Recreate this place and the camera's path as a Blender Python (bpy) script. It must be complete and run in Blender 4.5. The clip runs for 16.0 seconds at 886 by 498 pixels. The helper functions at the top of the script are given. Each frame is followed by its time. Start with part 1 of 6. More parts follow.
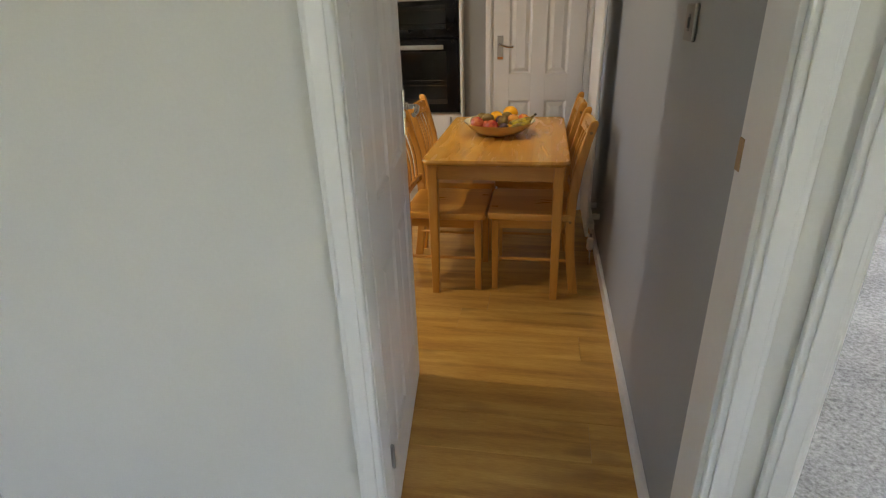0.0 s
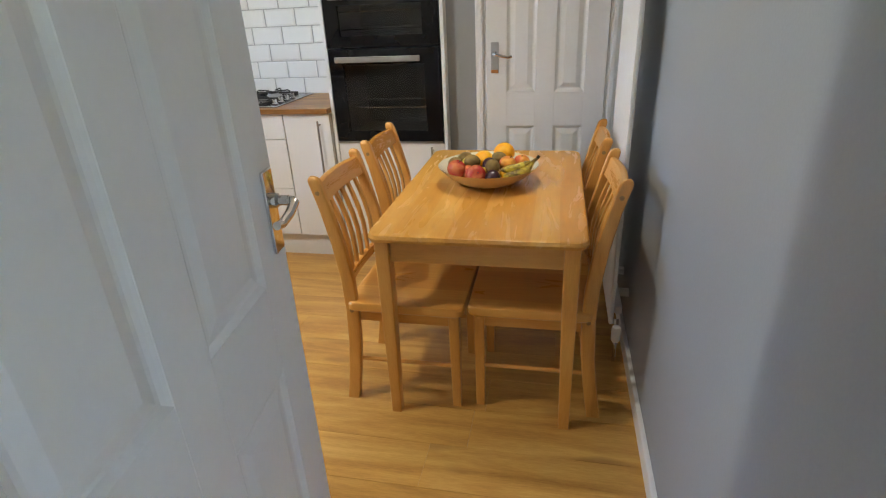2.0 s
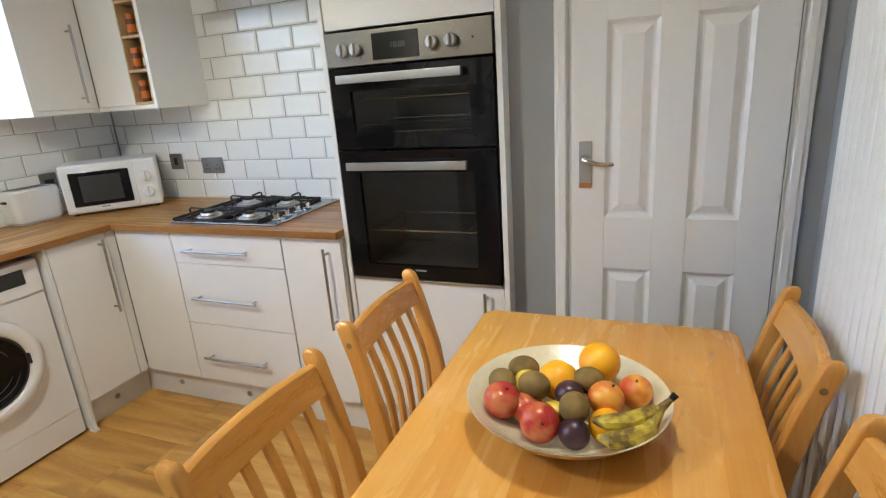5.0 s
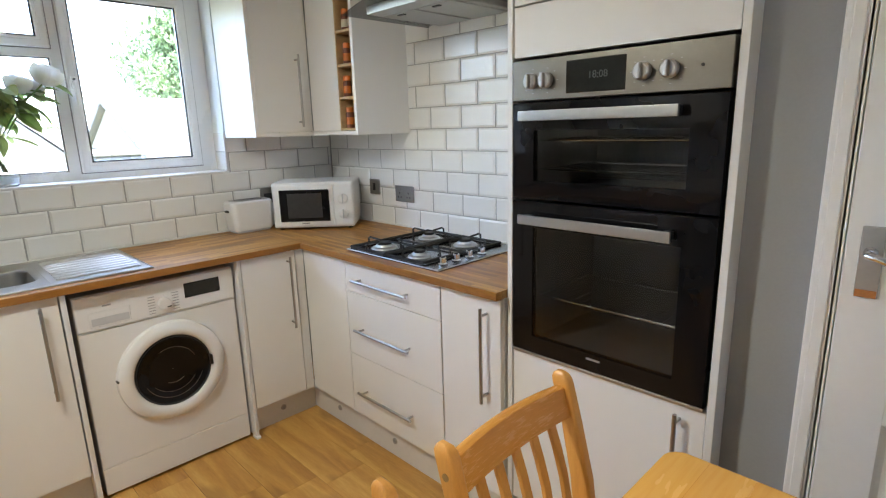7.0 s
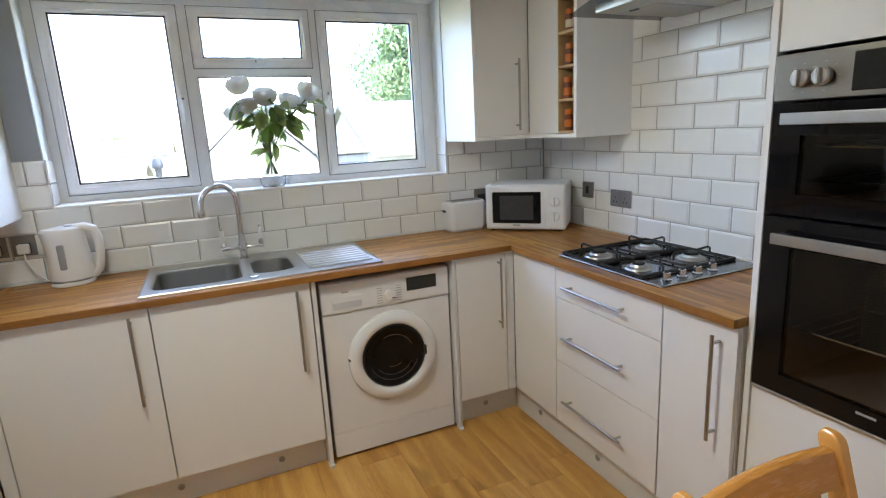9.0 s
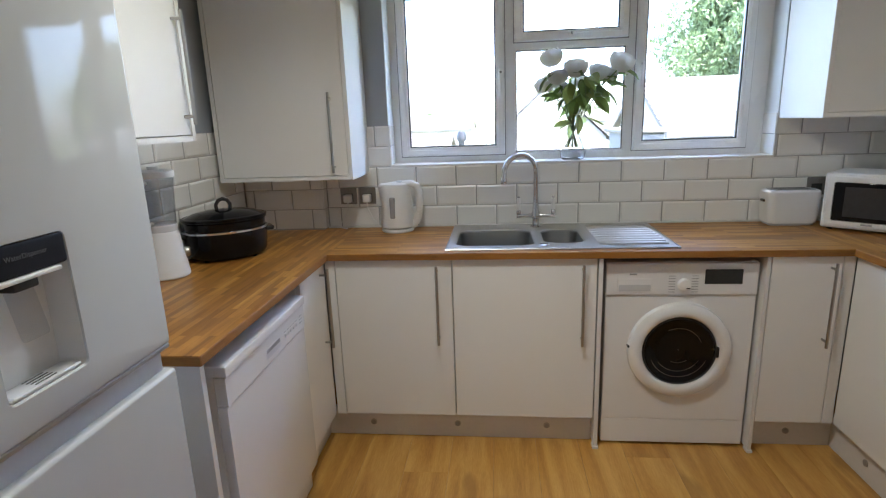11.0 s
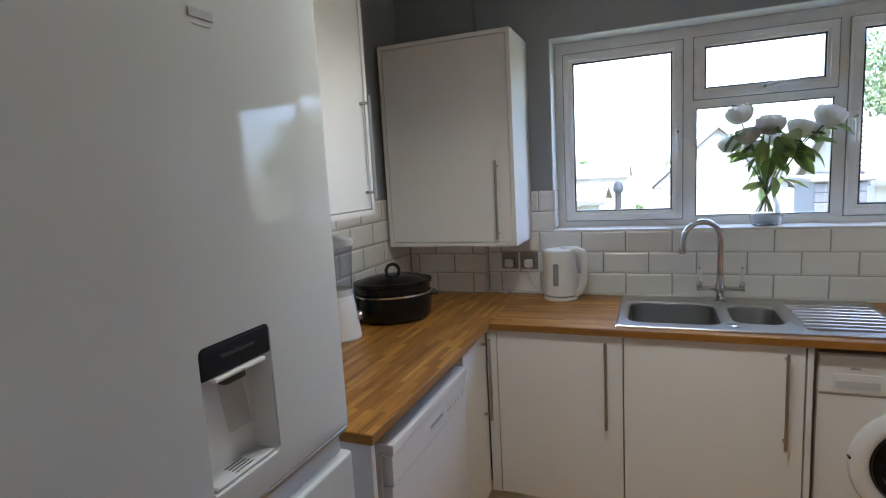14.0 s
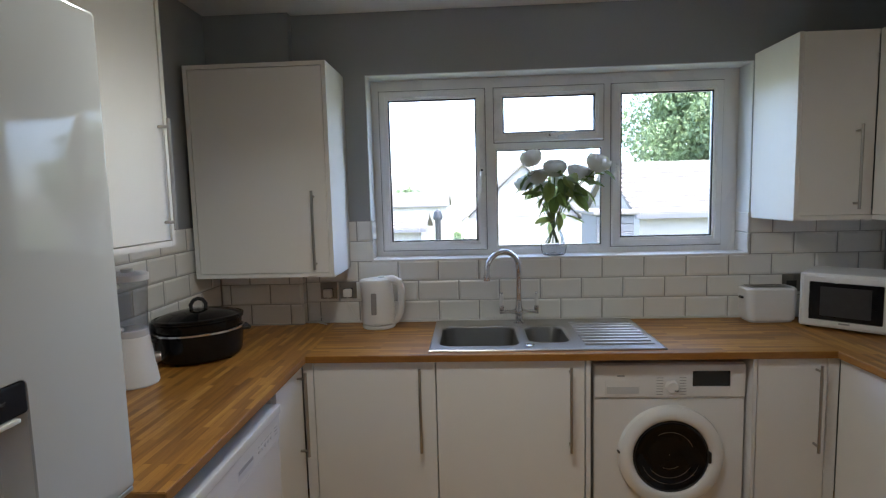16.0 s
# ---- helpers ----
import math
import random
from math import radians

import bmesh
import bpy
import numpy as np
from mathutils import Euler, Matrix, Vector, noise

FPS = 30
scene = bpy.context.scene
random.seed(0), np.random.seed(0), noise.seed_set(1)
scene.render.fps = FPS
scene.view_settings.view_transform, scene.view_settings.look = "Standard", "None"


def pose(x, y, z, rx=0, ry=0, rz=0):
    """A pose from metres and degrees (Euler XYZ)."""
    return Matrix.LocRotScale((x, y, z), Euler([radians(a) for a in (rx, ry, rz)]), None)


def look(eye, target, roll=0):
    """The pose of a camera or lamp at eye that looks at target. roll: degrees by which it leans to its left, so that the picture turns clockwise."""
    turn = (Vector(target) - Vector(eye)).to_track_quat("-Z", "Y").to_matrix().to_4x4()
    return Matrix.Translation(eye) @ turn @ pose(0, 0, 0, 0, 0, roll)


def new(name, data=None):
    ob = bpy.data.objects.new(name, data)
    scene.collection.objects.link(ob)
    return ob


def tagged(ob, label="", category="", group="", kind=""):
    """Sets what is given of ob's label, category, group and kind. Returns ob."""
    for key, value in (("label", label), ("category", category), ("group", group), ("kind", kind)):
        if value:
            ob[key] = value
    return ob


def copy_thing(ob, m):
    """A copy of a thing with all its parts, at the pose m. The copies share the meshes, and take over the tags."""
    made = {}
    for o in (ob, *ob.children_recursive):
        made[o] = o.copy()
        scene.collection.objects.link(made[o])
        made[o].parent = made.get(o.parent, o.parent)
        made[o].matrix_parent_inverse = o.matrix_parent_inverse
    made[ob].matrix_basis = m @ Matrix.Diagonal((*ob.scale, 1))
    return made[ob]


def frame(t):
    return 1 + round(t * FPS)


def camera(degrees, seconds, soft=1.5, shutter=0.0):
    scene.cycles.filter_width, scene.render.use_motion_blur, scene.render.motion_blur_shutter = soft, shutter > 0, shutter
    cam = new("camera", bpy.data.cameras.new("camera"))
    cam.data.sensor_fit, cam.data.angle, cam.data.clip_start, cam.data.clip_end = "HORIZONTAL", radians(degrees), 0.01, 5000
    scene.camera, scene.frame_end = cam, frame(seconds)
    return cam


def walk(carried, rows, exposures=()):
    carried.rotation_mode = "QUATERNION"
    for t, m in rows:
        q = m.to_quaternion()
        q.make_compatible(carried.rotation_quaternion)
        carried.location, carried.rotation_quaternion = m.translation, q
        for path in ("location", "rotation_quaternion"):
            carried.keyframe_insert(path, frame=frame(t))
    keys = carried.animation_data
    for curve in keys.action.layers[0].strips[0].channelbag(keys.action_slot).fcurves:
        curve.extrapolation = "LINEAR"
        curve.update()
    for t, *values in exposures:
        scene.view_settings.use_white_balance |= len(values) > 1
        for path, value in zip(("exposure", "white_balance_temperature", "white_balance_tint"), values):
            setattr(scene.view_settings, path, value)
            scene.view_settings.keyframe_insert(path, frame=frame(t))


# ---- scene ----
cam = camera(79.2, 16.0, soft=1.2)
PATH = [
    (0, (2.174, 1.303, 1.393), (1.828, 3.094, 0.574), -2.0),
    (0.5, (2.182, 1.537, 1.401), (1.936, 3.344, 0.579), -2.7),
    (1, (2.194, 1.773, 1.417), (1.938, 3.572, 0.581), -3.3),
    (1.5, (2.224, 2.023, 1.394), (1.879, 3.809, 0.562), -1.9),
    (2, (2.198, 2.264, 1.393), (1.8, 4.041, 0.567), -2.8),
    (2.5, (2.15, 2.477, 1.415), (1.798, 4.277, 0.619), -4.0),
    (3, (2.139, 2.659, 1.412), (1.781, 4.468, 0.639), -2.7),
    (3.5, (2.145, 2.887, 1.413), (1.679, 4.698, 0.703), -1.8),
    (4, (2.107, 3.069, 1.414), (1.576, 4.865, 0.712), -2.4),
    (4.2, (2.111, 3.149, 1.401), (1.555, 4.951, 0.736), -3.4),
    (6.3, (2.027, 3.659, 1.44), (0.942, 5.263, 0.94), -2.4),
    (6.5, (2.027, 3.716, 1.438), (0.879, 5.283, 0.962), -2.6),
    (7, (2.015, 3.783, 1.436), (0.623, 5.147, 0.988), -1.6),
    (7.5, (1.99, 3.803, 1.448), (0.486, 5.045, 1.008), -2.2),
    (8, (1.973, 3.805, 1.456), (0.368, 4.909, 1.001), -3.0),
    (8.5, (1.962, 3.785, 1.464), (0.258, 4.736, 1.024), -2.9),
    (9, (1.944, 3.743, 1.477), (0.152, 4.515, 1.039), -3.0),
    (9.5, (1.933, 3.728, 1.459), (0.066, 4.307, 1.035), -2.6),
    (10, (1.912, 3.703, 1.453), (-0.012, 4.059, 1.039), -2.6),
    (10.2, (1.917, 3.713, 1.448), (-0.027, 3.928, 1.031), -2.7),
    (12.3, (1.883, 3.592, 1.466), (0.017, 3.069, 0.975), -1.5),
    (12.5, (1.883, 3.602, 1.471), (0.023, 3.036, 1.003), -1.9),
    (13, (1.873, 3.584, 1.502), (0.036, 2.915, 1.08), -3.2),
    (13.5, (1.85, 3.59, 1.514), (0.018, 2.87, 1.157), -3.3),
    (14, (1.841, 3.592, 1.53), (0.0, 2.856, 1.262), -3.2),
    (14.5, (1.843, 3.601, 1.539), (0.004, 2.857, 1.284), -2.4),
    (15, (1.842, 3.6, 1.553), (-0.046, 2.982, 1.32), -1.4),
    (15.5, (1.847, 3.62, 1.554), (-0.107, 3.248, 1.344), -1.4),
    (16, (1.857, 3.636, 1.551), (-0.131, 3.527, 1.353), -1.5),
]
EXPOSURES = [(0.0, 4.7, 8500, 9), (0.5, 4.75, 8600, 9), (1.0, 4.85, 8500, 9), (2.0, 5.25, 6750, 4), (3.0, 5.4, 6500, 4), (4.0, 5.4, 6450, 4), (7.0, 5.25, 6400, 4), (9.0, 5.0, 6250, 5),
             (11.5, 4.6, 6150, 6), (13.5, 4.35, 6100, 6), (16.0, 4.05, 6200, 6)]
walk(cam, [(t, look(eye, target, roll)) for t, eye, target, roll in PATH], EXPOSURES)

# ---- world, sun and exposure ----
world = bpy.data.worlds.new("world")
scene.world = world
world.use_nodes = True
wnt = world.node_tree
sky = wnt.nodes.new("ShaderNodeTexSky")
sky.sky_type, sky.sun_disc = "NISHITA", False
sky.sun_elevation, sky.sun_rotation = radians(69), radians(48)
sky.air_density, sky.dust_density, sky.ozone_density = 0.55, 3.0, 0.4
wnt.links.new(sky.outputs[0], wnt.nodes["Background"].inputs[0])
wnt.nodes["Background"].inputs[1].default_value = 0.15
sun = new("sun", bpy.data.lights.new("sun", "SUN"))
sun.data.energy, sun.data.angle, sun.data.color = 0.5, radians(10), (1.0, 0.98, 0.95)
sun.matrix_basis = look((0, 0, 0), (-0.27, -0.24, -0.93))


# the ceiling spotlight bar: three warm bulbs
LAMP_X, LAMP_Y, LAMP_Z = 0.55, 3.40, 2.31
for k, aim, power in ((-1, (2.4, 3.75, 0.4), 1.6), (0, (0.1, 2.7, 0.2), 1.35), (1, (0.2, 5.15, 0.1), 1.75)):
    lamp = new("spotlight_bulb_light", bpy.data.lights.new("spotlight_bulb_light", "SPOT"))
    lamp.data.energy, lamp.data.color, lamp.data.shadow_soft_size = power, (1.0, 0.96, 0.88), 0.05
    lamp.data.spot_size, lamp.data.spot_blend = radians(112), 1.0
    lamp.matrix_basis = look((LAMP_X + 0.08 * k, LAMP_Y + 0.22 * k, LAMP_Z - 0.045), aim)
# the round light over the table
TLAMP = (1.92, 4.28, 2.33)
lamp = new("table_bulb_light", bpy.data.lights.new("table_bulb_light", "SPOT"))
lamp.data.energy, lamp.data.color, lamp.data.shadow_soft_size = 1.05, (1.0, 0.95, 0.85), 0.045
lamp.data.spot_size, lamp.data.spot_blend = radians(64), 1.0
lamp.matrix_basis = Matrix.Translation((TLAMP[0], TLAMP[1], TLAMP[2] - 0.05))


# ---- materials ----
def node(nt, kind, **inputs):
    n = nt.nodes.new("ShaderNode" + kind)
    for k, v in inputs.items():
        n.inputs[k.replace("_", " ")].default_value = v
    return n


def ramp(nt, fac, stops):
    r = nt.nodes.new("ShaderNodeValToRGB")
    while len(r.color_ramp.elements) < len(stops):
        r.color_ramp.elements.new(0.5)
    for e, (p, c) in zip(r.color_ramp.elements, stops):
        e.position, e.color = p, (*c, 1)
    nt.links.new(fac, r.inputs[0])
    return r.outputs[0]


def base(name, rough=0.5, metal=0.0, coat=0.0):
    m = bpy.data.materials.new(name)
    m.use_nodes = True
    nt = m.node_tree
    p = nt.nodes["Principled BSDF"]
    p.inputs["Roughness"].default_value, p.inputs["Metallic"].default_value = rough, metal
    p.inputs["Coat Weight"].default_value = coat
    p.inputs["Coat Roughness"].default_value = 0.08
    return m, nt, p


def bump(nt, p, height, strength, distance=0.002):
    b = node(nt, "Bump", Strength=strength, Distance=distance)
    nt.links.new(height, b.inputs["Height"])
    nt.links.new(b.outputs[0], p.inputs["Normal"])


def coords(nt, scale=(1, 1, 1), shift=0.0):
    tc = nt.nodes.new("ShaderNodeTexCoord")
    mp = nt.nodes.new("ShaderNodeMapping")
    mp.inputs["Scale"].default_value = scale
    nt.links.new(tc.outputs["Object"], mp.inputs["Vector"])
    if shift:
        info = nt.nodes.new("ShaderNodeObjectInfo")
        mul = node(nt, "VectorMath")
        mul.operation = "SCALE"
        mul.inputs[0].default_value = (shift, shift * 0.7, shift * 0.3)
        nt.links.new(info.outputs["Random"], mul.inputs["Scale"])
        nt.links.new(mul.outputs[0], mp.inputs["Location"])
    return mp.outputs[0]


def plain(name, color, rough=0.5, metal=0.0, vary=0.06, grain=60.0, relief=0.05, coat=0.0, patch=2.5, smear=0.06):
    """Paint, plastic, metal: broad patches and fine grain in colour, gloss and relief."""
    m, nt, p = base(name, rough, metal, coat)
    v = coords(nt)
    big = node(nt, "TexNoise", Scale=patch, Detail=4.0)
    fine = node(nt, "TexNoise", Scale=grain, Detail=3.0)
    for n in (big, fine):
        nt.links.new(v, n.inputs["Vector"])
    mix = node(nt, "Math")
    mix.operation = "MULTIPLY_ADD"
    mix.inputs[1].default_value = 0.35
    nt.links.new(fine.outputs[0], mix.inputs[0])
    half = node(nt, "Math")
    half.operation = "MULTIPLY"
    half.inputs[1].default_value = 0.65
    nt.links.new(big.outputs[0], half.inputs[0])
    nt.links.new(half.outputs[0], mix.inputs[2])
    lo = tuple(c * (1 - vary) for c in color)
    hi = tuple(min(1, c * (1 + vary)) for c in color)
    nt.links.new(ramp(nt, mix.outputs[0], ((0.3, lo), (0.7, hi))), p.inputs["Base Color"])
    mr = node(nt, "MapRange", To_Min=max(0.02, rough - smear), To_Max=min(1, rough + smear))
    nt.links.new(big.outputs[0], mr.inputs[0])
    nt.links.new(mr.outputs[0], p.inputs["Roughness"])
    if relief:
        bump(nt, p, fine.outputs[0], relief)
    return m


def wood(name, dark, mid, light, along="X", rough=0.35, coat=0.0, ring=9.0, per_object=0.25, shift=7.0, knots=0.0):
    """Grain stretched along one axis, with a tint and an offset of its own for each piece."""
    m, nt, p = base(name, rough, 0.0, coat)
    s = {"X": (0.9, 9, 9), "Y": (9, 0.9, 9), "Z": (9, 9, 0.9)}[along]
    v = coords(nt, s, shift)
    n1 = node(nt, "TexNoise", Scale=1.6, Detail=5.0, Distortion=0.6)
    n2 = node(nt, "TexNoise", Scale=ring * 3, Detail=3.0, Roughness=0.7)
    for n in (n1, n2):
        nt.links.new(v, n.inputs["Vector"])
    add = node(nt, "Math")
    add.operation = "MULTIPLY_ADD"
    add.inputs[1].default_value = 0.3
    nt.links.new(n2.outputs[0], add.inputs[0])
    sc = node(nt, "Math")
    sc.operation = "MULTIPLY"
    sc.inputs[1].default_value = 0.7
    nt.links.new(n1.outputs[0], sc.inputs[0])
    nt.links.new(sc.outputs[0], add.inputs[2])
    col = ramp(nt, add.outputs[0], ((0.33, dark), (0.5, mid), (0.68, light)))
    if knots:
        v2 = coords(nt, {"X": (1.6, 6, 1), "Y": (6, 1.6, 1), "Z": (6, 1, 1.6)}[along], shift)
        k = node(nt, "TexNoise", Scale=1.3, Detail=2.0)
        nt.links.new(v2, k.inputs["Vector"])
        kf = ramp(nt, k.outputs[0], ((0.62, (0, 0, 0)), (0.72, (1, 1, 1))))
        km = node(nt, "MixRGB", Color2=(*[c * 0.62 for c in dark], 1))
        km.inputs[0].default_value = 0
        kk = node(nt, "Math")
        kk.operation = "MULTIPLY"
        kk.inputs[1].default_value = knots
        nt.links.new(kf, kk.inputs[0])
        nt.links.new(kk.outputs[0], km.inputs[0])
        nt.links.new(col, km.inputs[1])
        col = km.outputs[0]
    info = nt.nodes.new("ShaderNodeObjectInfo")
    hsv = node(nt, "HueSaturation")
    mr = node(nt, "MapRange", To_Min=1 - per_object, To_Max=1 + per_object)
    nt.links.new(info.outputs["Random"], mr.inputs[0])
    nt.links.new(mr.outputs[0], hsv.inputs["Value"])
    nt.links.new(col, hsv.inputs["Color"])
    nt.links.new(hsv.outputs[0], p.inputs["Base Color"])
    r = node(nt, "MapRange", To_Min=rough - 0.07, To_Max=rough + 0.1)
    nt.links.new(add.outputs[0], r.inputs[0])
    nt.links.new(r.outputs[0], p.inputs["Roughness"])
    bump(nt, p, n2.outputs[0], 0.12, 0.001)
    return m


OILED = ((0.24, (0.16, 0.060, 0.010)), (0.46, (0.32, 0.138, 0.024)), (0.62, (0.44, 0.21, 0.040)), (0.80, (0.60, 0.345, 0.090)))
VARNISHED = ((0.05, (0.52, 0.215, 0.036)), (0.38, (0.62, 0.285, 0.055)), (0.6, (0.68, 0.335, 0.072)), (0.85, (0.76, 0.42, 0.11)))


def staves(name, along="Y", stops=OILED, length=0.21, width=0.022, tone=0.35, rough=0.36, coat=0.05):
    """Wooden strips glued side by side."""
    m, nt, p = base(name, rough, 0.0, coat)
    tc = nt.nodes.new("ShaderNodeTexCoord")
    mp = nt.nodes.new("ShaderNodeMapping")
    mp.inputs["Rotation"].default_value = (0, 0, radians(90) if along == "Y" else 0)
    nt.links.new(tc.outputs["Object"], mp.inputs["Vector"])
    br = node(nt, "TexBrick", Scale=1.0, Mortar_Size=0.0005, Bias=0.0, Brick_Width=length, Row_Height=width,
              Color1=(0, 0, 0, 1), Color2=(1, 1, 1, 1), Mortar=(0.1, 0.1, 0.1, 1))
    br.offset, br.offset_frequency, br.squash = 0.37, 2, 1.0
    nt.links.new(mp.outputs[0], br.inputs["Vector"])
    s = nt.nodes.new("ShaderNodeMapping")
    s.inputs["Scale"].default_value = (2.0, 30, 30)
    nt.links.new(mp.outputs[0], s.inputs["Vector"])
    g = node(nt, "TexNoise", Scale=3.0, Detail=6.0, Distortion=0.4)
    nt.links.new(s.outputs[0], g.inputs["Vector"])
    w = nt.nodes.new("ShaderNodeMapping")
    w.inputs["Scale"].default_value = (1.2, 7, 7)
    nt.links.new(mp.outputs[0], w.inputs["Vector"])
    g2 = node(nt, "TexNoise", Scale=2.2, Detail=3.0, Distortion=1.2)
    nt.links.new(w.outputs[0], g2.inputs["Vector"])
    total = None
    for src, k in ((br.outputs["Color"], tone), (g.outputs[0], 0.44), (g2.outputs[0], 0.22)):
        a = node(nt, "Math")
        a.operation = "MULTIPLY_ADD"
        a.inputs[1].default_value = k
        a.inputs[2].default_value = 0.0
        nt.links.new(src, a.inputs[0])
        if total:
            nt.links.new(total, a.inputs[2])
        total = a.outputs[0]
    nt.links.new(ramp(nt, total, stops), p.inputs["Base Color"])
    r = node(nt, "MapRange", To_Min=rough - 0.06, To_Max=rough + 0.1)
    nt.links.new(g2.outputs[0], r.inputs[0])
    nt.links.new(r.outputs[0], p.inputs["Roughness"])
    bump(nt, p, g.outputs[0], 0.08, 0.001)
    return m


def clear(name, color=(1, 1, 1), rough=0.0, ior=1.45):
    m, nt, p = base(name, rough)
    p.inputs["Base Color"].default_value = (*color, 1)
    p.inputs["Transmission Weight"].default_value, p.inputs["IOR"].default_value = 1.0, ior
    return m


def pane(name, color=(1, 1, 1), gleam=0.6):
    """Thin glass: passes light straight on, with a mirror's gleam that grows towards the edge."""
    m = bpy.data.materials.new(name)
    m.use_nodes = True
    nt = m.node_tree
    tr = node(nt, "BsdfTransparent", Color=(*color, 1))
    gl = node(nt, "BsdfGlossy", Roughness=0.01)
    mx = nt.nodes.new("ShaderNodeMixShader")
    lw = node(nt, "LayerWeight", Blend=0.5)
    pw = node(nt, "Math")
    pw.operation = "POWER"
    pw.inputs[1].default_value = 5.0
    nt.links.new(lw.outputs["Facing"], pw.inputs[0])
    ad = node(nt, "Math")
    ad.operation = "MULTIPLY_ADD"
    ad.inputs[1].default_value, ad.inputs[2].default_value = gleam, 0.04 * gleam / 0.6
    nt.links.new(pw.outputs[0], ad.inputs[0])
    nt.links.new(ad.outputs[0], mx.inputs[0])
    nt.links.new(tr.outputs[0], mx.inputs[1])
    nt.links.new(gl.outputs[0], mx.inputs[2])
    nt.links.new(mx.outputs[0], nt.nodes["Material Output"].inputs[0])
    return m


def speckle(name, dark, light, scale, rough=0.9, relief=0.6):
    m, nt, p = base(name, rough)
    v = coords(nt)
    n = node(nt, "TexNoise", Scale=scale, Detail=4.0, Roughness=0.8)
    b = node(nt, "TexNoise", Scale=3.0, Detail=2.0)
    for k in (n, b):
        nt.links.new(v, k.inputs["Vector"])
    a = node(nt, "Math")
    a.operation = "MULTIPLY_ADD"
    a.inputs[1].default_value = 0.75
    nt.links.new(n.outputs[0], a.inputs[0])
    h = node(nt, "Math")
    h.operation = "MULTIPLY"
    h.inputs[1].default_value = 0.25
    nt.links.new(b.outputs[0], h.inputs[0])
    nt.links.new(h.outputs[0], a.inputs[2])
    nt.links.new(ramp(nt, a.outputs[0], ((0.36, dark), (0.64, light))), p.inputs["Base Color"])
    bump(nt, p, n.outputs[0], relief, 0.004)
    return m


GREY = plain("grey_emulsion", (0.33, 0.352, 0.375), 0.5, vary=0.05, grain=140, relief=0.12)
HALLW = plain("off_white_emulsion", (0.68, 0.67, 0.63), 0.55, vary=0.04, grain=140, relief=0.12)
CEIL = plain("ceiling_paint", (0.8, 0.79, 0.77), 0.8, vary=0.04, grain=90, relief=0.15)
GLOSSW = plain("white_gloss_paint", (0.80, 0.80, 0.79), 0.36, vary=0.03, grain=50, relief=0.06, coat=0.05)
UPVC = plain("white_upvc", (0.87, 0.88, 0.885), 0.28, vary=0.02, grain=40, relief=0.02)
SILL = plain("sill_white", (0.8, 0.8, 0.79), 0.35, vary=0.03)
CAB = plain("white_cabinet_front", (0.80, 0.79, 0.77), 0.42, vary=0.012, grain=18, relief=0.0, coat=0.0, smear=0.02, patch=1.2)
CARC = plain("white_cabinet_board", (0.76, 0.76, 0.75), 0.4, vary=0.03)
PLINTH = plain("plinth_board", (0.72, 0.71, 0.69), 0.4, vary=0.05)
APPL = plain("white_enamel", (0.80, 0.80, 0.80), 0.22, vary=0.012, grain=18, relief=0.0, coat=0.3, smear=0.015, patch=1.2)
FRIDGE = plain("fridge_white_gloss", (0.55, 0.57, 0.58), 0.05, vary=0.02, grain=12, relief=0.0, coat=0.0, smear=0.015)
FRIDGE.node_tree.nodes["Principled BSDF"].inputs["Specular IOR Level"].default_value = 0.3
PLAST = plain("white_plastic", (0.78, 0.78, 0.77), 0.33, vary=0.02, grain=60, relief=0.02)
PALE = plain("pale_grey_plastic", (0.55, 0.56, 0.58), 0.35, vary=0.04)
BLACK = plain("black_plastic", (0.015, 0.015, 0.017), 0.3, vary=0.2)
BLACKG = plain("black_glass", (0.006, 0.006, 0.007), 0.05, vary=0.2, grain=8, relief=0.0, coat=0.0, smear=0.02)
BLACKG.node_tree.nodes["Principled BSDF"].inputs["Specular IOR Level"].default_value = 0.22
CAVITY = plain("grey_enamel", (0.13, 0.13, 0.135), 0.4, vary=0.3, grain=200)
DARKG = plain("dark_cavity", (0.03, 0.03, 0.032), 0.45, vary=0.3)
CERAM = plain("black_ceramic_glaze", (0.006, 0.006, 0.007), 0.14, vary=0.2, relief=0.01, coat=0.0)
CERAM.node_tree.nodes["Principled BSDF"].inputs["Specular IOR Level"].default_value = 0.3
MATTB = plain("matt_black_panel", (0.008, 0.008, 0.012), 0.5, vary=0.1)
MATTB.node_tree.nodes["Principled BSDF"].inputs["Specular IOR Level"].default_value = 0.2
IRON = plain("cast_iron", (0.018, 0.018, 0.018), 0.55, vary=0.2, grain=300, relief=0.2)
STEEL = plain("brushed_steel", (0.44, 0.435, 0.42), 0.34, 1.0, vary=0.06, grain=120, relief=0.04)
SINKST = plain("sink_steel", (0.50, 0.495, 0.48), 0.34, 1.0, vary=0.07, grain=160, relief=0.05)
# sink steel again, darkened for the shade deep in the bowls
BOWLST = plain("shaded_bowl_steel", (0.30, 0.30, 0.295), 0.42, 1.0, vary=0.08, grain=160, relief=0.05)
HOBST = plain("dark_polished_steel", (0.20, 0.20, 0.20), 0.22, 1.0, vary=0.06, grain=120, relief=0.02)
PANELST = plain("oven_panel_steel", (0.23, 0.21, 0.18), 0.36, 1.0, vary=0.06, grain=120, relief=0.04)
PLATEST = plain("pale_satin_plate", (0.44, 0.44, 0.435), 0.42, 0.7, vary=0.08, grain=90)
SOCKST = plain("dark_brushed_plate", (0.27, 0.26, 0.245), 0.38, 0.8, vary=0.08, grain=90)
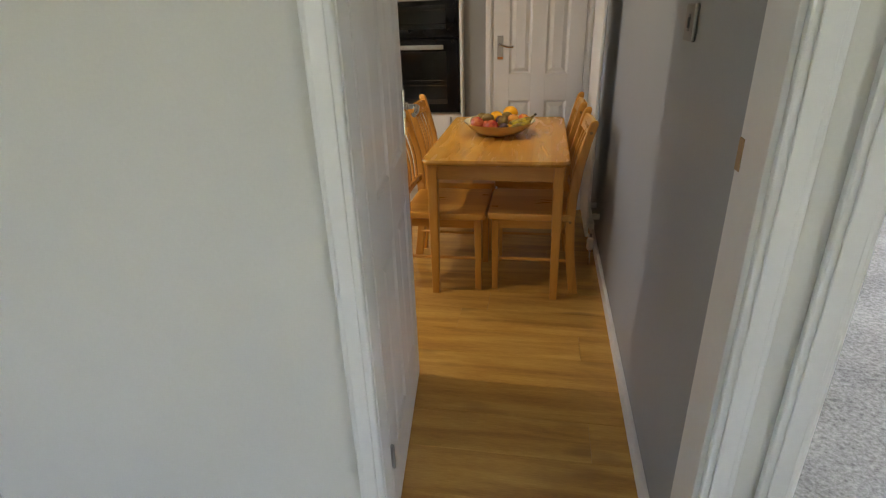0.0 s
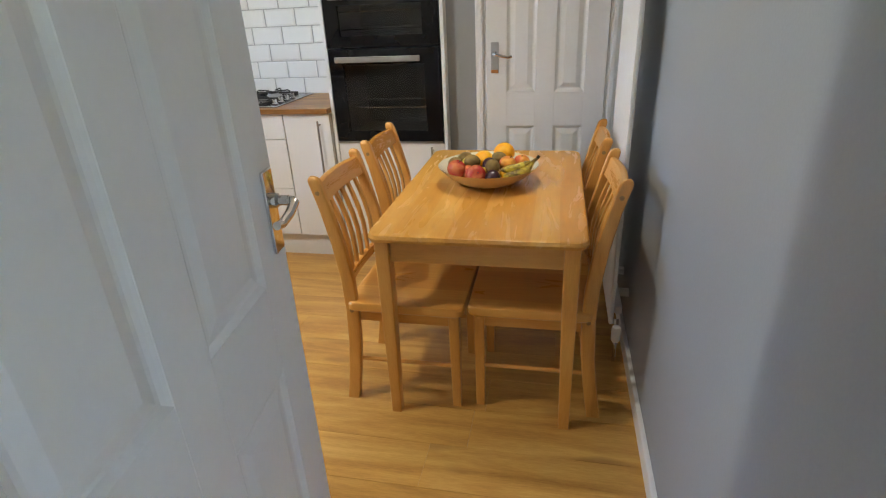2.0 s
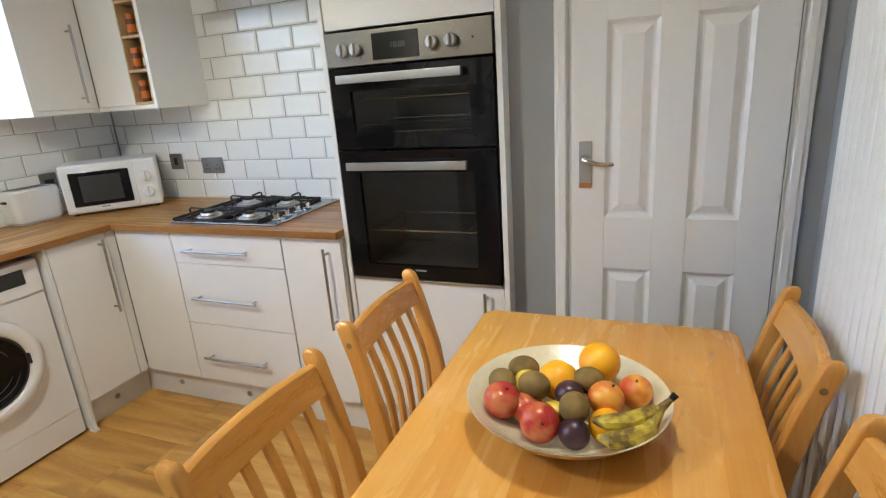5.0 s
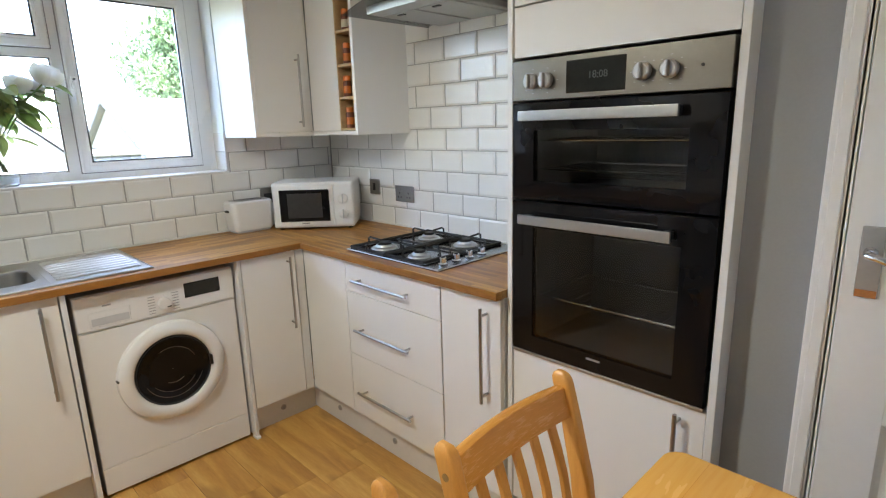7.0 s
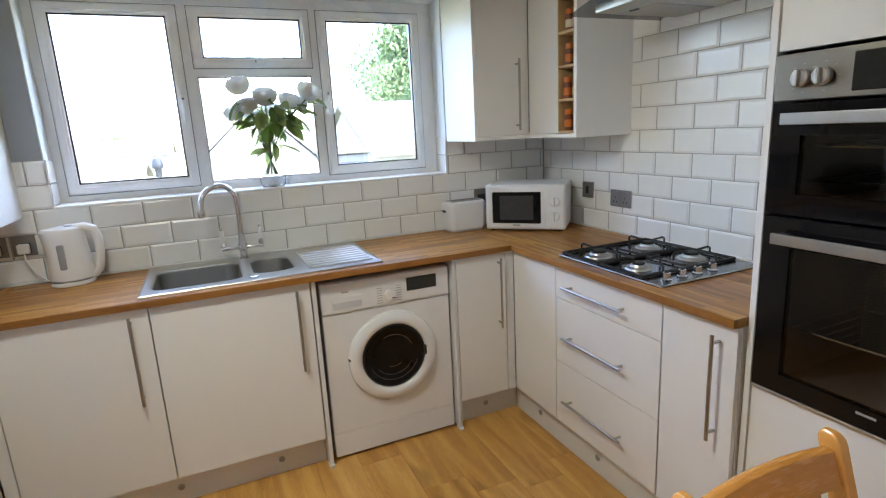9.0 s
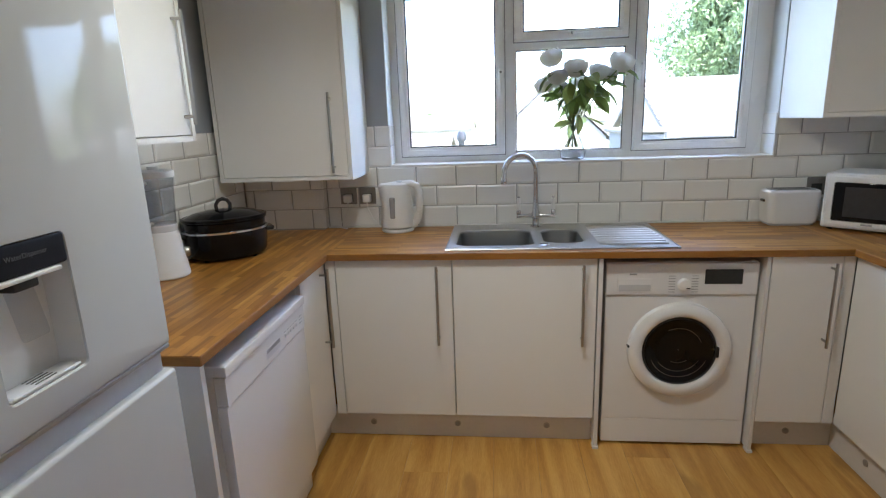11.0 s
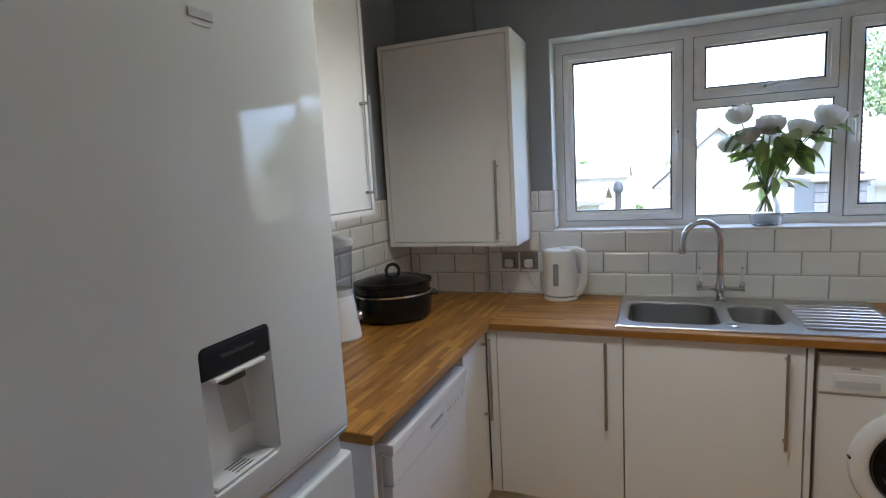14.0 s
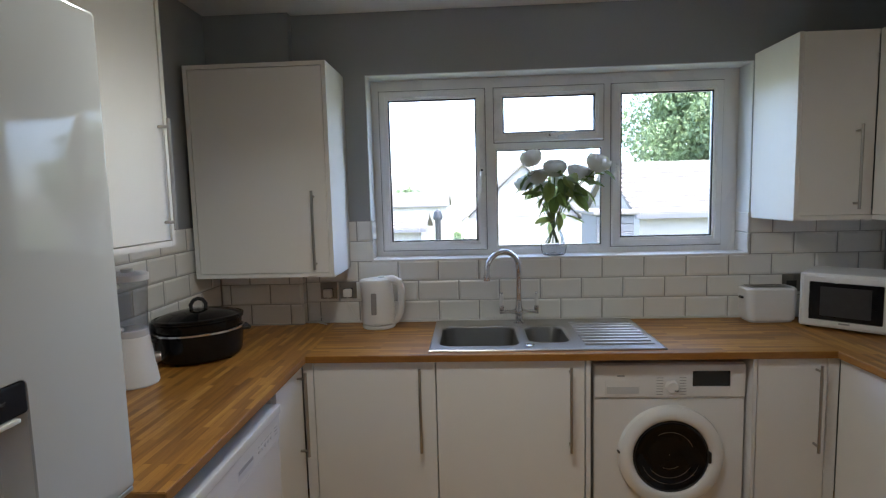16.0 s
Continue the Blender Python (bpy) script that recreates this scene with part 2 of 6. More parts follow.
WARMREF = plain("orange_reflection", (0.42, 0.17, 0.05), 0.85, vary=0.4, grain=180, patch=40)
CHROME = plain("chrome", (0.72, 0.72, 0.73), 0.08, 1.0, vary=0.03, relief=0.0, smear=0.03)
SATIN = plain("satin_handle_steel", (0.44, 0.43, 0.41), 0.3, 1.0, vary=0.05)
BRASS = plain("worn_brass", (0.40, 0.27, 0.14), 0.5, 0.6, vary=0.35, grain=150)
GROUT = plain("grout", (0.40, 0.40, 0.39), 0.9, vary=0.08, grain=200, relief=0.3)
TILE = plain("white_glazed_tile", (0.84, 0.84, 0.82), 0.19, vary=0.03, grain=9, relief=0.03, coat=0.0, smear=0.03)
TRIM = plain("painted_skirting", (0.76, 0.76, 0.75), 0.35, vary=0.04)
BEECH = wood("varnished_rubberwood", (0.51, 0.222, 0.042), (0.63, 0.295, 0.064), (0.70, 0.365, 0.092), "Y", 0.27, 0.35, per_object=0.06)
BEECHX = wood("varnished_rubberwood_seat", (0.51, 0.222, 0.042), (0.63, 0.295, 0.064), (0.70, 0.365, 0.092), "X", 0.3, 0.3, per_object=0.07)
BEECHZ = wood("varnished_rubberwood_post", (0.51, 0.222, 0.042), (0.63, 0.295, 0.064), (0.70, 0.365, 0.092), "Z", 0.32, 0.25, per_object=0.06)
PLUG = plain("dark_wood_plug", (0.30, 0.17, 0.06), 0.5, vary=0.35, grain=200)
OAK = wood("oak_floor_plank", (0.38, 0.175, 0.036), (0.56, 0.295, 0.070), (0.70, 0.42, 0.125), "X", 0.3, 0.15, per_object=0.025, knots=0.5)
OAKSH = wood("pale_oak_board", (0.42, 0.28, 0.13), (0.52, 0.36, 0.18), (0.6, 0.43, 0.24), "X", 0.45, per_object=0.05)
SEAM = plain("plank_seam", (0.34, 0.18, 0.055), 0.7)
TABLE_TOP = staves("varnished_table_staves", "Y", VARNISHED, 0.62, 0.088, 0.5, 0.24, 0.15)
SEAT_TOP = staves("varnished_seat_staves", "X", VARNISHED, 0.9, 0.075, 0.35, 0.28, 0.3)
STAVE_Y, STAVE_X = staves("oak_staves_y", "Y"), staves("oak_staves_x", "X")
CARPET = speckle("grey_carpet", (0.12, 0.125, 0.13), (0.44, 0.45, 0.46), 55)
GLASS = pane("window_glass")
VASEG = clear("vase_glass", (0.98, 0.99, 0.99))
TINT = pane("oven_glass", (0.72, 0.73, 0.74), 0.45)
JAR = pane("hood_glass", (0.62, 0.63, 0.65))
PADDLE = pane("paddle_plastic", (0.90, 0.91, 0.93), 0.6)
CLEARP = pane("clear_plastic", (0.72, 0.73, 0.75), 1.0)
LCD = plain("dark_display", (0.02, 0.021, 0.02), 0.12, vary=0.2)
DIGIT = plain("display_digits", (0.05, 0.06, 0.052), 0.5)
FAINT = plain("faint_print", (0.10, 0.10, 0.105), 0.5)
INK = plain("grey_print", (0.30, 0.30, 0.31), 0.5)


# ---- mesh helpers ----
def bx(x0, x1, y0, y1, z0, z1, bevel=0.0, seg=2, into=None):
    bm = bmesh.new()
    bmesh.ops.create_cube(bm, size=1.0)
    for v in bm.verts:
        v.co = Vector(((x0 + x1) / 2 + v.co.x * (x1 - x0), (y0 + y1) / 2 + v.co.y * (y1 - y0), (z0 + z1) / 2 + v.co.z * (z1 - z0)))
    if bevel:
        bmesh.ops.bevel(bm, geom=bm.edges[:], offset=bevel, segments=seg, affect="EDGES", profile=0.5)
    return join(into, bm) if into else bm


def join(a, *more):
    for b in more:
        me = bpy.data.meshes.new("tmp")
        b.to_mesh(me)
        b.free()
        a.from_mesh(me)
        bpy.data.meshes.remove(me)
    return a


def moved(bm, m):
    bmesh.ops.transform(bm, matrix=m, verts=bm.verts[:])
    return bm


def lathe(profile, n=32, sx=1.0, sy=1.0, at=(0, 0, 0), cap=True):
    """Turned about z: profile of (radius, height)."""
    bm = bmesh.new()
    loops = []
    for r, z in profile:
        loops.append([bm.verts.new((at[0] + sx * r * math.cos(2 * math.pi * i / n), at[1] + sy * r * math.sin(2 * math.pi * i / n), at[2] + z)) for i in range(n)])
    for a, b in zip(loops, loops[1:]):
        for i in range(n):
            bm.faces.new((a[i], a[(i + 1) % n], b[(i + 1) % n], b[i]))
    if cap:
        bm.faces.new(loops[0][::-1])
        bm.faces.new(loops[-1])
    return bm


def tube(points, r, n=10, closed=False, flat=1.0):
    """A round bar along points; r may be one radius or one for each point."""
    pts = [Vector(p) for p in points]
    rs = r if isinstance(r, (list, tuple)) else [r] * len(pts)
    bm = bmesh.new()
    loops, up = [], None
    for i, p in enumerate(pts):
        a = pts[i - 1] if (i or closed) else p
        b = pts[(i + 1) % len(pts)] if (i + 1 < len(pts) or closed) else p
        d = (b - a).normalized()
        if up is None:
            up = d.orthogonal().normalized()
        up = (up - d * up.dot(d)).normalized()
        side = d.cross(up)
        loops.append([bm.verts.new(p + rs[i] * (math.cos(2 * math.pi * k / n) * up + flat * math.sin(2 * math.pi * k / n) * side)) for k in range(n)])
    pairs = list(zip(loops, loops[1:])) + ([(loops[-1], loops[0])] if closed else [])
    for a, b in pairs:
        for k in range(n):
            bm.faces.new((a[k], a[(k + 1) % n], b[(k + 1) % n], b[k]))
    if not closed:
        bm.faces.new(loops[0][::-1])
        bm.faces.new(loops[-1])
    return bm


def loft(loops, cap_first=False, cap_last=False):
    bm = bmesh.new()
    vs = [[bm.verts.new(p) for p in lp] for lp in loops]
    n = len(vs[0])
    for a, b in zip(vs, vs[1:]):
        for i in range(n):
            bm.faces.new((a[i], a[(i + 1) % n], b[(i + 1) % n], b[i]))
    if cap_first:
        bm.faces.new(vs[0][::-1])
    if cap_last:
        bm.faces.new(vs[-1])
    return bm


def rrect(cx, cy, hx, hy, r, z, n=8):
    """A rounded rectangle as a loop of points."""
    out = []
    for qx, qy, a0 in ((1, 1, 0), (-1, 1, 90), (-1, -1, 180), (1, -1, 270)):
        for k in range(n + 1):
            a = radians(a0 + 90 * k / n)
            out.append((cx + qx * (hx - r) + r * math.cos(a), cy + qy * (hy - r) + r * math.sin(a), z))
    return out


def slab(cx, cy, hx, hy, r, z0, z1, edge=0.008, n=8):
    """A plate with round corners in plan and a rolled edge."""
    loops = []
    for k in range(5):
        a = radians(-90 + 45 * k)
        inset = edge * (1 - math.cos(a))
        z = (z0 + edge) + edge * math.sin(a) if a <= 0 else (z1 - edge) + edge * math.sin(a)
        loops.append(rrect(cx, cy, hx - inset, hy - inset, max(r - inset, 0.002), z, n))
        if k == 2 and z1 - z0 > 2 * edge:
            loops.append(rrect(cx, cy, hx, hy, r, z1 - edge, n))
    return loft(loops, True, True)


def root_of(ob):
    while ob.parent:
        ob = ob.parent
    return ob


def weighted(bm):
    """Corner normals led by the larger faces, so that flat fronts stay flat beside their bevels."""
    bm.normal_update()
    area = {f: f.calc_area() for f in bm.faces}
    out = []
    for f in bm.faces:
        for v in f.verts:
            n = Vector((0, 0, 0))
            for g in v.link_faces:
                if g.normal.dot(f.normal) > 0.82:
                    n += g.normal * area[g]
            out.append(tuple((n if n.length > 1e-12 else f.normal).normalized()))
    return out


def part(name, bm, material, parent=None, label="", smooth=True):
    me = bpy.data.meshes.new(name)
    bmesh.ops.recalc_face_normals(bm, faces=bm.faces[:])
    if parent:
        bmesh.ops.transform(bm, matrix=root_of(parent).matrix_basis.inverted(), verts=bm.verts[:])
    if smooth:
        for f in bm.faces:
            f.smooth = True
        for e in bm.edges:
            if len(e.link_faces) == 2 and e.calc_face_angle(0) > 0.6:
                e.smooth = False
    normals = weighted(bm) if smooth and len(bm.faces) < 3000 else None
    bm.to_mesh(me)
    bm.free()
    if normals:
        me.normals_split_custom_set(normals)
    me.materials.append(material)
    ob = new(name, me)
    if parent:
        ob.parent = parent
    return tagged(ob, label)


def thing(name, at, label, category, group="", kind=""):
    ob = new(name)
    ob.empty_display_size = 0.05
    ob.matrix_basis = Matrix.Translation(at)
    return tagged(ob, label, category, group, kind)


def structure(name, bm, material, label, category):
    return tagged(part(name, bm, material, None, "", False), label, category, "", "structure")


def spin(bm, axis, about=(0, 0, 0), deg=90):
    return moved(bm, Matrix.Translation(about) @ Matrix.Rotation(radians(deg), 4, axis) @ Matrix.Translation(-Vector(about)))


def disc_x(r, x0, x1, y, z, n=28, bevel=0.0):
    """A round plate or bar whose axis runs along x."""
    prof = [(r - bevel, 0), (r, bevel), (r, (x1 - x0) - bevel), (r - bevel, x1 - x0)] if bevel else [(r, 0), (r, x1 - x0)]
    return moved(lathe(prof, n), Matrix.Translation((x0, y, z)) @ Matrix.Rotation(radians(90), 4, "Y"))


def disc_y(r, y0, y1, x, z, n=28, bevel=0.0):
    prof = [(r - bevel, 0), (r, bevel), (r, (y1 - y0) - bevel), (r - bevel, y1 - y0)] if bevel else [(r, 0), (r, y1 - y0)]
    return moved(lathe(prof, n), Matrix.Translation((x, y1, z)) @ Matrix.Rotation(radians(90), 4, "X"))


def text(name, body, size, m, material, parent, label=""):
    cu = bpy.data.curves.new(name, "FONT")
    cu.body, cu.size, cu.extrude, cu.align_x, cu.align_y = body, size, 0.0004, "CENTER", "CENTER"
    tmp = bpy.data.objects.new(name, cu)
    me = bpy.data.meshes.new_from_object(tmp)
    bpy.data.objects.remove(tmp)
    me.transform(root_of(parent).matrix_basis.inverted() @ m)
    me.materials.clear()
    me.materials.append(material)
    ob = new(name, me)
    ob.parent = parent
    return tagged(ob, label)


# ---- the room ----
X_WIN, X_RIGHT, Y_OVEN, Y_DOOR, Y_LEFT, Z_CEIL = -0.85, 2.53, 5.65, 5.17, 2.34, 2.455
WY0, WY1, WZ0, WZ1 = 3.12, 5.0, 1.222, 2.155

bm = bx(-1.12, X_WIN, 2.23, WY0, -2.5, Z_CEIL)
bx(-1.12, X_WIN, WY1, 5.76, -2.5, Z_CEIL, into=bm)
bx(-1.12, X_WIN, WY0, WY1, -2.5, WZ0, into=bm)
bx(-1.12, X_WIN, WY0, WY1, WZ1, Z_CEIL, into=bm)
wall_window = structure("wall_window", bm, GREY, "grey painted kitchen wall with a wide window", "wall")
wall_oven = structure("wall_oven", bx(X_WIN, 1.62, Y_OVEN, 5.76, -0.05, Z_CEIL), GREY, "grey wall behind the hob and oven", "wall")
bm = bx(1.62, 1.815, Y_DOOR, 5.29, -0.05, Z_CEIL)
bx(2.435, 2.65, Y_DOOR, 5.29, -0.05, Z_CEIL, into=bm)
bx(1.815, 2.435, Y_DOOR, 5.29, 2.005, Z_CEIL, into=bm)
bx(1.62, 1.70, 5.29, 5.76, -0.05, Z_CEIL, into=bm)
bx(1.70, 2.65, 5.66, 5.76, -0.05, Z_CEIL, into=bm)
structure("wall_pantry", bm, GREY, "grey painted wall around the pantry door", "wall")
structure("wall_right", bx(X_RIGHT, 2.65, Y_LEFT, 5.66, -0.05, Z_CEIL), GREY, "plain grey emulsion wall beside the table", "wall")
HX0, HX1, HZ = 1.832, 2.538, 1.995
bm = bx(X_WIN, HX0 - 0.060, 2.23, Y_LEFT, -0.05, Z_CEIL)
bx(HX0 - 0.060, HX1, 2.23, Y_LEFT, HZ, Z_CEIL, into=bm)
bx(HX1, 2.71, 2.23, Y_LEFT, -0.05, Z_CEIL, into=bm)
bx(2.71, 3.5, 2.23, Y_LEFT, HZ, Z_CEIL, into=bm)
bx(3.5, 6.2, 2.23, Y_LEFT, -0.05, Z_CEIL, into=bm)
wall_left = structure("wall_left", bm, GREY, "grey wall with the kitchen and lounge doorways", "wall")
bm = bx(0.60, HX0, 2.222, 2.23, 0, Z_CEIL)
bx(HX0, 3.5, 2.222, 2.23, HZ, Z_CEIL, into=bm)
bx(HX1, 2.71, 2.222, 2.23, 0, Z_CEIL, into=bm)
bx(3.5, 3.8, 2.222, 2.23, 0, Z_CEIL, into=bm)
structure("wall_hall_lining", bm, HALLW, "off-white painted hall wall", "wall")
structure("wall_hall_left", bx(0.5, 0.60, 0.0, 2.23, -0.05, Z_CEIL), HALLW, "off-white hall side wall", "wall")
# unseen back wall; its bare opening is added to light the hall
bm = bx(0.5, 0.75, -0.1, 0.0, -0.05, Z_CEIL)
bx(1.08, 3.9, -0.1, 0.0, -0.05, Z_CEIL, into=bm)
bx(0.75, 1.08, -0.1, 0.0, -0.05, 0.12, into=bm)
bx(0.75, 1.08, -0.1, 0.0, 2.05, Z_CEIL, into=bm)
structure("wall_hall_back", bm, HALLW, "unseen off-white hall wall with a tall opening added for light", "wall")
# unseen side wall, opened to let daylight onto the door leaf
bm = bx(3.8, 3.9, 0.0, 0.35, -0.05, Z_CEIL)
bx(3.8, 3.9, 0.95, 2.23, -0.05, Z_CEIL, into=bm)
bx(3.8, 3.9, 0.35, 0.95, -0.05, 0.12, into=bm)
bx(3.8, 3.9, 0.35, 0.95, 2.05, Z_CEIL, into=bm)
structure("wall_hall_right", bm, HALLW, "unseen off-white hall side wall with an opening added for light", "wall")
# unseen lounge wall with an opening added so that sky lights the carpet
bm = bx(6.1, 6.2, 2.34, 3.0, -0.05, Z_CEIL)
bx(6.1, 6.2, 5.4, 6.1, -0.05, Z_CEIL, into=bm)
bx(6.1, 6.2, 3.0, 5.4, -0.05, 0.5, into=bm)
bx(6.1, 6.2, 3.0, 5.4, 2.2, Z_CEIL, into=bm)
structure("wall_lounge_window", bm, HALLW, "unseen off-white lounge wall with an opening added for light", "wall")
structure("wall_lounge_back", bx(2.65, 6.2, 6.0, 6.1, -0.05, Z_CEIL), HALLW, "off-white lounge end wall", "wall")
structure("wall_lounge_lining", bx(2.65, 2.658, 2.345, 6.0, 0, Z_CEIL), HALLW, "off-white lounge side wall", "wall")
structure("ceiling", bx(-1.12, 6.2, -0.1, 6.1, Z_CEIL, Z_CEIL + 0.12), CEIL, "white painted flat ceiling", "ceiling")
structure("floor", bx(-1.0, 2.64, 2.30, 5.7, -0.06, -0.006), SEAM, "oak-effect laminate floor on a dark base", "floor")
structure("floor_hall", bx(0.5, 3.9, -0.1, 2.30, -0.06, -0.001), CARPET, "speckled grey hall carpet", "carpet")
structure("floor_lounge", bx(2.645, 6.2, 2.30, 6.1, -0.06, 0.0), CARPET, "speckled grey lounge carpet", "carpet")
structure("boxing", bx(X_WIN, -0.80, Y_LEFT, 2.762, 0.91, Z_CEIL), GREY, "boxed-in pipe corner, grey above and tiled below", "wall")
structure("threshold_strip", bx(HX0, HX1, 2.26, 2.31, -0.006, 0.004, 0.003), SATIN, "steel threshold strip in the doorway", "trim")

# skirting along the right wall
bm = bx(2.512, X_RIGHT, Y_LEFT, Y_DOOR, 0.0, 0.068, 0.004)
structure("baseboard", bm, TRIM, "low white skirting board along the grey wall", "skirting")
structure("baseboard_niche", bx(1.625, 1.772, 5.155, Y_DOOR, 0, 0.068, 0.004), TRIM, "short white skirting board beside the pantry door", "skirting")


# ---- window ----
def window():
    w = thing("window_1", (-1.0, 4.06, WZ0), "white plastic three-light window with a small top vent", "window", "", "structure")
    f0, f1 = -1.045, -0.985
    bm = bx(f0, f1, WY0, 3.170, WZ0, 2.150, 0.006)
    bx(f0, f1, 4.915, WY1, WZ0, 2.150, 0.006, into=bm)
    bx(f0 + 0.001, f1 - 0.0012, WY0 + 0.001, WY1 - 0.001, WZ0 + 0.001, 1.268, 0.006, into=bm)
    bx(f0 + 0.001, f1 - 0.0012, WY0 + 0.001, WY1 - 0.001, 2.088, WZ1 - 0.001, 0.006, into=bm)
    bx(f0, f1 - 0.002, 3.705, 3.768, 1.25, 2.11, 0.006, into=bm)
    bx(f0, f1 - 0.002, 4.318, 4.372, 1.25, 2.11, 0.006, into=bm)
    bx(f0, f1 - 0.003, 3.75, 4.34, 1.784, 1.826, 0.006, into=bm)
    fr = part("window_frame", bm, UPVC, w)

    def light(y0, y1, z0, z1, d, x1, name="sash"):
        bm = bx(x1 - 0.05, x1, y0, y0 + d, z0, z1, 0.005)
        bx(x1 - 0.05, x1, y1 - d, y1, z0, z1, 0.005, into=bm)
        bx(x1 - 0.05, x1 - 0.001, y0 + d - 0.004, y1 - d + 0.004, z0, z0 + d, 0.005, into=bm)
        bx(x1 - 0.05, x1 - 0.001, y0 + d - 0.004, y1 - d + 0.004, z1 - d, z1, 0.005, into=bm)
        s = part(name, bm, UPVC, w)
        b, c = 0.013, x1 + 0.006
        bm = bx(x1 - 0.01, c, y0 + 0.004, y0 + d - b, z0 + 0.004, z1 - 0.004, 0.004)
        bx(x1 - 0.01, c, y1 - d + b, y1 - 0.004, z0 + 0.004, z1 - 0.004, 0.004, into=bm)
        bx(x1 - 0.01, c - 0.0006, y0 + d - b - 0.004, y1 - d + b + 0.004, z0 + 0.004, z0 + d - b, 0.004, into=bm)
        bx(x1 - 0.01, c - 0.0006, y0 + d - b - 0.004, y1 - d + b + 0.004, z1 - d + b, z1 - 0.004, 0.004, into=bm)
        part("sash_face", bm, UPVC, s)
        g = 0.007
        bm = bx(x1 - 0.022, x1 - 0.008, y0 + d - g, y0 + d + g, z0 + d - g, z1 - d + g)
        bx(x1 - 0.022, x1 - 0.008, y1 - d - g, y1 - d + g, z0 + d - g, z1 - d + g, into=bm)
        bx(x1 - 0.022, x1 - 0.009, y0 + d, y1 - d, z0 + d - g, z0 + d + g, into=bm)
        bx(x1 - 0.022, x1 - 0.009, y0 + d, y1 - d, z1 - d - g, z1 - d + g, into=bm)
        part("gasket", bm, BLACK, s, "black rubber gasket")
        # grey strips draw the shadow line between sash and frame
        k0, k1 = f1 - 0.002, f1 + 0.0012
        bm = bx(k0, k1, y0 - 0.004, y0 + 0.002, z0 - 0.004, z1 + 0.004)
        bx(k0, k1, y1 - 0.002, y1 + 0.004, z0 - 0.004, z1 + 0.004, into=bm)
        bx(k0, k1 - 0.0003, y0, y1, z0 - 0.004, z0 + 0.002, into=bm)
        bx(k0, k1 - 0.0003, y0, y1, z1 - 0.002, z1 + 0.004, into=bm)
        part("seal", bm, INK, s, "grey strip for the shadow line between sash and frame")
        p = part("pane", bx(x1 - 0.020, x1 - 0.014, y0 + d, y1 - d, z0 + d, z1 - d), GLASS, s)
        p.visible_shadow = False
        return s

    light(3.165, 3.715, 1.265, 2.095, 0.046, -0.972)
    light(4.362, 4.918, 1.265, 2.095, 0.046, -0.972)
    light(3.762, 4.322, 1.818, 2.095, 0.045, -0.972, "vent_sash")
    bm = bx(-1.0, -0.984, 3.763, 3.772, 1.268, 1.79, 0.002)
    bx(-1.0, -0.984, 4.312, 4.321, 1.268, 1.79, 0.002, into=bm)
    bx(-1.0, -0.984, 3.763, 4.321, 1.266, 1.276, 0.002, into=bm)
    bx(-1.0, -0.984, 3.763, 4.321, 1.778, 1.788, 0.002, into=bm)
    s = part("glazing_bead", bm, UPVC, w)
    bm = bx(-1.0, -0.987, 3.771, 3.777, 1.275, 1.779)
    bx(-1.0, -0.987, 4.307, 4.313, 1.275, 1.779, into=bm)
    bx(-1.0, -0.988, 3.771, 4.313, 1.275, 1.281, into=bm)
    bx(-1.0, -0.988, 3.771, 4.313, 1.773, 1.779, into=bm)
    part("gasket", bm, BLACK, s, "black rubber gasket")
    p = part("pane", bx(-1.005, -0.999, 3.765, 4.32, 1.268, 1.787), GLASS, s)
    p.visible_shadow = False
    for y, z in ((3.694, 1.665), (4.385, 1.675)):
        h = part("window_handle", bx(-0.972, -0.958, y - 0.011, y + 0.011, z - 0.03, z + 0.03, 0.005), UPVC, w)
        part("lever", tube([(-0.958, y, z), (-0.94, y, z), (-0.936, y, z - 0.03), (-0.938, y, z - 0.1)], [0.007, 0.008, 0.008, 0.006]), UPVC, h)
        part("lock", disc_x(0.006, -0.958, -0.945, y, z + 0.012, 12), CHROME, h)
    h = part("window_handle", bx(-0.972, -0.958, 4.03, 4.09, 1.835, 1.856, 0.004), UPVC, w)
    part("lever", tube([(-0.955, 4.05, 1.846), (-0.94, 4.05, 1.848), (-0.936, 4.09, 1.853), (-0.936, 4.17, 1.86)], [0.007, 0.008, 0.008, 0.006]), UPVC, h)
    part("lock", disc_x(0.007, -0.956, -0.94, 4.045, 1.846, 12), CHROME, h)
    part("window_sill", bx(-0.985, -0.842, WY0 + 0.002, WY1 - 0.002, WZ0, WZ0 + 0.012, 0.004), SILL, w)


window()
# reveal lining above the tiled part; its pale blue colour includes skylight
REVEAL = plain("skylit_reveal", (0.74, 0.78, 0.80), 0.4, vary=0.04, grain=140, relief=0.1)
bm = bx(-0.985, X_WIN - 0.002, WY0 - 0.004, WY0 + 0.004, 1.43, WZ1)
bx(-0.985, X_WIN - 0.002, WY1 - 0.004, WY1 + 0.004, 1.43, WZ1, into=bm)
bx(-0.985, X_WIN - 0.002, WY0, WY1, WZ1 - 0.004, WZ1 + 0.004, into=bm)
structure("window_reveal", bm, REVEAL, "plaster window reveal with pale skylight in its colour", "reveal")


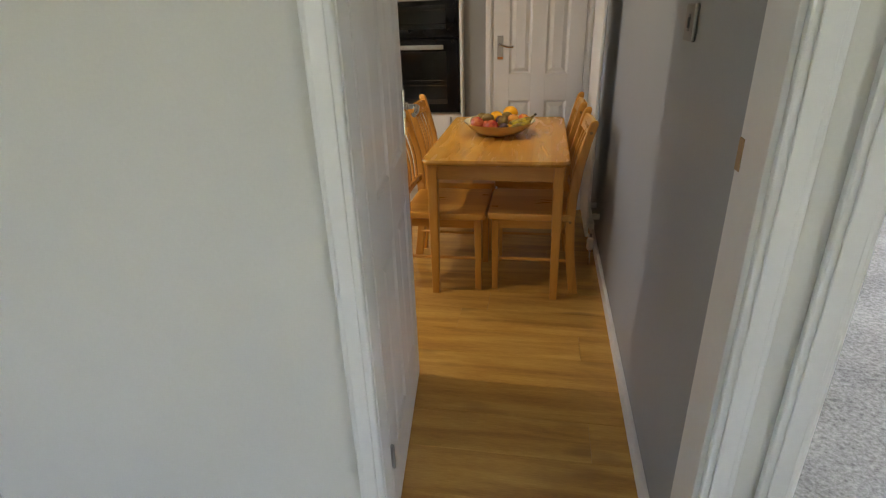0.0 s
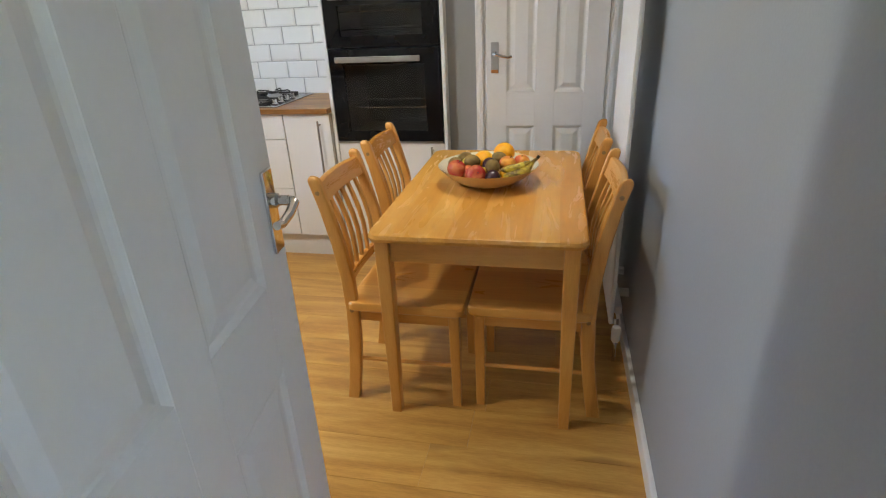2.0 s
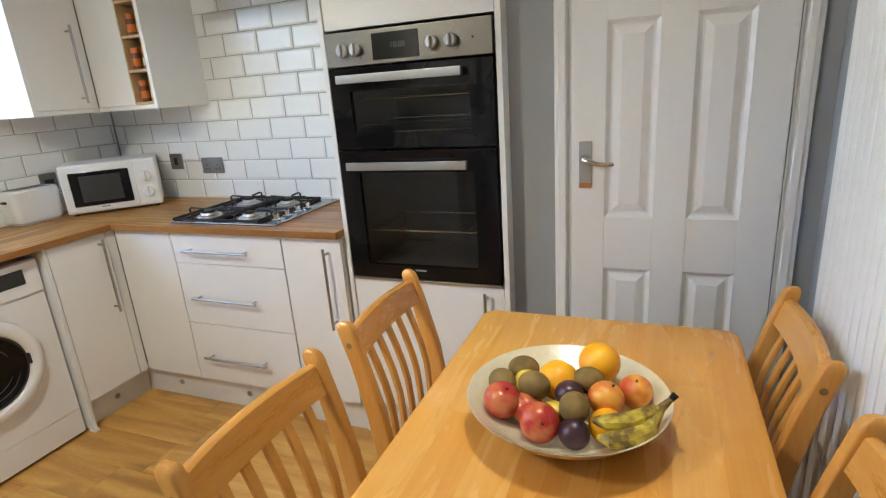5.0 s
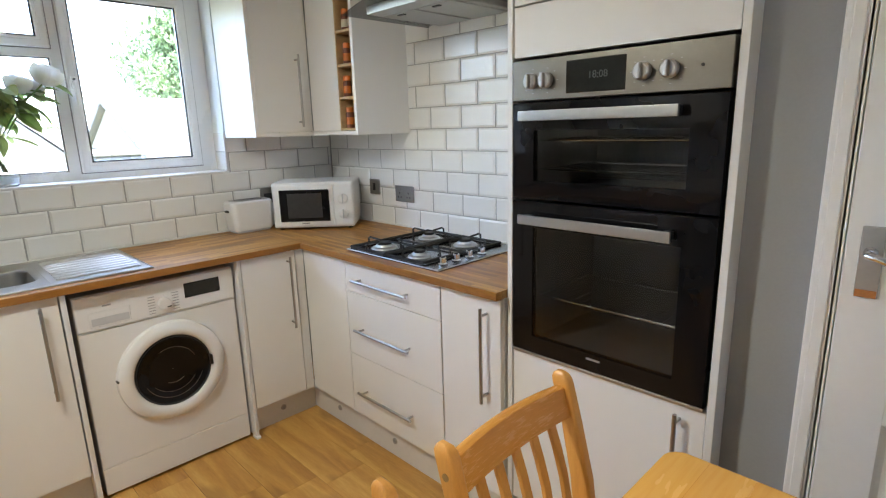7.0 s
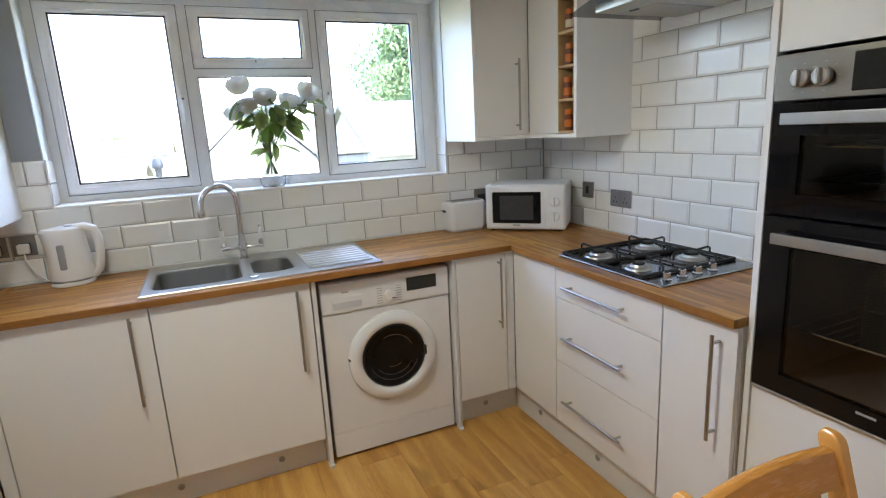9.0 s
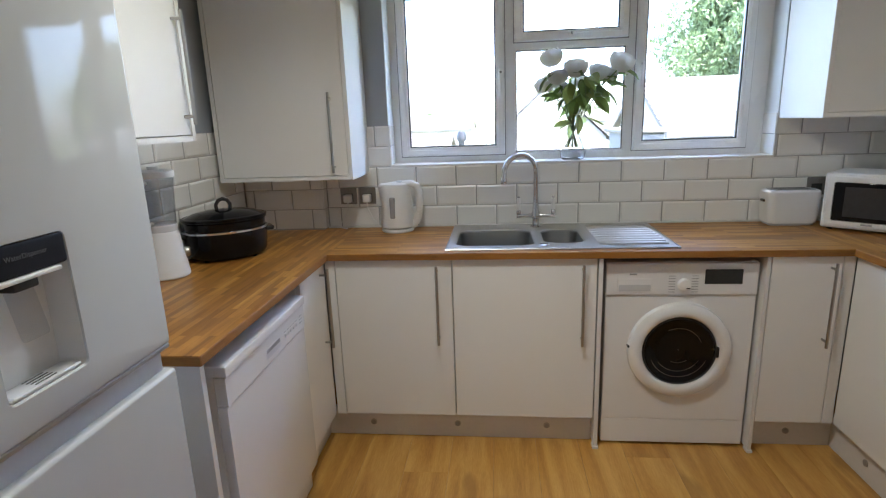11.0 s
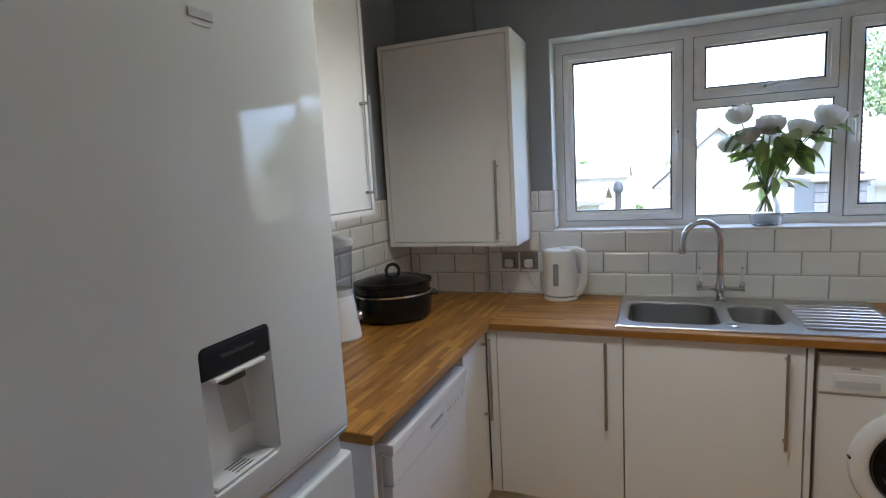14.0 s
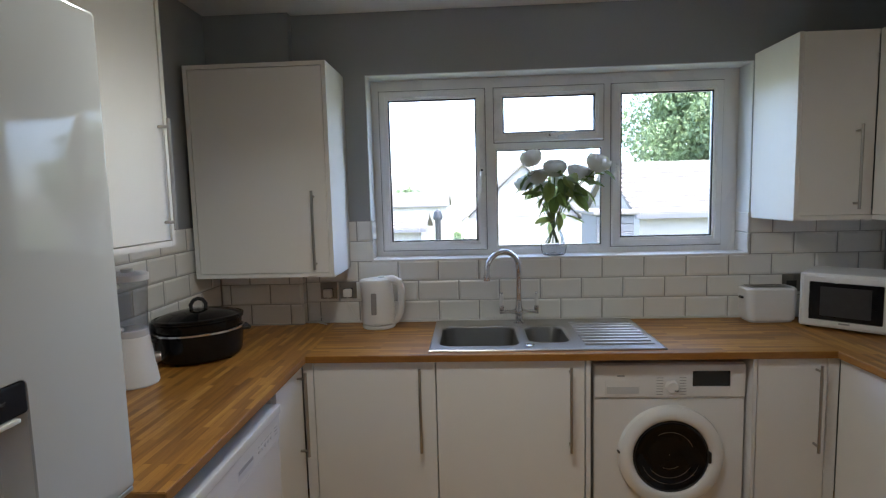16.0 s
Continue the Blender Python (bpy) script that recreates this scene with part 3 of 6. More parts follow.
# ---- doors ----
def panel_door(name, label, w, h, cols, rows, lever_at, lever_dir, field=0.0098, kind="structure"):
    """Six-panel moulded door; hinge edge at x=0, faces at y=0 and y=0.035."""
    d = thing(name, (0, 0, 0), label, "door", "", kind)
    t, rec = 0.036, 0.012
    bm = bx(0.001, w - 0.001, rec, t - rec, 0.003, h - 0.003)
    xs = [0.0] + [c for pair in cols for c in pair] + [w]
    zs = [0.0] + [c for pair in rows for c in pair] + [h]
    for i in range(0, len(xs), 2):
        bx(xs[i], xs[i + 1], 0, t, 0, h, 0.0015, 1, into=bm)
    for i in range(0, len(zs), 2):
        for a, b in cols:
            bx(a - 0.001, b + 0.001, 0.0003, t - 0.0003, zs[i], zs[i + 1], 0.0012, 1, into=bm)
    leaf = part("leaf", bm, GLOSSW, d, "", False)
    for a, b in cols:
        for lo, hi in rows:
            cx, cz, hx, hz = (a + b) / 2, (lo + hi) / 2, (b - a) / 2, (hi - lo) / 2
            for face, s in ((rec, -1), (t - rec, 1)):
                def lp(k, dy):
                    return [(cx + sx * (hx - k), face + s * dy, cz + sz * (hz - k)) for sx, sz in ((-1, -1), (1, -1), (1, 1), (-1, 1))]
                part("panel", loft([lp(0.0, 0.0), lp(0.0, 0.0112), lp(0.005, 0.0112 - 0.48 * field), lp(0.012, 0.0112 - 1.04 * field), lp(0.019, 0.0112 - 1.04 * field), lp(0.042, 0.0112 - 0.14 * field)], False, True), GLOSSW, leaf, "", False)
    lx, lz = lever_at
    for yf, s in ((0.0, -1), (t, 1)):
        def yy(k):
            return yf + s * k
        pl = part("handle_plate", bx(lx - 0.02, lx + 0.02, min(yy(0), yy(0.007)), max(yy(0), yy(0.007)), lz - 0.075, lz + 0.075, 0.003), CHROME if name == "door_2" else PLATEST, d, "chrome lever handle plate")
        part("rose", moved(lathe([(0.013, 0), (0.013, 0.01), (0.009, 0.014), (0.009, 0.03)], 20), Matrix.Translation((lx, yy(0.006), lz + 0.02)) @ Matrix.Rotation(radians(90 if s < 0 else -90), 4, "X")), CHROME, pl)
        e = lever_dir
        part("lever", tube([(lx, yy(0.03), lz + 0.02), (lx, yy(0.042), lz + 0.02), (lx + e * 0.012, yy(0.05), lz + 0.02), (lx + e * 0.04, yy(0.05), lz + 0.010),
                            (lx + e * 0.07, yy(0.047), lz + 0.004), (lx + e * 0.09, yy(0.046), lz + 0.008)], [0.008, 0.008, 0.0085, 0.008, 0.0075, 0.007], 12), CHROME, pl)
    bm = bx(w - 0.004 if lx > w / 2 else -0.0015, w + 0.0015 if lx > w / 2 else 0.004, 0.006, 0.03, lz - 0.05, lz + 0.09, 0.0008, 1)
    part("latch_plate", bm, SATIN, d)
    return d


PCOLS, PROWS = ((0.106, 0.252), (0.350, 0.494)), ((0.20, 0.785), (0.96, 1.556), (1.655, 1.875))
pantry = panel_door("door_1", "closed white six-panel pantry door with chrome lever", 0.597, 1.985, PCOLS, PROWS, (0.045, 1.132), 1)
# painted orange reflection on the foot of the handle plate
part("rust_spot", bx(0.027, 0.063, -0.0078, -0.006, 1.058, 1.074, 0.0004, 1), WARMREF, pantry, "orange reflection painted along the plate foot")
pantry.matrix_basis = pose(1.8265, 5.148, 0.008)
ECOLS = ((0.11, 0.315), (0.410, 0.612))
entry = panel_door("door_2", "open white six-panel kitchen door with chrome lever", 0.720, 1.975, ECOLS, PROWS, (0.686, 1.072), -1, 0.0055)
entry.matrix_basis = pose(1.800, 2.382, 0.008, 0, 0, 97.2)
for z in (0.25, 1.75):
    hg = part("hinge", bx(0.0, 0.004, -0.006, 0.03, z - 0.04, z + 0.04, 0.001, 1), SATIN, None, "steel butt hinge")
    hg.parent = entry
    kn = part("knuckle", tube([(-0.003, -0.005, z - 0.04), (-0.003, -0.005, z + 0.04)], 0.005, 10), SATIN, None)
    kn.parent = hg


def casing(name, label, x0, x1, y, side, h, w=0.055):
    """An architrave round an opening in a wall that faces along y; side is the way that it stands proud."""
    a, b = (y, y + 0.018 * side)
    bm = None
    for p0, p1, q0, q1 in ((x0 - w, x0, 0, h), (x1, x1 + w, 0, h), (x0 - w, x1 + w, h + 0.0005, h + w)):
        n = bx(p0, p1, min(a, b), max(a, b), q0, q1, 0.005)
        bm = join(bm, n) if bm else n
        inner = bx(p0 + 0.014, p1 - 0.014, min(b, b + 0.006 * side), max(b, b + 0.006 * side), q0, q1 - (0.014 if q0 else 0), 0.003)
        join(bm, inner)
    return structure(name, bm, GLOSSW, label, "architrave")


casing("trim_pantry_door", "white moulded architrave round the pantry door", 1.824, 2.427, Y_DOOR, -1, 1.997, 0.052)
bm = bx(1.815, 1.8235, 5.152, 5.285, 0, 2.0)
bx(2.4265, 2.435, 5.152, 5.285, 0, 2.0, into=bm)
bx(1.8235, 2.4265, 5.152, 5.285, 1.9965, 2.004, into=bm)
structure("frame_pantry_door", bm, GLOSSW, "white door lining", "door frame")
bm = bx(HX0 - 0.059, HX0 + 0.002, 2.220, 2.278, 0, HZ, 0.002)
bx(HX0 - 0.0585, HX0 - 0.044, 2.276, 2.342, 0, HZ, 0.002, into=bm)
structure("frame_kitchen_left", bm, GLOSSW, "white rebated door lining of the kitchen doorway", "door frame")
bm = bx(HX1 - 0.010, HX1 + 0.002, 2.220, 2.350, 0, HZ, 0.002)
bx(HX0 - 0.056, HX1 - 0.01, 2.221, 2.343, HZ - 0.012, HZ + 0.002, into=bm)
jr = structure("frame_kitchen_right", bm, GLOSSW, "white door lining with stop and worn strike plate", "door frame")
part("strike_plate", bx(HX1 - 0.0125, HX1 - 0.0095, 2.324, 2.346, 1.105, 1.165, 0.001, 1), BRASS, jr, "worn brass strike plate")
casing("trim_kitchen_door", "white moulded architrave on the hall side", HX0 + 0.0, HX1, 2.222, -1, HZ, 0.062)
casing("trim_lounge_door", "white moulded architrave round the lounge doorway", 2.71, 3.5, 2.222, -1, HZ, 0.062)
structure("frame_lounge_left", bx(2.708, 2.722, 2.220, 2.345, 0, HZ, 0.002), GLOSSW, "white door lining of the lounge doorway", "door frame")
structure("trim_kitchen_inner", bx(1.695, HX0 - 0.062, Y_LEFT, Y_LEFT + 0.016, 0, HZ + 0.05, 0.004), GLOSSW, "white architrave on the kitchen side", "architrave")


# ---- kitchen units ----
def bar_handle(parent, p, q, out):
    """A straight bar on two pegs from p to q; out is the way that it stands off the door."""
    p, q, out = Vector(p), Vector(q), Vector(out)
    d = (q - p).normalized()
    h = part("handle", tube([p + out, q + out], 0.006, 12), SATIN, parent, "brushed steel bar handle")
    for k in (p + d * 0.025, q - d * 0.025):
        part("peg", tube([k, k + out], 0.005, 10), SATIN, h)
    return h


XF, YF, YL = -0.27, 5.07, 2.92          # door faces of the three runs
ZB, ZT = 0.148, 0.877                   # foot and top of the base doors


def unit_x(label, y0, y1, handle_y, hz=(0.503, 0.856), top=0.880):
    """Base unit whose door faces +x."""
    u = thing("base_cabinet", (-0.55, (y0 + y1) / 2, 0.146), label, "cabinet", "base cabinets")
    part("body", bx(-0.83, XF - 0.02, y0 + 0.001, y1 - 0.001, 0.146, top), CARC, u)
    d = part("door", bx(XF - 0.0185, XF, y0 + 0.0015, y1 - 0.0015, ZB, ZT, 0.0015), CAB, u)
    if handle_y:
        bar_handle(d, (XF, handle_y, hz[0]), (XF, handle_y, hz[1]), (0.034, 0, 0))
    return u


unit_x("white slab-door base unit beside the corner", 2.968, 3.475, 3.412)
unit_x("white slab-door base unit under the sink", 3.477, 4.080, 4.020, top=0.745)
unit_x("narrow white base unit beside the washing machine", 4.756, 5.024, 4.982)
for y0, y1, lab in ((4.084, 4.102, "white end panel beside the washing machine"), (4.738, 4.753, "white end panel beside the washing machine")):
    p = part("end_panel", bx(-0.83, XF + 0.004, y0, y1, 0.012, 0.880, 0.001, 1), CARC, None, lab)
    tagged(p, lab, "cabinet panel", "end panels")
    part("foot", bx(XF - 0.03, XF + 0.012, y0 - 0.004, y1 + 0.004, 0.0, 0.014, 0.003), PLAST, p)
tagged(part("corner_post", bx(-0.31, XF + 0.001, 2.925, 2.966, 0.146, 0.880, 0.001, 1), CARC), "white corner filler strip", "cabinet panel")
tagged(part("corner_post", bx(-0.31, XF + 0.001, 5.026, 5.068, 0.146, 0.880, 0.001, 1), CARC), "white corner filler strip", "cabinet panel")


def unit_y(label, x0, x1, face, s, fronts, name="base_cabinet"):
    """Base unit whose fronts face along y; s is +1 or -1. fronts: (z0, z1, handle ends)."""
    u = thing(name, ((x0 + x1) / 2, face - s * 0.25, 0.146), label, "cabinet", "base cabinets")
    ya, yb = sorted((face - s * 0.02, face - s * 0.55))
    part("body", bx(x0 + 0.001, x1 - 0.001, ya, yb, 0.146, 0.880), CARC, u)
    for z0, z1, h in fronts:
        yc, yd = sorted((face, face - s * 0.0185))
        d = part("drawer" if len(fronts) > 1 else "door", bx(x0 + 0.0015, x1 - 0.0015, yc, yd, z0, z1, 0.0015), CAB, u)
        if h:
            bar_handle(d, (h[0], face, h[1]), (h[2], face, h[3]), (0, s * 0.034, 0))
    return u


unit_y("white corner base unit with a plain slab door", -0.268, 0.081, YF, -1, [(ZB, ZT, None)])
unit_y("white three-drawer unit under the hob", 0.083, 0.680, YF, -1,
       [(0.738, ZT, (0.168, 0.802, 0.522, 0.802)), (0.444, 0.735, (0.168, 0.577, 0.522, 0.577)), (ZB, 0.441, (0.168, 0.280, 0.522, 0.280))], "drawer_unit")
unit_y("narrow white base unit beside the oven housing", 0.683, 0.962, YF, -1, [(ZB, ZT, (0.902, 0.503, 0.902, 0.845))])
unit_y("white corner base unit beside the dishwasher", -0.268, 0.028, YL, 1, [(ZB, ZT, (-0.205, 0.503, -0.205, 0.856))])
e = tagged(part("end_panel", bx(0.715, 0.735, 2.37, YL + 0.003, 0.0, 0.880, 0.001, 1), CARC), "white end panel under the worktop end", "cabinet panel", "end panels")

pl = thing("plinth", (-0.335, 4.0, 0.0), "white plinth boards with small round vents", "plinth", "", "structure")
bm = bx(-0.353, -0.335, 2.86, 4.083, 0.0, 0.144, 0.001, 1)
bx(-0.353, -0.335, 4.754, 5.107, 0.0, 0.144, 0.001, 1, into=bm)
part("plinth_board", bm, PLINTH, pl)
part("plinth_board", bx(-0.353, 0.964, 5.108, 5.126, 0.0, 0.144, 0.001, 1), PLINTH, pl)
part("plinth_board", bx(-0.353, 0.030, 2.842, 2.860, 0.0, 0.144, 0.001, 1), PLINTH, pl)
for y in (3.075, 3.475, 3.885, 4.922):
    v = part("plinth_vent", disc_x(0.0145, -0.336, -0.331, y, 0.068, 20, 0.001), SATIN, pl, "small round metal plinth plug")
    part("plug", disc_x(0.010, -0.332, -0.3295, y, 0.068, 14), INK, v)
for x in (-0.103, 0.325):
    v = part("plinth_vent", disc_y(0.0145, 5.104, 5.109, x, 0.075, 20, 0.001), SATIN, pl, "small round metal plinth plug")
    part("plug", disc_y(0.010, 5.1025, 5.105, x, 0.075, 14), INK, v)

# ---- worktop ----
wt = thing("worktop", (-0.55, 4.0, 0.87), "U-shaped oiled oak block worktop", "worktop")
SX0, SX1, SY0, SY1 = -0.80, -0.315, 3.475, 4.385
for q in ((X_WIN, -0.25, 2.942, SY0), (X_WIN, -0.25, SY1, 5.048), (SX1, -0.25, SY0, SY1), (X_WIN, SX0, SY0, SY1)):
    part("worktop_board", bx(*q, 0.882, 0.910), STAVE_Y, wt, "", False)
part("worktop_board", bx(X_WIN, 0.963, 5.0485, Y_OVEN, 0.882, 0.910), STAVE_X, wt, "", False)
part("worktop_board", bx(X_WIN, 0.758, Y_LEFT, 2.9415, 0.882, 0.910), STAVE_X, wt, "", False)
# darker oak: shade on the worktop's room-side edges is put into the colour
EDGE_Y = wood("shaded_oak_edge_y", (0.17, 0.066, 0.012), (0.29, 0.125, 0.023), (0.38, 0.175, 0.034), "Y", 0.42, per_object=0.04)
EDGE_X = wood("shaded_oak_edge_x", (0.17, 0.066, 0.012), (0.29, 0.125, 0.023), (0.38, 0.175, 0.034), "X", 0.42, per_object=0.04)
part("edge_strip", bx(-0.2505, -0.2475, 2.9445, 5.0455, 0.8822, 0.9085, 0.001, 1), EDGE_Y, wt, "oiled front edge darkened for its shade")
part("edge_strip", bx(-0.2475, 0.9630, 5.0455, 5.0490, 0.8822, 0.9085, 0.001, 1), EDGE_X, wt, "oiled front edge darkened for its shade")
part("edge_strip", bx(-0.2475, 0.7580, 2.9410, 2.9445, 0.8822, 0.9085, 0.001, 1), EDGE_X, wt, "oiled front edge darkened for its shade")
part("edge_strip", bx(0.7578, 0.7605, 2.345, 2.9440, 0.8822, 0.9085, 0.001, 1), EDGE_Y, wt, "oiled end edge darkened for its shade")
SEAL = plain("white_sealant", (0.72, 0.72, 0.7), 0.4)
bm = bx(X_WIN + 0.0, -0.832, 2.77, 5.64, 0.9095, 0.917, 0.002, 1)
bx(-0.83, 0.963, 5.630, 5.648, 0.9095, 0.917, 0.002, 1, into=bm)
bx(-0.79, 0.755, Y_LEFT, Y_LEFT + 0.018, 0.9095, 0.917, 0.002, 1, into=bm)
part("sealant", bm, SEAL, wt)


# ---- sink ----
def sink():
    s = thing("sink", (-0.55, 3.93, 0.91), "stainless steel one and a half bowl sink with drainer", "sink")
    zt = 0.9155
    cells = ((-0.813, -0.297, 3.452, 3.852, -0.545, 3.658, 0.175, 0.172, 0.06, 0.15), (-0.813, -0.297, 3.852, 4.075, -0.56, 3.963, 0.15, 0.088, 0.06, 0.11))
    for x0, x1, y0, y1, cx, cy, hx, hy, r, depth in cells:
        rim = rrect(cx, cy, hx, hy, r, zt)
        outer = []
        for px, py, _ in rim:
            dx, dy = px - cx, py - cy
            k = min(((x1 - cx) if dx > 0 else (x0 - cx)) / dx if abs(dx) > 1e-6 else 9e9, ((y1 - cy) if dy > 0 else (y0 - cy)) / dy if abs(dy) > 1e-6 else 9e9)
            outer.append((cx + dx * k, cy + dy * k, zt))
        loops = [outer, rrect(cx, cy, hx + 0.012, hy + 0.012, r + 0.012, zt), rrect(cx, cy, hx + 0.004, hy + 0.004, r + 0.004, zt - 0.004), rim,
                 rrect(cx, cy, hx - 0.003, hy - 0.003, r, zt - 0.012), rrect(cx, cy, hx - 0.012, hy - 0.012, r, zt - depth + 0.03), rrect(cx, cy, hx - 0.04, hy - 0.04, r * 0.7, zt - depth)]
        loops[3] = rrect(cx, cy, hx, hy, r, zt - 0.008)
        bowl = loft(loops[3:], False, True)
        bm = loft(loops[:4], False, False)
        corner = [(x0, y0), (x1, y0), (x1, y1), (x0, y1)]
        for qx, qy in corner:
            near = sorted(bm.verts, key=lambda v: (v.co - Vector((qx, qy, zt))).length)[:2]
            if (near[0].co - Vector((qx, qy, zt))).length > 1e-4:
                nv = bm.verts.new((qx, qy, zt))
                try:
                    bm.faces.new((near[0], near[1], nv))
                except ValueError:
                    pass
        part("deck", bm, SINKST, s)
        b = part("bowl", bowl, BOWLST, s, "steel bowl darkened for the shade in its depth")
        part("waste", lathe([(0.038, 0.001), (0.036, 0.004), (0.026, 0.002), (0.02, -0.004)], 24, at=(cx, cy, zt - depth)), CHROME, b)
    bm = bx(-0.813, -0.297, 4.075, 4.408, zt - 0.003, zt, 0.001, 1)
    part("drainer", bm, SINKST, s)
    bm = None
    for k in range(9):
        x = -0.74 + k * 0.047
        n = tube([(x, 4.10, zt), (x, 4.13, zt + 0.002), (x, 4.36, zt + 0.001), (x, 4.385, zt)], 0.0075, 8)
        bm = join(bm, n) if bm else n
    part("drainer_ribs", bm, SINKST, s, "pressed steel draining ridges")
    rim = [(-0.816, 3.449, 0.913), (-0.294, 3.449, 0.913), (-0.294, 4.411, 0.913), (-0.816, 4.411, 0.913)]
    part("rolled_rim", tube(rim, 0.005, 8, True), SINKST, s)
    part("plug", lathe([(0.02, 0), (0.022, 0.004), (0.012, 0.007)], 20, at=(-0.36, 3.87, zt)), CHROME, s, "small chrome overflow cap")


sink()


def tap():
    t = thing("mixer_tap", (-0.765, 3.86, 0.915), "chrome swan-neck mixer tap with white lever handles", "tap")
    x, y, z = -0.765, 3.86, 0.915
    part("body", lathe([(0.028, 0), (0.028, 0.004), (0.019, 0.012), (0.017, 0.04), (0.023, 0.048), (0.023, 0.068), (0.017, 0.078), (0.014, 0.12), (0.013, 0.15)], 28, at=(x, y, z)), CHROME, t)
    pts = [(x, y, z + 0.14), (x, y, z + 0.26)]
    for k in range(1, 13):
        a = radians(180 * k / 12)
        rr = 0.078
        pts.append((x + 0.10 * (1 - math.cos(a)) / 2, y - rr * (1 - math.cos(a)), z + 0.275 + 0.085 * math.sin(a)))
    pts.append((x + 0.103, y - 0.158, z + 0.245))
    part("spout", tube(pts, [0.0125] * (len(pts) - 1) + [0.012], 16), CHROME, t)
    end = pts[-1]
    part("nozzle", lathe([(0.016, 0.012), (0.017, 0), (0.016, -0.016), (0.012, -0.018)], 20, at=end), CHROME, t)
    for s in (-1, 1):
        arm = part("arm", tube([(x, y, z + 0.058), (x + 0.01, y + s * 0.04, z + 0.058), (x + 0.012, y + s * 0.095, z + 0.058)], [0.012, 0.009, 0.0115], 14), CHROME, t)
        part("collar", lathe([(0.011, 0), (0.012, 0.014), (0.008, 0.024)], 16, at=(x + 0.012, y + s * 0.085, z + 0.066)), CHROME, arm)
        part("lever", lathe([(0.008, 0), (0.0095, 0.01), (0.0095, 0.05), (0.008, 0.056)], 16, at=(x + 0.012, y + s * 0.085, z + 0.09)), PLAST, arm, "white ceramic lever")
        part("finial", lathe([(0.006, 0), (0.008, 0.006), (0.004, 0.012)], 12, at=(x + 0.012, y + s * 0.085, z + 0.146)), CHROME, arm)


tap()


# ---- washing machine ----
def washer():
    y0, y1, xf = 4.121, 4.729, -0.305
    yc = 4.432
    w = thing("washing_machine", (-0.55, yc, 0.0), "white front-loading washing machine with dark round door", "washing machine")
    part("body", bx(-0.82, xf - 0.004, y0, y1, 0.012, 0.851, 0.006), APPL, w)
    part("front_panel", bx(xf - 0.006, xf, y0 + 0.002, y1 - 0.002, 0.132, 0.702, 0.004), APPL, w)
    part("kick_panel", bx(xf - 0.006, xf - 0.001, y0 + 0.002, y1 - 0.002, 0.014, 0.128, 0.003), APPL, w)
    cp = part("control_panel", bx(xf - 0.01, xf + 0.008, y0 + 0.001, y1 - 0.001, 0.708, 0.848, 0.008, 3), APPL, w)
    dr = part("detergent_drawer", bx(xf, xf + 0.0105, 4.166, 4.308, 0.722, 0.782, 0.004), APPL, w)
    part("grip", bx(xf + 0.008, xf + 0.0115, 4.172, 4.302, 0.727, 0.757, 0.003), PALE, dr, "recessed grey drawer grip")
    part("display", bx(xf, xf + 0.0105, 4.516, 4.664, 0.757, 0.820, 0.002), LCD, cp, "dark display window")
    kn = part("program_knob", disc_x(0.026, xf + 0.006, xf + 0.028, yc, 0.757, 32, 0.004), PLAST, cp, "white program dial")
    part("pointer", bx(xf + 0.0275, xf + 0.029, yc + 0.006, yc + 0.022, 0.742, 0.746), BLACK, spare(kn))
    for s in (-1, 1):
        for k in range(7):
            z = 0.722 + k * 0.0115
            part("label_bar", bx(xf + 0.0075, xf + 0.0087, yc + s * 0.046 - 0.013, yc + s * 0.046 + 0.013, z, z + 0.0025), INK, cp)
    part("logo", bx(xf + 0.0075, xf + 0.0087, 4.215, 4.245, 0.797, 0.804), INK, cp, "small dark maker's mark")
    zc = 0.462
    ring = [(0.149, 0.002), (0.153, 0.018), (0.160, 0.028), (0.176, 0.034), (0.196, 0.030), (0.210, 0.018), (0.214, 0.0)]
    door = part("door", moved(lathe(ring, 64, cap=False), Matrix.Translation((xf, yc, zc)) @ Matrix.Rotation(radians(90), 4, "Y")), APPL, w, "white round porthole ring")
    glass = [(0.156, 0.008), (0.150, 0.016), (0.140, 0.020), (0.126, 0.016), (0.112, 0.006), (0.085, 0.002), (0.05, 0.001), (0.001, 0.001)]
    part("glass", moved(lathe(glass, 48, cap=False), Matrix.Translation((xf, yc, zc)) @ Matrix.Rotation(radians(90), 4, "Y")), BLACKG, door, "dark bowl-shaped glass")
    part("grip", bx(xf + 0.012, xf + 0.0315, yc + 0.146, yc + 0.158, zc - 0.024, zc + 0.024, 0.005, 3), BLACK, door, "dark door catch grip")
    part("inner_ring", moved(lathe([(0.144, 0.018), (0.148, 0.0215), (0.152, 0.019)], 48, cap=False), Matrix.Translation((xf, yc, zc)) @ Matrix.Rotation(radians(90), 4, "Y")), BLACK, door, "black rubber door ring")
    # thin arcs laid over the glass imitate its curved glints
    for r, a0, a1, dx in ((0.120, 200, 340, 0.0135), (0.098, 20, 120, 0.005), (0.098, 215, 330, 0.005), (0.06, 240, 310, 0.0028)):
        arc = [(xf + dx, yc + r * math.cos(radians(a0 + (a1 - a0) * k / 12)), zc + r * math.sin(radians(a0 + (a1 - a0) * k / 12))) for k in range(13)]
        part("drum_edge", tube(arc, [0.0004] + [0.0016] * 11 + [0.0004], 8), PANELST, door, "thin steel arc for a glint in the glass")
    part("hinge_pin", disc_x(0.005, xf, xf + 0.02, yc - 0.21, zc + 0.02, 10), BLACK, door)
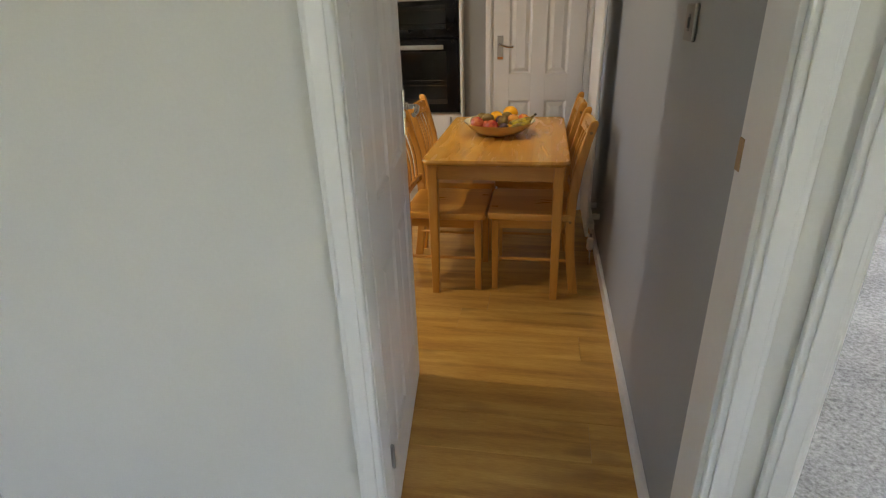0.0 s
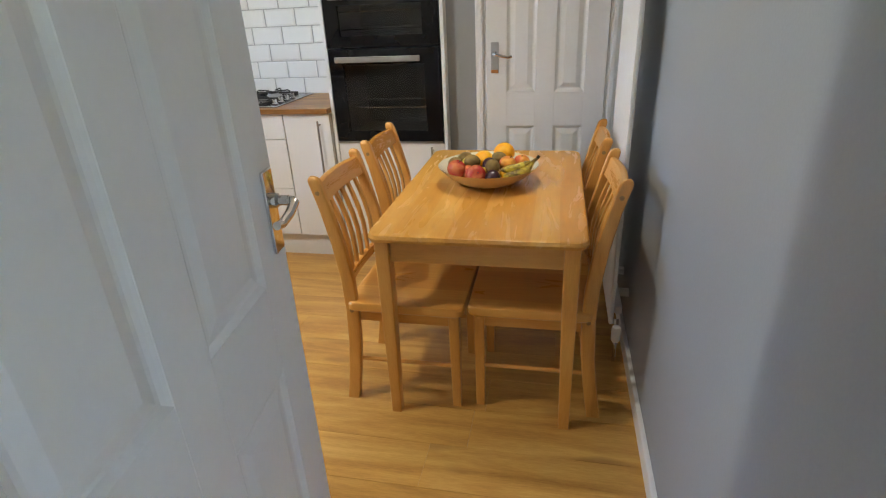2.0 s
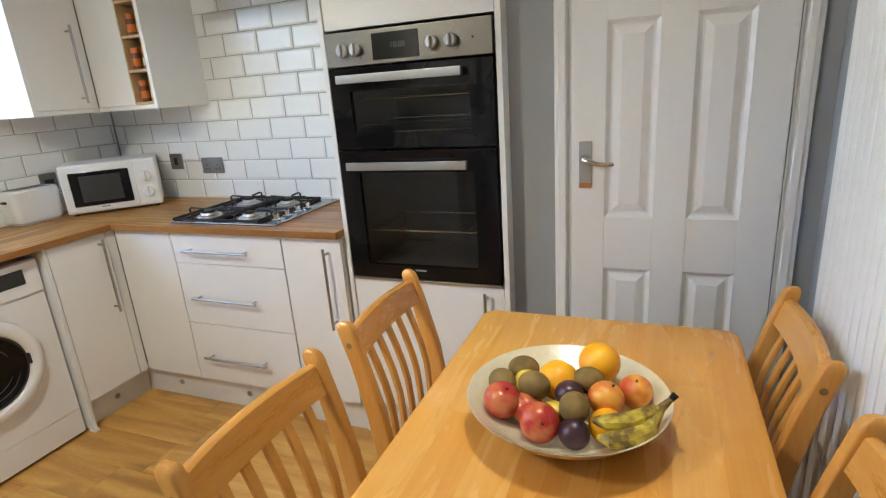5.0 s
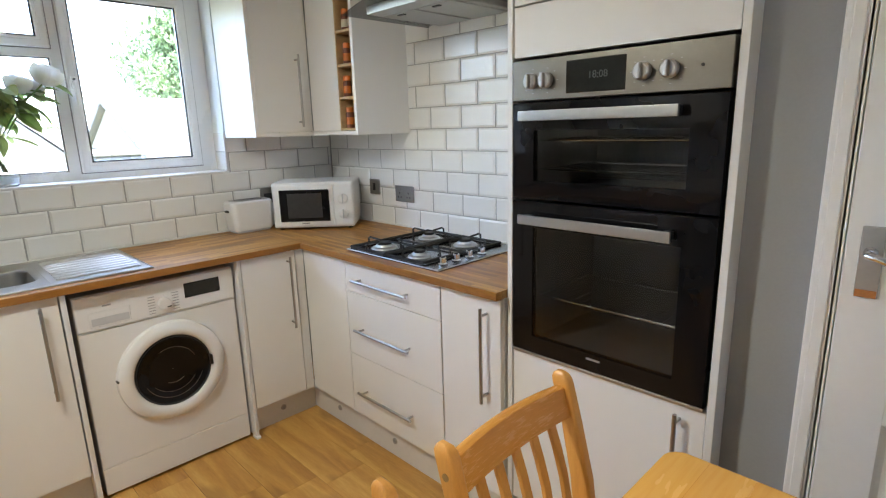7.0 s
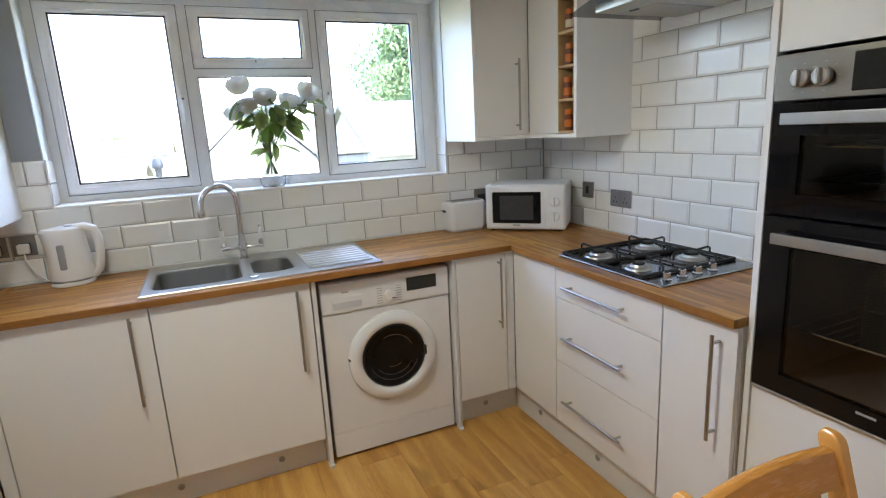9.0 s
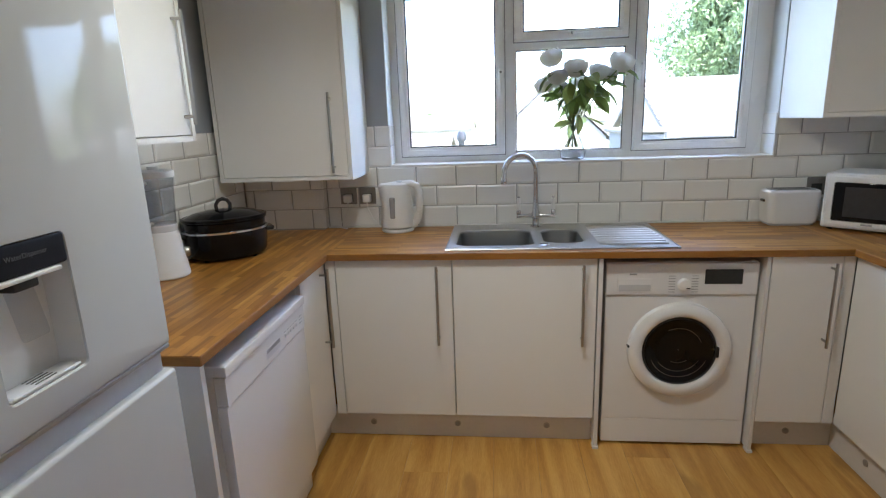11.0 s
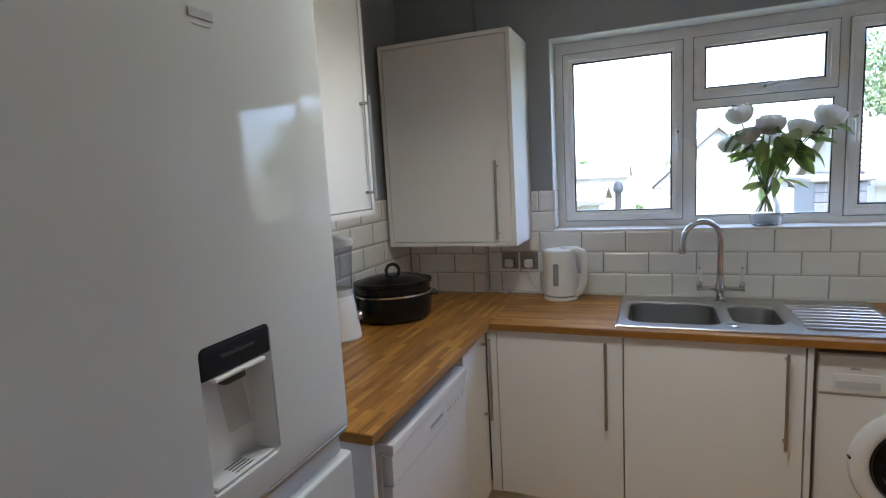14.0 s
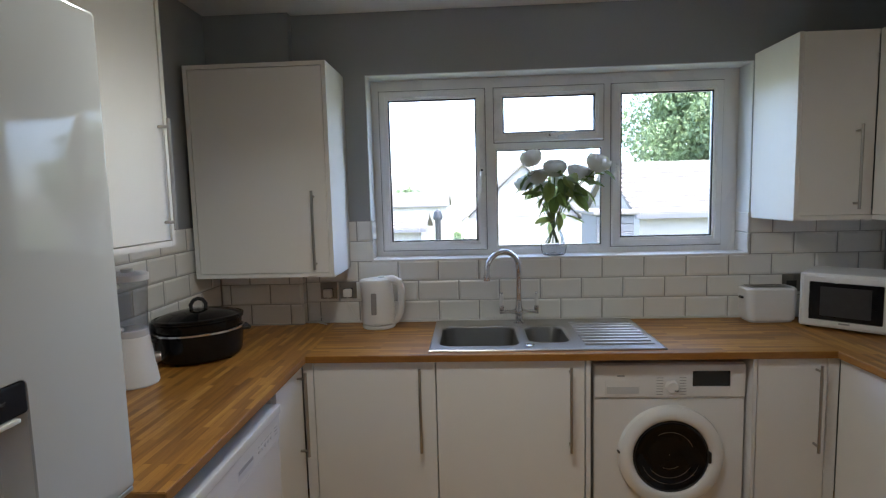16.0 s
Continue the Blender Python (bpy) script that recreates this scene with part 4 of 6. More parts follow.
    for fy in (y0 + 0.05, y1 - 0.05):
        part("foot", lathe([(0.02, 0), (0.02, 0.013)], 16, at=(xf - 0.05, fy, 0)), BLACK, w)
        part("foot", lathe([(0.02, 0), (0.02, 0.013)], 16, at=(-0.77, fy, 0)), BLACK, w)


def spare(ob):
    """Keeps a detail no deeper than a sub-part."""
    return ob.parent


washer()


# ---- dishwasher ----
def dishwasher():
    x0, x1, yf = 0.045, 0.648, 2.93
    d = thing("dishwasher", (0.345, 2.65, 0.0), "white freestanding dishwasher under the worktop", "dishwasher")
    part("body", bx(x0, x1, 2.37, yf - 0.03, 0.0, 0.80, 0.004), APPL, d)
    part("top_board", bx(x0 - 0.002, x1 + 0.004, 2.37, yf + 0.012, 0.795, 0.828, 0.006), APPL, d)
    cp = part("control_panel", bx(x0, x1, yf - 0.03, yf + 0.005, 0.706, 0.792, 0.004), APPL, d)
    dr = part("door", bx(x0, x1, yf - 0.03, yf, 0.11, 0.702, 0.004), APPL, d)
    part("kick_panel", bx(x0 + 0.01, x1 - 0.01, yf - 0.07, yf - 0.05, 0.0, 0.105, 0.002, 1), APPL, d)
    part("grip", bx(0.275, 0.395, yf - 0.004, yf + 0.0056, 0.722, 0.760, 0.004), PALE, cp, "recessed grey door grip")
    # flat darker strip: the shade under the grip's upper lip
    part("grip_shadow", bx(0.281, 0.389, yf + 0.003, yf + 0.0062, 0.742, 0.757, 0.002, 1), INK, cp)
    for k in range(5):
        part("button", disc_y(0.006, yf + 0.004, yf + 0.008, 0.235 - k * 0.026, 0.742, 14, 0.001), PALE, cp)
        part("label_bar", bx(0.229 - k * 0.026, 0.241 - k * 0.026, yf + 0.004, yf + 0.0058, 0.757, 0.760), INK, cp)
    for k in range(3):
        part("label_bar", bx(0.075, 0.10, yf + 0.004, yf + 0.0058, 0.735 + k * 0.012, 0.738 + k * 0.012), INK, cp)


dishwasher()


# ---- fridge freezer ----
def fridge():
    x0, x1, yf = 0.905, 1.612, 2.98
    f = thing("fridge_freezer", (1.205, 2.68, 0.0), "tall gloss white fridge freezer with water dispenser", "fridge freezer")
    part("body", bx(x0 + 0.002, x1 - 0.002, 2.37, yf - 0.065, 0.02, 1.885, 0.004), FRIDGE, f)
    dx0, dx1, dz0, dz1 = 1.128, 1.283, 1.070, 1.302
    d0, d1 = yf - 0.06, yf
    # upper door as a plate with a pocket for the dispenser
    loops = []
    cx, cz = (dx0 + dx1) / 2, (dz0 + dz1) / 2

    def ring(hx0, hx1, hz0, hz1, y, r):
        mx, mz = (hx0 + hx1) / 2, (hz0 + hz1) / 2
        return [(a, y, b) for a, b, _ in rrect(mx, mz, (hx1 - hx0) / 2, (hz1 - hz0) / 2, r, 0, 5)]
    loops = [ring(x0, x1, 1.012, 1.89, d0, 0.004), ring(x0, x1, 1.012, 1.89, d1 - 0.012, 0.004), ring(x0 + 0.003, x1 - 0.003, 1.015, 1.887, d1 - 0.004, 0.006),
             ring(x0 + 0.012, x1 - 0.012, 1.022, 1.880, d1, 0.01), ring(dx0, dx1, dz0, dz1, d1, 0.012), ring(dx0 + 0.002, dx1 - 0.002, dz0 + 0.002, dz1 - 0.002, d1 - 0.003, 0.01)]
    up = part("upper_door", loft(loops, True, False), FRIDGE, f)
    loops = [ring(dx0 + 0.002, dx1 - 0.002, dz0 + 0.002, dz1 - 0.002, d1 - 0.003, 0.01), ring(dx0 + 0.006, dx1 - 0.006, dz0 + 0.004, dz1 - 0.004, d1 - 0.05, 0.01)]
    pk = part("dispenser_recess", loft(loops, False, True), PLAST, f, "pale dispenser recess")
    part("dispenser_panel", bx(dx0 + 0.001, dx1 - 0.001, d1 - 0.045, d1 + 0.001, 1.250, dz1 - 0.001, 0.006), MATTB, f, "black dispenser control strip")
    bar = part("drip_bar", bx(dx0 + 0.022, dx1 - 0.022, d1 - 0.02, d1 + 0.006, 1.243, 1.250, 0.002), PLAST, f)
    part("spout", bx(1.183, 1.228, d1 - 0.042, d1 - 0.008, 1.226, 1.243, 0.003), BLACK, pk)
    part("paddle", moved(slab(0, 0, 0.025, 0.042, 0.006, 0, 0.004, 0.0015, 4), Matrix.Translation((1.205, d1 - 0.016, 1.190)) @ Matrix.Rotation(radians(100), 4, "X")), PADDLE, pk, "clear plastic dispenser paddle")
    part("drip_grille", bx(dx0 + 0.012, dx1 - 0.012, d1 - 0.042, d1 - 0.004, dz0 + 0.003, dz0 + 0.010, 0.002, 1), PALE, pk)
    for k in range(4):
        part("grille_slot", bx(1.185, 1.225, d1 - 0.036 + k * 0.008, d1 - 0.034 + k * 0.008, dz0 + 0.0095, dz0 + 0.0108), DARKG, pk)
    text("dispenser_lettering", "WaterDispenser", 0.011, Matrix.Translation((1.205, d1 + 0.0012, 1.279)) @ Matrix.Rotation(radians(180), 4, "Z") @ Matrix.Rotation(radians(90), 4, "X"), FAINT, f, "faint grey printed word")
    part("logo", bx(1.182, 1.229, d1 - 0.001, d1 + 0.0015, 1.775, 1.789, 0.001, 1), INK, f, "small raised maker's badge")
    part("logo_line", bx(1.189, 1.223, d1 - 0.001, d1 + 0.001, 1.766, 1.768), PALE, f)
    low = part("lower_door", bx(x0, x1, d0, d1, 0.045, 0.955, 0.008, 3), FRIDGE, f)
    part("grip_channel", bx(x0 + 0.012, x1 - 0.012, d0 + 0.004, d1 - 0.022, 0.945, 1.02, 0.002, 1), PALE, f, "recessed grey grip between the doors")
    part("grip_lip", bx(x0 + 0.004, x1 - 0.004, d1 - 0.02, d1 - 0.004, 1.003, 1.013, 0.002, 1), STEEL, f)
    part("hinge_cover", bx(x1 - 0.09, x1 - 0.01, yf - 0.09, yf - 0.01, 1.886, 1.905, 0.006), PLAST, f)
    for fx in (x0 + 0.06, x1 - 0.06):
        for fy in (2.43, yf - 0.11):
            part("foot", lathe([(0.02, 0), (0.02, 0.022)], 14, at=(fx, fy, 0)), BLACK, f)


fridge()


# ---- oven tower ----
def oven_housing():
    h = thing("oven_housing", (1.293, 5.38, 0.0), "tall white housing unit round the double oven", "tall cabinet")
    for a, b in ((0.966, 0.985), (1.602, 1.621)):
        part("side_panel", bx(a, b, 5.100, 5.645, 0.0, 2.19, 0.001, 1), CARC, h)
    part("back", bx(0.985, 1.602, 5.60, 5.645, 0.15, 2.19), CARC, h)
    part("top", bx(0.985, 1.602, 5.125, 5.60, 2.17, 2.19), CARC, h)
    for z in (0.690, 1.635):
        part("shelf", bx(0.985, 1.602, 5.125, 5.60, z, z + 0.018), CARC, h)
    d = part("lower_door", bx(0.988, 1.599, 5.105, 5.1235, 0.150, 0.708, 0.0015), CAB, h)
    bar_handle(d, (1.535, 5.105, 0.345), (1.535, 5.105, 0.695), (0, -0.034, 0))
    part("filler_front", bx(0.988, 1.599, 5.105, 5.1235, 1.622, 1.760, 0.0015), CAB, h)
    d = part("upper_door", bx(0.988, 1.599, 5.105, 5.1235, 1.765, 2.172, 0.0015), CAB, h)
    bar_handle(d, (1.535, 5.105, 1.79), (1.535, 5.105, 2.14), (0, -0.034, 0))
    part("plinth_board", bx(0.986, 1.601, 5.15, 5.168, 0.0, 0.147, 0.001, 1), PLINTH, h)


oven_housing()


def oven():
    o = thing("double_oven", (1.291, 5.35, 0.71), "built-in black glass double oven with steel controls", "oven")
    x0, x1, yf = 0.990, 1.594, 5.095
    part("carcass", bx(x0 + 0.012, x1 - 0.012, 5.58, 5.595, 0.712, 1.612), DARKG, o)
    cp = part("control_panel", bx(x0, x1, yf, yf + 0.03, 1.500, 1.612, 0.003), PANELST, o, "brushed steel control panel")
    ds = part("display", bx(1.172, 1.345, yf - 0.002, yf + 0.01, 1.513, 1.598, 0.002, 1), LCD, o)
    text("clock_digits", "18:08", 0.026, Matrix.Translation((1.268, yf - 0.0024, 1.556)) @ Matrix.Rotation(radians(90), 4, "X"), DIGIT, o)
    for x in (1.062, 1.112, 1.392, 1.458):
        k = part("knob", disc_y(0.0215, yf - 0.022, yf - 0.001, x, 1.552, 28, 0.004), PLATEST, o, "round silver control knob")
        part("grip", bx(x - 0.006, x + 0.006, yf - 0.034, yf - 0.02, 1.533, 1.571, 0.004), PLATEST, k)
    for x in (1.062, 1.112, 1.392, 1.458):
        for a in range(0, 360, 45):
            px, pz = x + 0.033 * math.cos(radians(a)), 1.552 + 0.033 * math.sin(radians(a))
            part("mark", bx(px - 0.0025, px + 0.0025, yf - 0.0008, yf + 0.001, pz - 0.0008, pz + 0.0008), INK, cp)
    part("indicator", disc_y(0.004, yf - 0.002, yf, 1.53, 1.555, 12), BLACK, cp)
    for z0, z1, hz, name in ((1.214, 1.494, 1.457, "top_door"), (0.722, 1.207, 1.157, "main_door")):
        wz0, wz1 = z0 + 0.055, z1 - 0.078
        wx0, wx1 = x0 + 0.077, x1 - 0.083
        def edge(p, q, r, t, yy):
            return [(p, yy, r), (q, yy, r), (q, yy, t), (p, yy, t)]
        bm = loft([edge(wx0, wx1, wz0, wz1, yf + 0.022), edge(x0, x1, z0, z1, yf + 0.022), edge(x0, x1, z0, z1, yf + 0.002), edge(x0 + 0.002, x1 - 0.002, z0 + 0.002, z1 - 0.002, yf),
                   edge(wx0, wx1, wz0, wz1, yf), edge(wx0, wx1, wz0, wz1, yf + 0.022)])
        d = part(name, bm, BLACKG, o)
        part("window", bx(wx0 - 0.004, wx1 + 0.004, yf + 0.003, yf + 0.007, wz0 - 0.004, wz1 + 0.004), TINT, d, "tinted oven glass")
        bm = bx(wx0 - 0.02, wx1 + 0.02, yf + 0.40, yf + 0.41, z0, z1)
        bx(wx0 - 0.03, wx0 - 0.02, yf + 0.024, yf + 0.41, z0 + 0.02, z1 - 0.02, into=bm)
        bx(wx1 + 0.02, wx1 + 0.03, yf + 0.024, yf + 0.41, z0 + 0.02, z1 - 0.02, into=bm)
        bx(wx0 - 0.02, wx1 + 0.02, yf + 0.024, yf + 0.41, z0 + 0.02, z0 + 0.03, into=bm)
        bx(wx0 - 0.02, wx1 + 0.02, yf + 0.024, yf + 0.41, z1 - 0.03, z1 - 0.02, into=bm)
        part("cavity", bm, CAVITY, d, "grey enamel oven cavity", False)
        shelves = (wz1 - 0.03, wz0 + 0.03) if name == "top_door" else (wz0 + 0.12,)
        for sz in shelves:
            bm = tube([(wx0 - 0.015, yf + 0.06, sz), (wx1 + 0.015, yf + 0.06, sz), (wx1 + 0.015, yf + 0.36, sz), (wx0 - 0.015, yf + 0.36, sz)], 0.003, 6, True)
            for k in range(1, 14):
                xx = wx0 + (wx1 - wx0) * k / 14
                join(bm, tube([(xx, yf + 0.06, sz), (xx, yf + 0.36, sz)], 0.0015, 5))
            part("wire_rack", bm, CHROME, d)
        h = part("handle", bx(1.038, 1.497, yf - 0.040, yf - 0.030, hz - 0.014, hz + 0.014, 0.002), STEEL, d, "flat steel door handle")
        for xx in (1.055, 1.480):
            part("bracket", bx(xx - 0.012, xx + 0.012, yf - 0.032, yf + 0.001, hz - 0.011, hz + 0.011, 0.002), BLACK, h)
    part("logo", bx(1.262, 1.306, yf - 0.0008, yf + 0.001, 0.758, 0.764), INK, o, "small grey maker's mark")
    part("trim", bx(x0, x1, yf + 0.002, yf + 0.02, 0.7105, 0.7195, 0.001, 1), STEEL, o)


oven()


# ---- hob ----
def hob():
    h = thing("gas_hob", (0.35, 5.35, 0.91), "stainless four-burner gas hob with black pan supports", "hob")
    part("plate", slab(0.352, 5.352, 0.290, 0.252, 0.012, 0.9102, 0.9172, 0.003, 4), HOBST, h)
    part("rim", tube([(0.064, 5.102, 0.9155), (0.640, 5.102, 0.9155), (0.640, 5.602, 0.9155), (0.064, 5.602, 0.9155)], 0.0035, 8, True), SINKST, h, "bright steel edge")
    burners = ((0.185, 5.215, 0.036), (0.185, 5.485, 0.030), (0.425, 5.205, 0.027), (0.425, 5.480, 0.033))
    for x, y, r in burners:
        b = part("burner", lathe([(r + 0.022, 0.0), (r + 0.018, 0.006), (r + 0.004, 0.010), (r, 0.018), (r - 0.004, 0.02)], 28, at=(x, y, 0.9175)), STEEL, h, "pale metal gas burner")
        part("burner_cap", lathe([(r - 0.003, 0.0), (r - 0.001, 0.005), (r - 0.006, 0.009), (0.001, 0.0095)], 28, at=(x, y, 0.937)), IRON, b)
    for x in (0.185, 0.425):
        z = 0.948
        bm = tube([(x - 0.112, 5.118, 0.925), (x + 0.112, 5.118, 0.925), (x + 0.112, 5.585, 0.925), (x - 0.112, 5.585, 0.925)], 0.007, 8, True)
        for y in (5.215, 5.485):
            for dx, dy in ((1, 0), (-1, 0), (0, 1), (0, -1)):
                o = (x + dx * 0.112, y + dy * (0.1 if y + dy * 0.1 < 5.5 and y + dy * 0.1 > 5.2 else 0.098), 0.925)
                join(bm, tube([o, (o[0], o[1], z), (x + dx * 0.1, y + dy * 0.086, z + 0.006), (x + dx * 0.03, y + dy * 0.03, z + 0.002)], 0.0045, 8))
        join(bm, tube([(x - 0.112, 5.35, 0.925), (x + 0.112, 5.35, 0.925)], 0.005, 8))
        for cx, cy in ((-0.11, 5.12), (0.11, 5.12), (-0.11, 5.583), (0.11, 5.583)):
            join(bm, tube([(x + cx, cy, 0.917), (x + cx, cy, 0.928)], 0.005, 8))
        part("pan_support", bm, IRON, h, "black wire pan support")
    for k in range(4):
        kn = part("knob", lathe([(0.019, 0), (0.019, 0.004), (0.015, 0.008), (0.0135, 0.026), (0.011, 0.028)], 24, at=(0.592, 5.175 + 0.075 * k, 0.918)), CHROME, h, "chrome hob knob")
        part("pointer", bx(0.590, 0.594, 5.164 + 0.075 * k, 5.186 + 0.075 * k, 0.9455, 0.9495, 0.001, 1), BLACK, kn)


hob()


# ---- cooker hood ----
def hood():
    h = thing("cooker_hood", (0.36, 5.5, 1.86), "steel chimney cooker hood with curved glass canopy", "cooker hood")
    pts = []
    for k in range(13):
        u = -1 + 2 * k / 12
        pts.append((0.36 + 0.30 * u, 1.938 - 0.045 * u * u))
    loops = []
    for y in (5.16, 5.648):
        loops.append([(x, y, z) for x, z in pts] + [(x, y, z - 0.006) for x, z in reversed(pts)])
    part("canopy", loft(loops, True, True), JAR, h, "curved tinted glass canopy")
    bm = bx(0.145, 0.575, 5.215, 5.64, 1.884, 1.918, 0.006)
    b = part("body", bm, STEEL, h)
    for a, c in ((0.165, 0.352), (0.368, 0.555)):
        part("grease_filter", bx(a, c, 5.29, 5.62, 1.879, 1.8855, 0.002, 1), STEEL, b)
        part("filter_catch", bx((a + c) / 2 - 0.02, (a + c) / 2 + 0.02, 5.30, 5.315, 1.875, 1.880, 0.001, 1), BLACK, b)
    part("chimney", bx(0.25, 0.47, 5.43, 5.645, 1.918, Z_CEIL - 0.002, 0.002, 1), STEEL, h)


hood()


# ---- wall cabinets ----
def framed_cabinet(name, label, x0, x1, y0, y1, z0, z1, facing, handle):
    """A wall cabinet with its door set inside the edges of the carcass."""
    c = thing(name, ((x0 + x1) / 2, (y0 + y1) / 2, z0), label, "wall cabinet", "wall cabinets")
    t = 0.018
    if facing == "x":
        boards = (("side_panel", (x0, x1, y0, y0 + t, z0, z1)), ("side_panel", (x0, x1, y1 - t, y1, z0, z1)), ("bottom", (x0, x1 - 0.0006, y0 + t, y1 - t, z0, z0 + t)),
                  ("top", (x0, x1 - 0.0006, y0 + t, y1 - t, z1 - t, z1)), ("back", (x0, x0 + 0.01, y0 + t, y1 - t, z0 + t, z1 - t)))
        door = (x1 - 0.024, x1 - 0.003, y0 + t + 0.003, y1 - t - 0.003, z0 + t + 0.003, z1 - t - 0.003)
        ends = (x1 - 0.003, handle[0], handle[1]), (x1 - 0.003, handle[0], handle[2]), (0.034, 0, 0)
    else:
        boards = (("side_panel", (x0, x0 + t, y0, y1, z0, z1)), ("side_panel", (x1 - t, x1, y0, y1, z0, z1)), ("bottom", (x0 + t, x1 - t, y0, y1 - 0.0006, z0, z0 + t)),
                  ("top", (x0 + t, x1 - t, y0, y1 - 0.0006, z1 - t, z1)), ("back", (x0 + t, x1 - t, y0, y0 + 0.01, z0 + t, z1 - t)))
        door = (x0 + t + 0.003, x1 - t - 0.003, y1 - 0.024, y1 - 0.003, z0 + t + 0.003, z1 - t - 0.003)
        ends = (handle[0], y1 - 0.003, handle[1]), (handle[0], y1 - 0.003, handle[2]), (0, 0.034, 0)
    for nm, q in boards:
        part(nm, bx(*q), CAB, c, "", False)
    bar_handle(part("door", bx(*door, 0.001, 1), CAB, c), *ends)
    return c


framed_cabinet("boiler_cabinet", "tall white boiler cabinet beside the window", -0.798, -0.512, 2.372, 3.012, 1.199, 2.152, "x", (2.932, 1.235, 1.588))
bm = bx(X_WIN + 0.001, -0.796, 2.766, 3.0115, 1.2, 2.15)
tagged(part("cabinet_spacer", bm, CARC), "white board closing the cabinet against the wall", "cabinet panel")
framed_cabinet("wall_cabinet", "white wall cabinet above the worktop end", 0.165, 0.765, Y_LEFT + 0.001, 2.672, 1.412, 2.20, "y", (0.212, 1.465, 1.812))


def corner_cabinet():
    c = thing("corner_wall_cabinet", (-0.6, 5.4, 1.405), "white corner wall cabinet with a built-in spice rack", "wall cabinet", "wall cabinets")
    z0, z1 = 1.405, 2.185
    xa, ya = -0.495, 5.32
    part("side_panel", bx(X_WIN + 0.001, xa, 5.001, 5.018, z0, z1, 0.001, 1), CAB, c)
    bm = bx(X_WIN + 0.001, xa - 0.02, 5.018, 5.648, z0, z0 + 0.018)
    bx(xa - 0.02, -0.105, ya + 0.02, 5.648, z0 + 0.0003, z0 + 0.018, into=bm)
    bx(X_WIN + 0.001, xa - 0.02, 5.018, 5.648, z1 - 0.018, z1, into=bm)
    bx(xa - 0.02, -0.105, ya + 0.02, 5.648, z1 - 0.018, z1 - 0.0003, into=bm)
    bx(-0.262, -0.244, ya + 0.02, 5.648, z0 + 0.018, z1 - 0.018, into=bm)
    part("body", bm, CARC, c, "", False)
    part("pelmet", bx(xa - 0.019, xa - 0.001, 5.018, ya, z0 + 0.0004, z0 + 0.02), CAB, c)
    d = part("door", bx(xa - 0.0185, xa, 5.0195, ya - 0.003, z0 + 0.022, z1 - 0.002, 0.0012, 1), CAB, c)
    bar_handle(d, (xa, 5.245, 1.450), (xa, 5.245, 1.80), (0.034, 0, 0))
    part("door", bx(xa + 0.002, -0.247, ya, ya + 0.0185, z0 + 0.022, z1 - 0.002, 0.0012, 1), CAB, c)
    part("pelmet", bx(xa - 0.001, -0.105, ya + 0.001, ya + 0.0195, z0 + 0.0004, z0 + 0.02), CAB, c)
    part("end_panel", bx(-0.1235, -0.104, ya, 5.648, z0, z1, 0.001, 1), CAB, c)
    for z in (1.427, 1.573, 1.722, 1.872, 2.022, 2.168):
        part("rack_shelf", bx(-0.244, -0.1235, ya + 0.003, 5.50, z, z + 0.012), OAKSH, c, "pale oak spice shelf")
    for xx in (-0.2445, -0.1290):
        part("rack_side", bx(xx, xx + 0.005, ya + 0.002, 5.50, 1.427, 2.18), OAKSH, c)
    part("rack_back", bx(-0.2395, -0.129, 5.49, 5.50, 1.439, 2.168), OAKSH, c)


corner_cabinet()
RED = plain("spice_brown", (0.16, 0.045, 0.015), 0.4, vary=0.3, grain=150)
ORANGE = plain("orange_cap", (0.60, 0.16, 0.02), 0.35)
CREAM = plain("cream_label", (0.62, 0.55, 0.40), 0.5)
random.seed(3)
for shelf in (1.439, 1.585, 1.734, 1.884):
    for k in range(2):
        x = -0.213 + k * 0.05 + random.uniform(-0.003, 0.003)
        y = 5.355 + k * 0.012 + random.uniform(0, 0.01)
        j = thing("spice_jar", (x, y, shelf), "small spice jar with an orange cap on an oak rack", "spice jar", "spice jars")
        part("jar", lathe([(0.018, 0), (0.020, 0.003), (0.020, 0.068), (0.016, 0.076)], 20, at=(x, y, shelf)), RED, j)
        part("lid", lathe([(0.0175, 0.074), (0.0185, 0.077), (0.0185, 0.094), (0.0165, 0.097)], 20, at=(x, y, shelf)), ORANGE, j, "orange plastic cap")
        part("label", lathe([(0.0204, 0.016), (0.0204, 0.05)], 20, at=(x, y, shelf), cap=False), random.choice((CREAM, ORANGE, CREAM)), j, "printed paper label")


# ---- sockets and switches ----
def plate(name, label, cat, c, w, h, axis, s, build):
    """A wall plate centred at c on a wall whose normal is s along axis."""
    p = thing(name, c, label, cat)
    build(p, c, w, h, axis, s)
    return p


def facing(c, axis, s, u0, u1, z0, z1, d0, d1, bevel=0.0):
    a, b = sorted((s * d0, s * d1))
    if axis == "x":
        return bx(c[0] + a, c[0] + b, c[1] + u0, c[1] + u1, c[2] + z0, c[2] + z1, bevel)
    return bx(c[0] + u0, c[0] + u1, c[1] + a, c[1] + b, c[2] + z0, c[2] + z1, bevel)


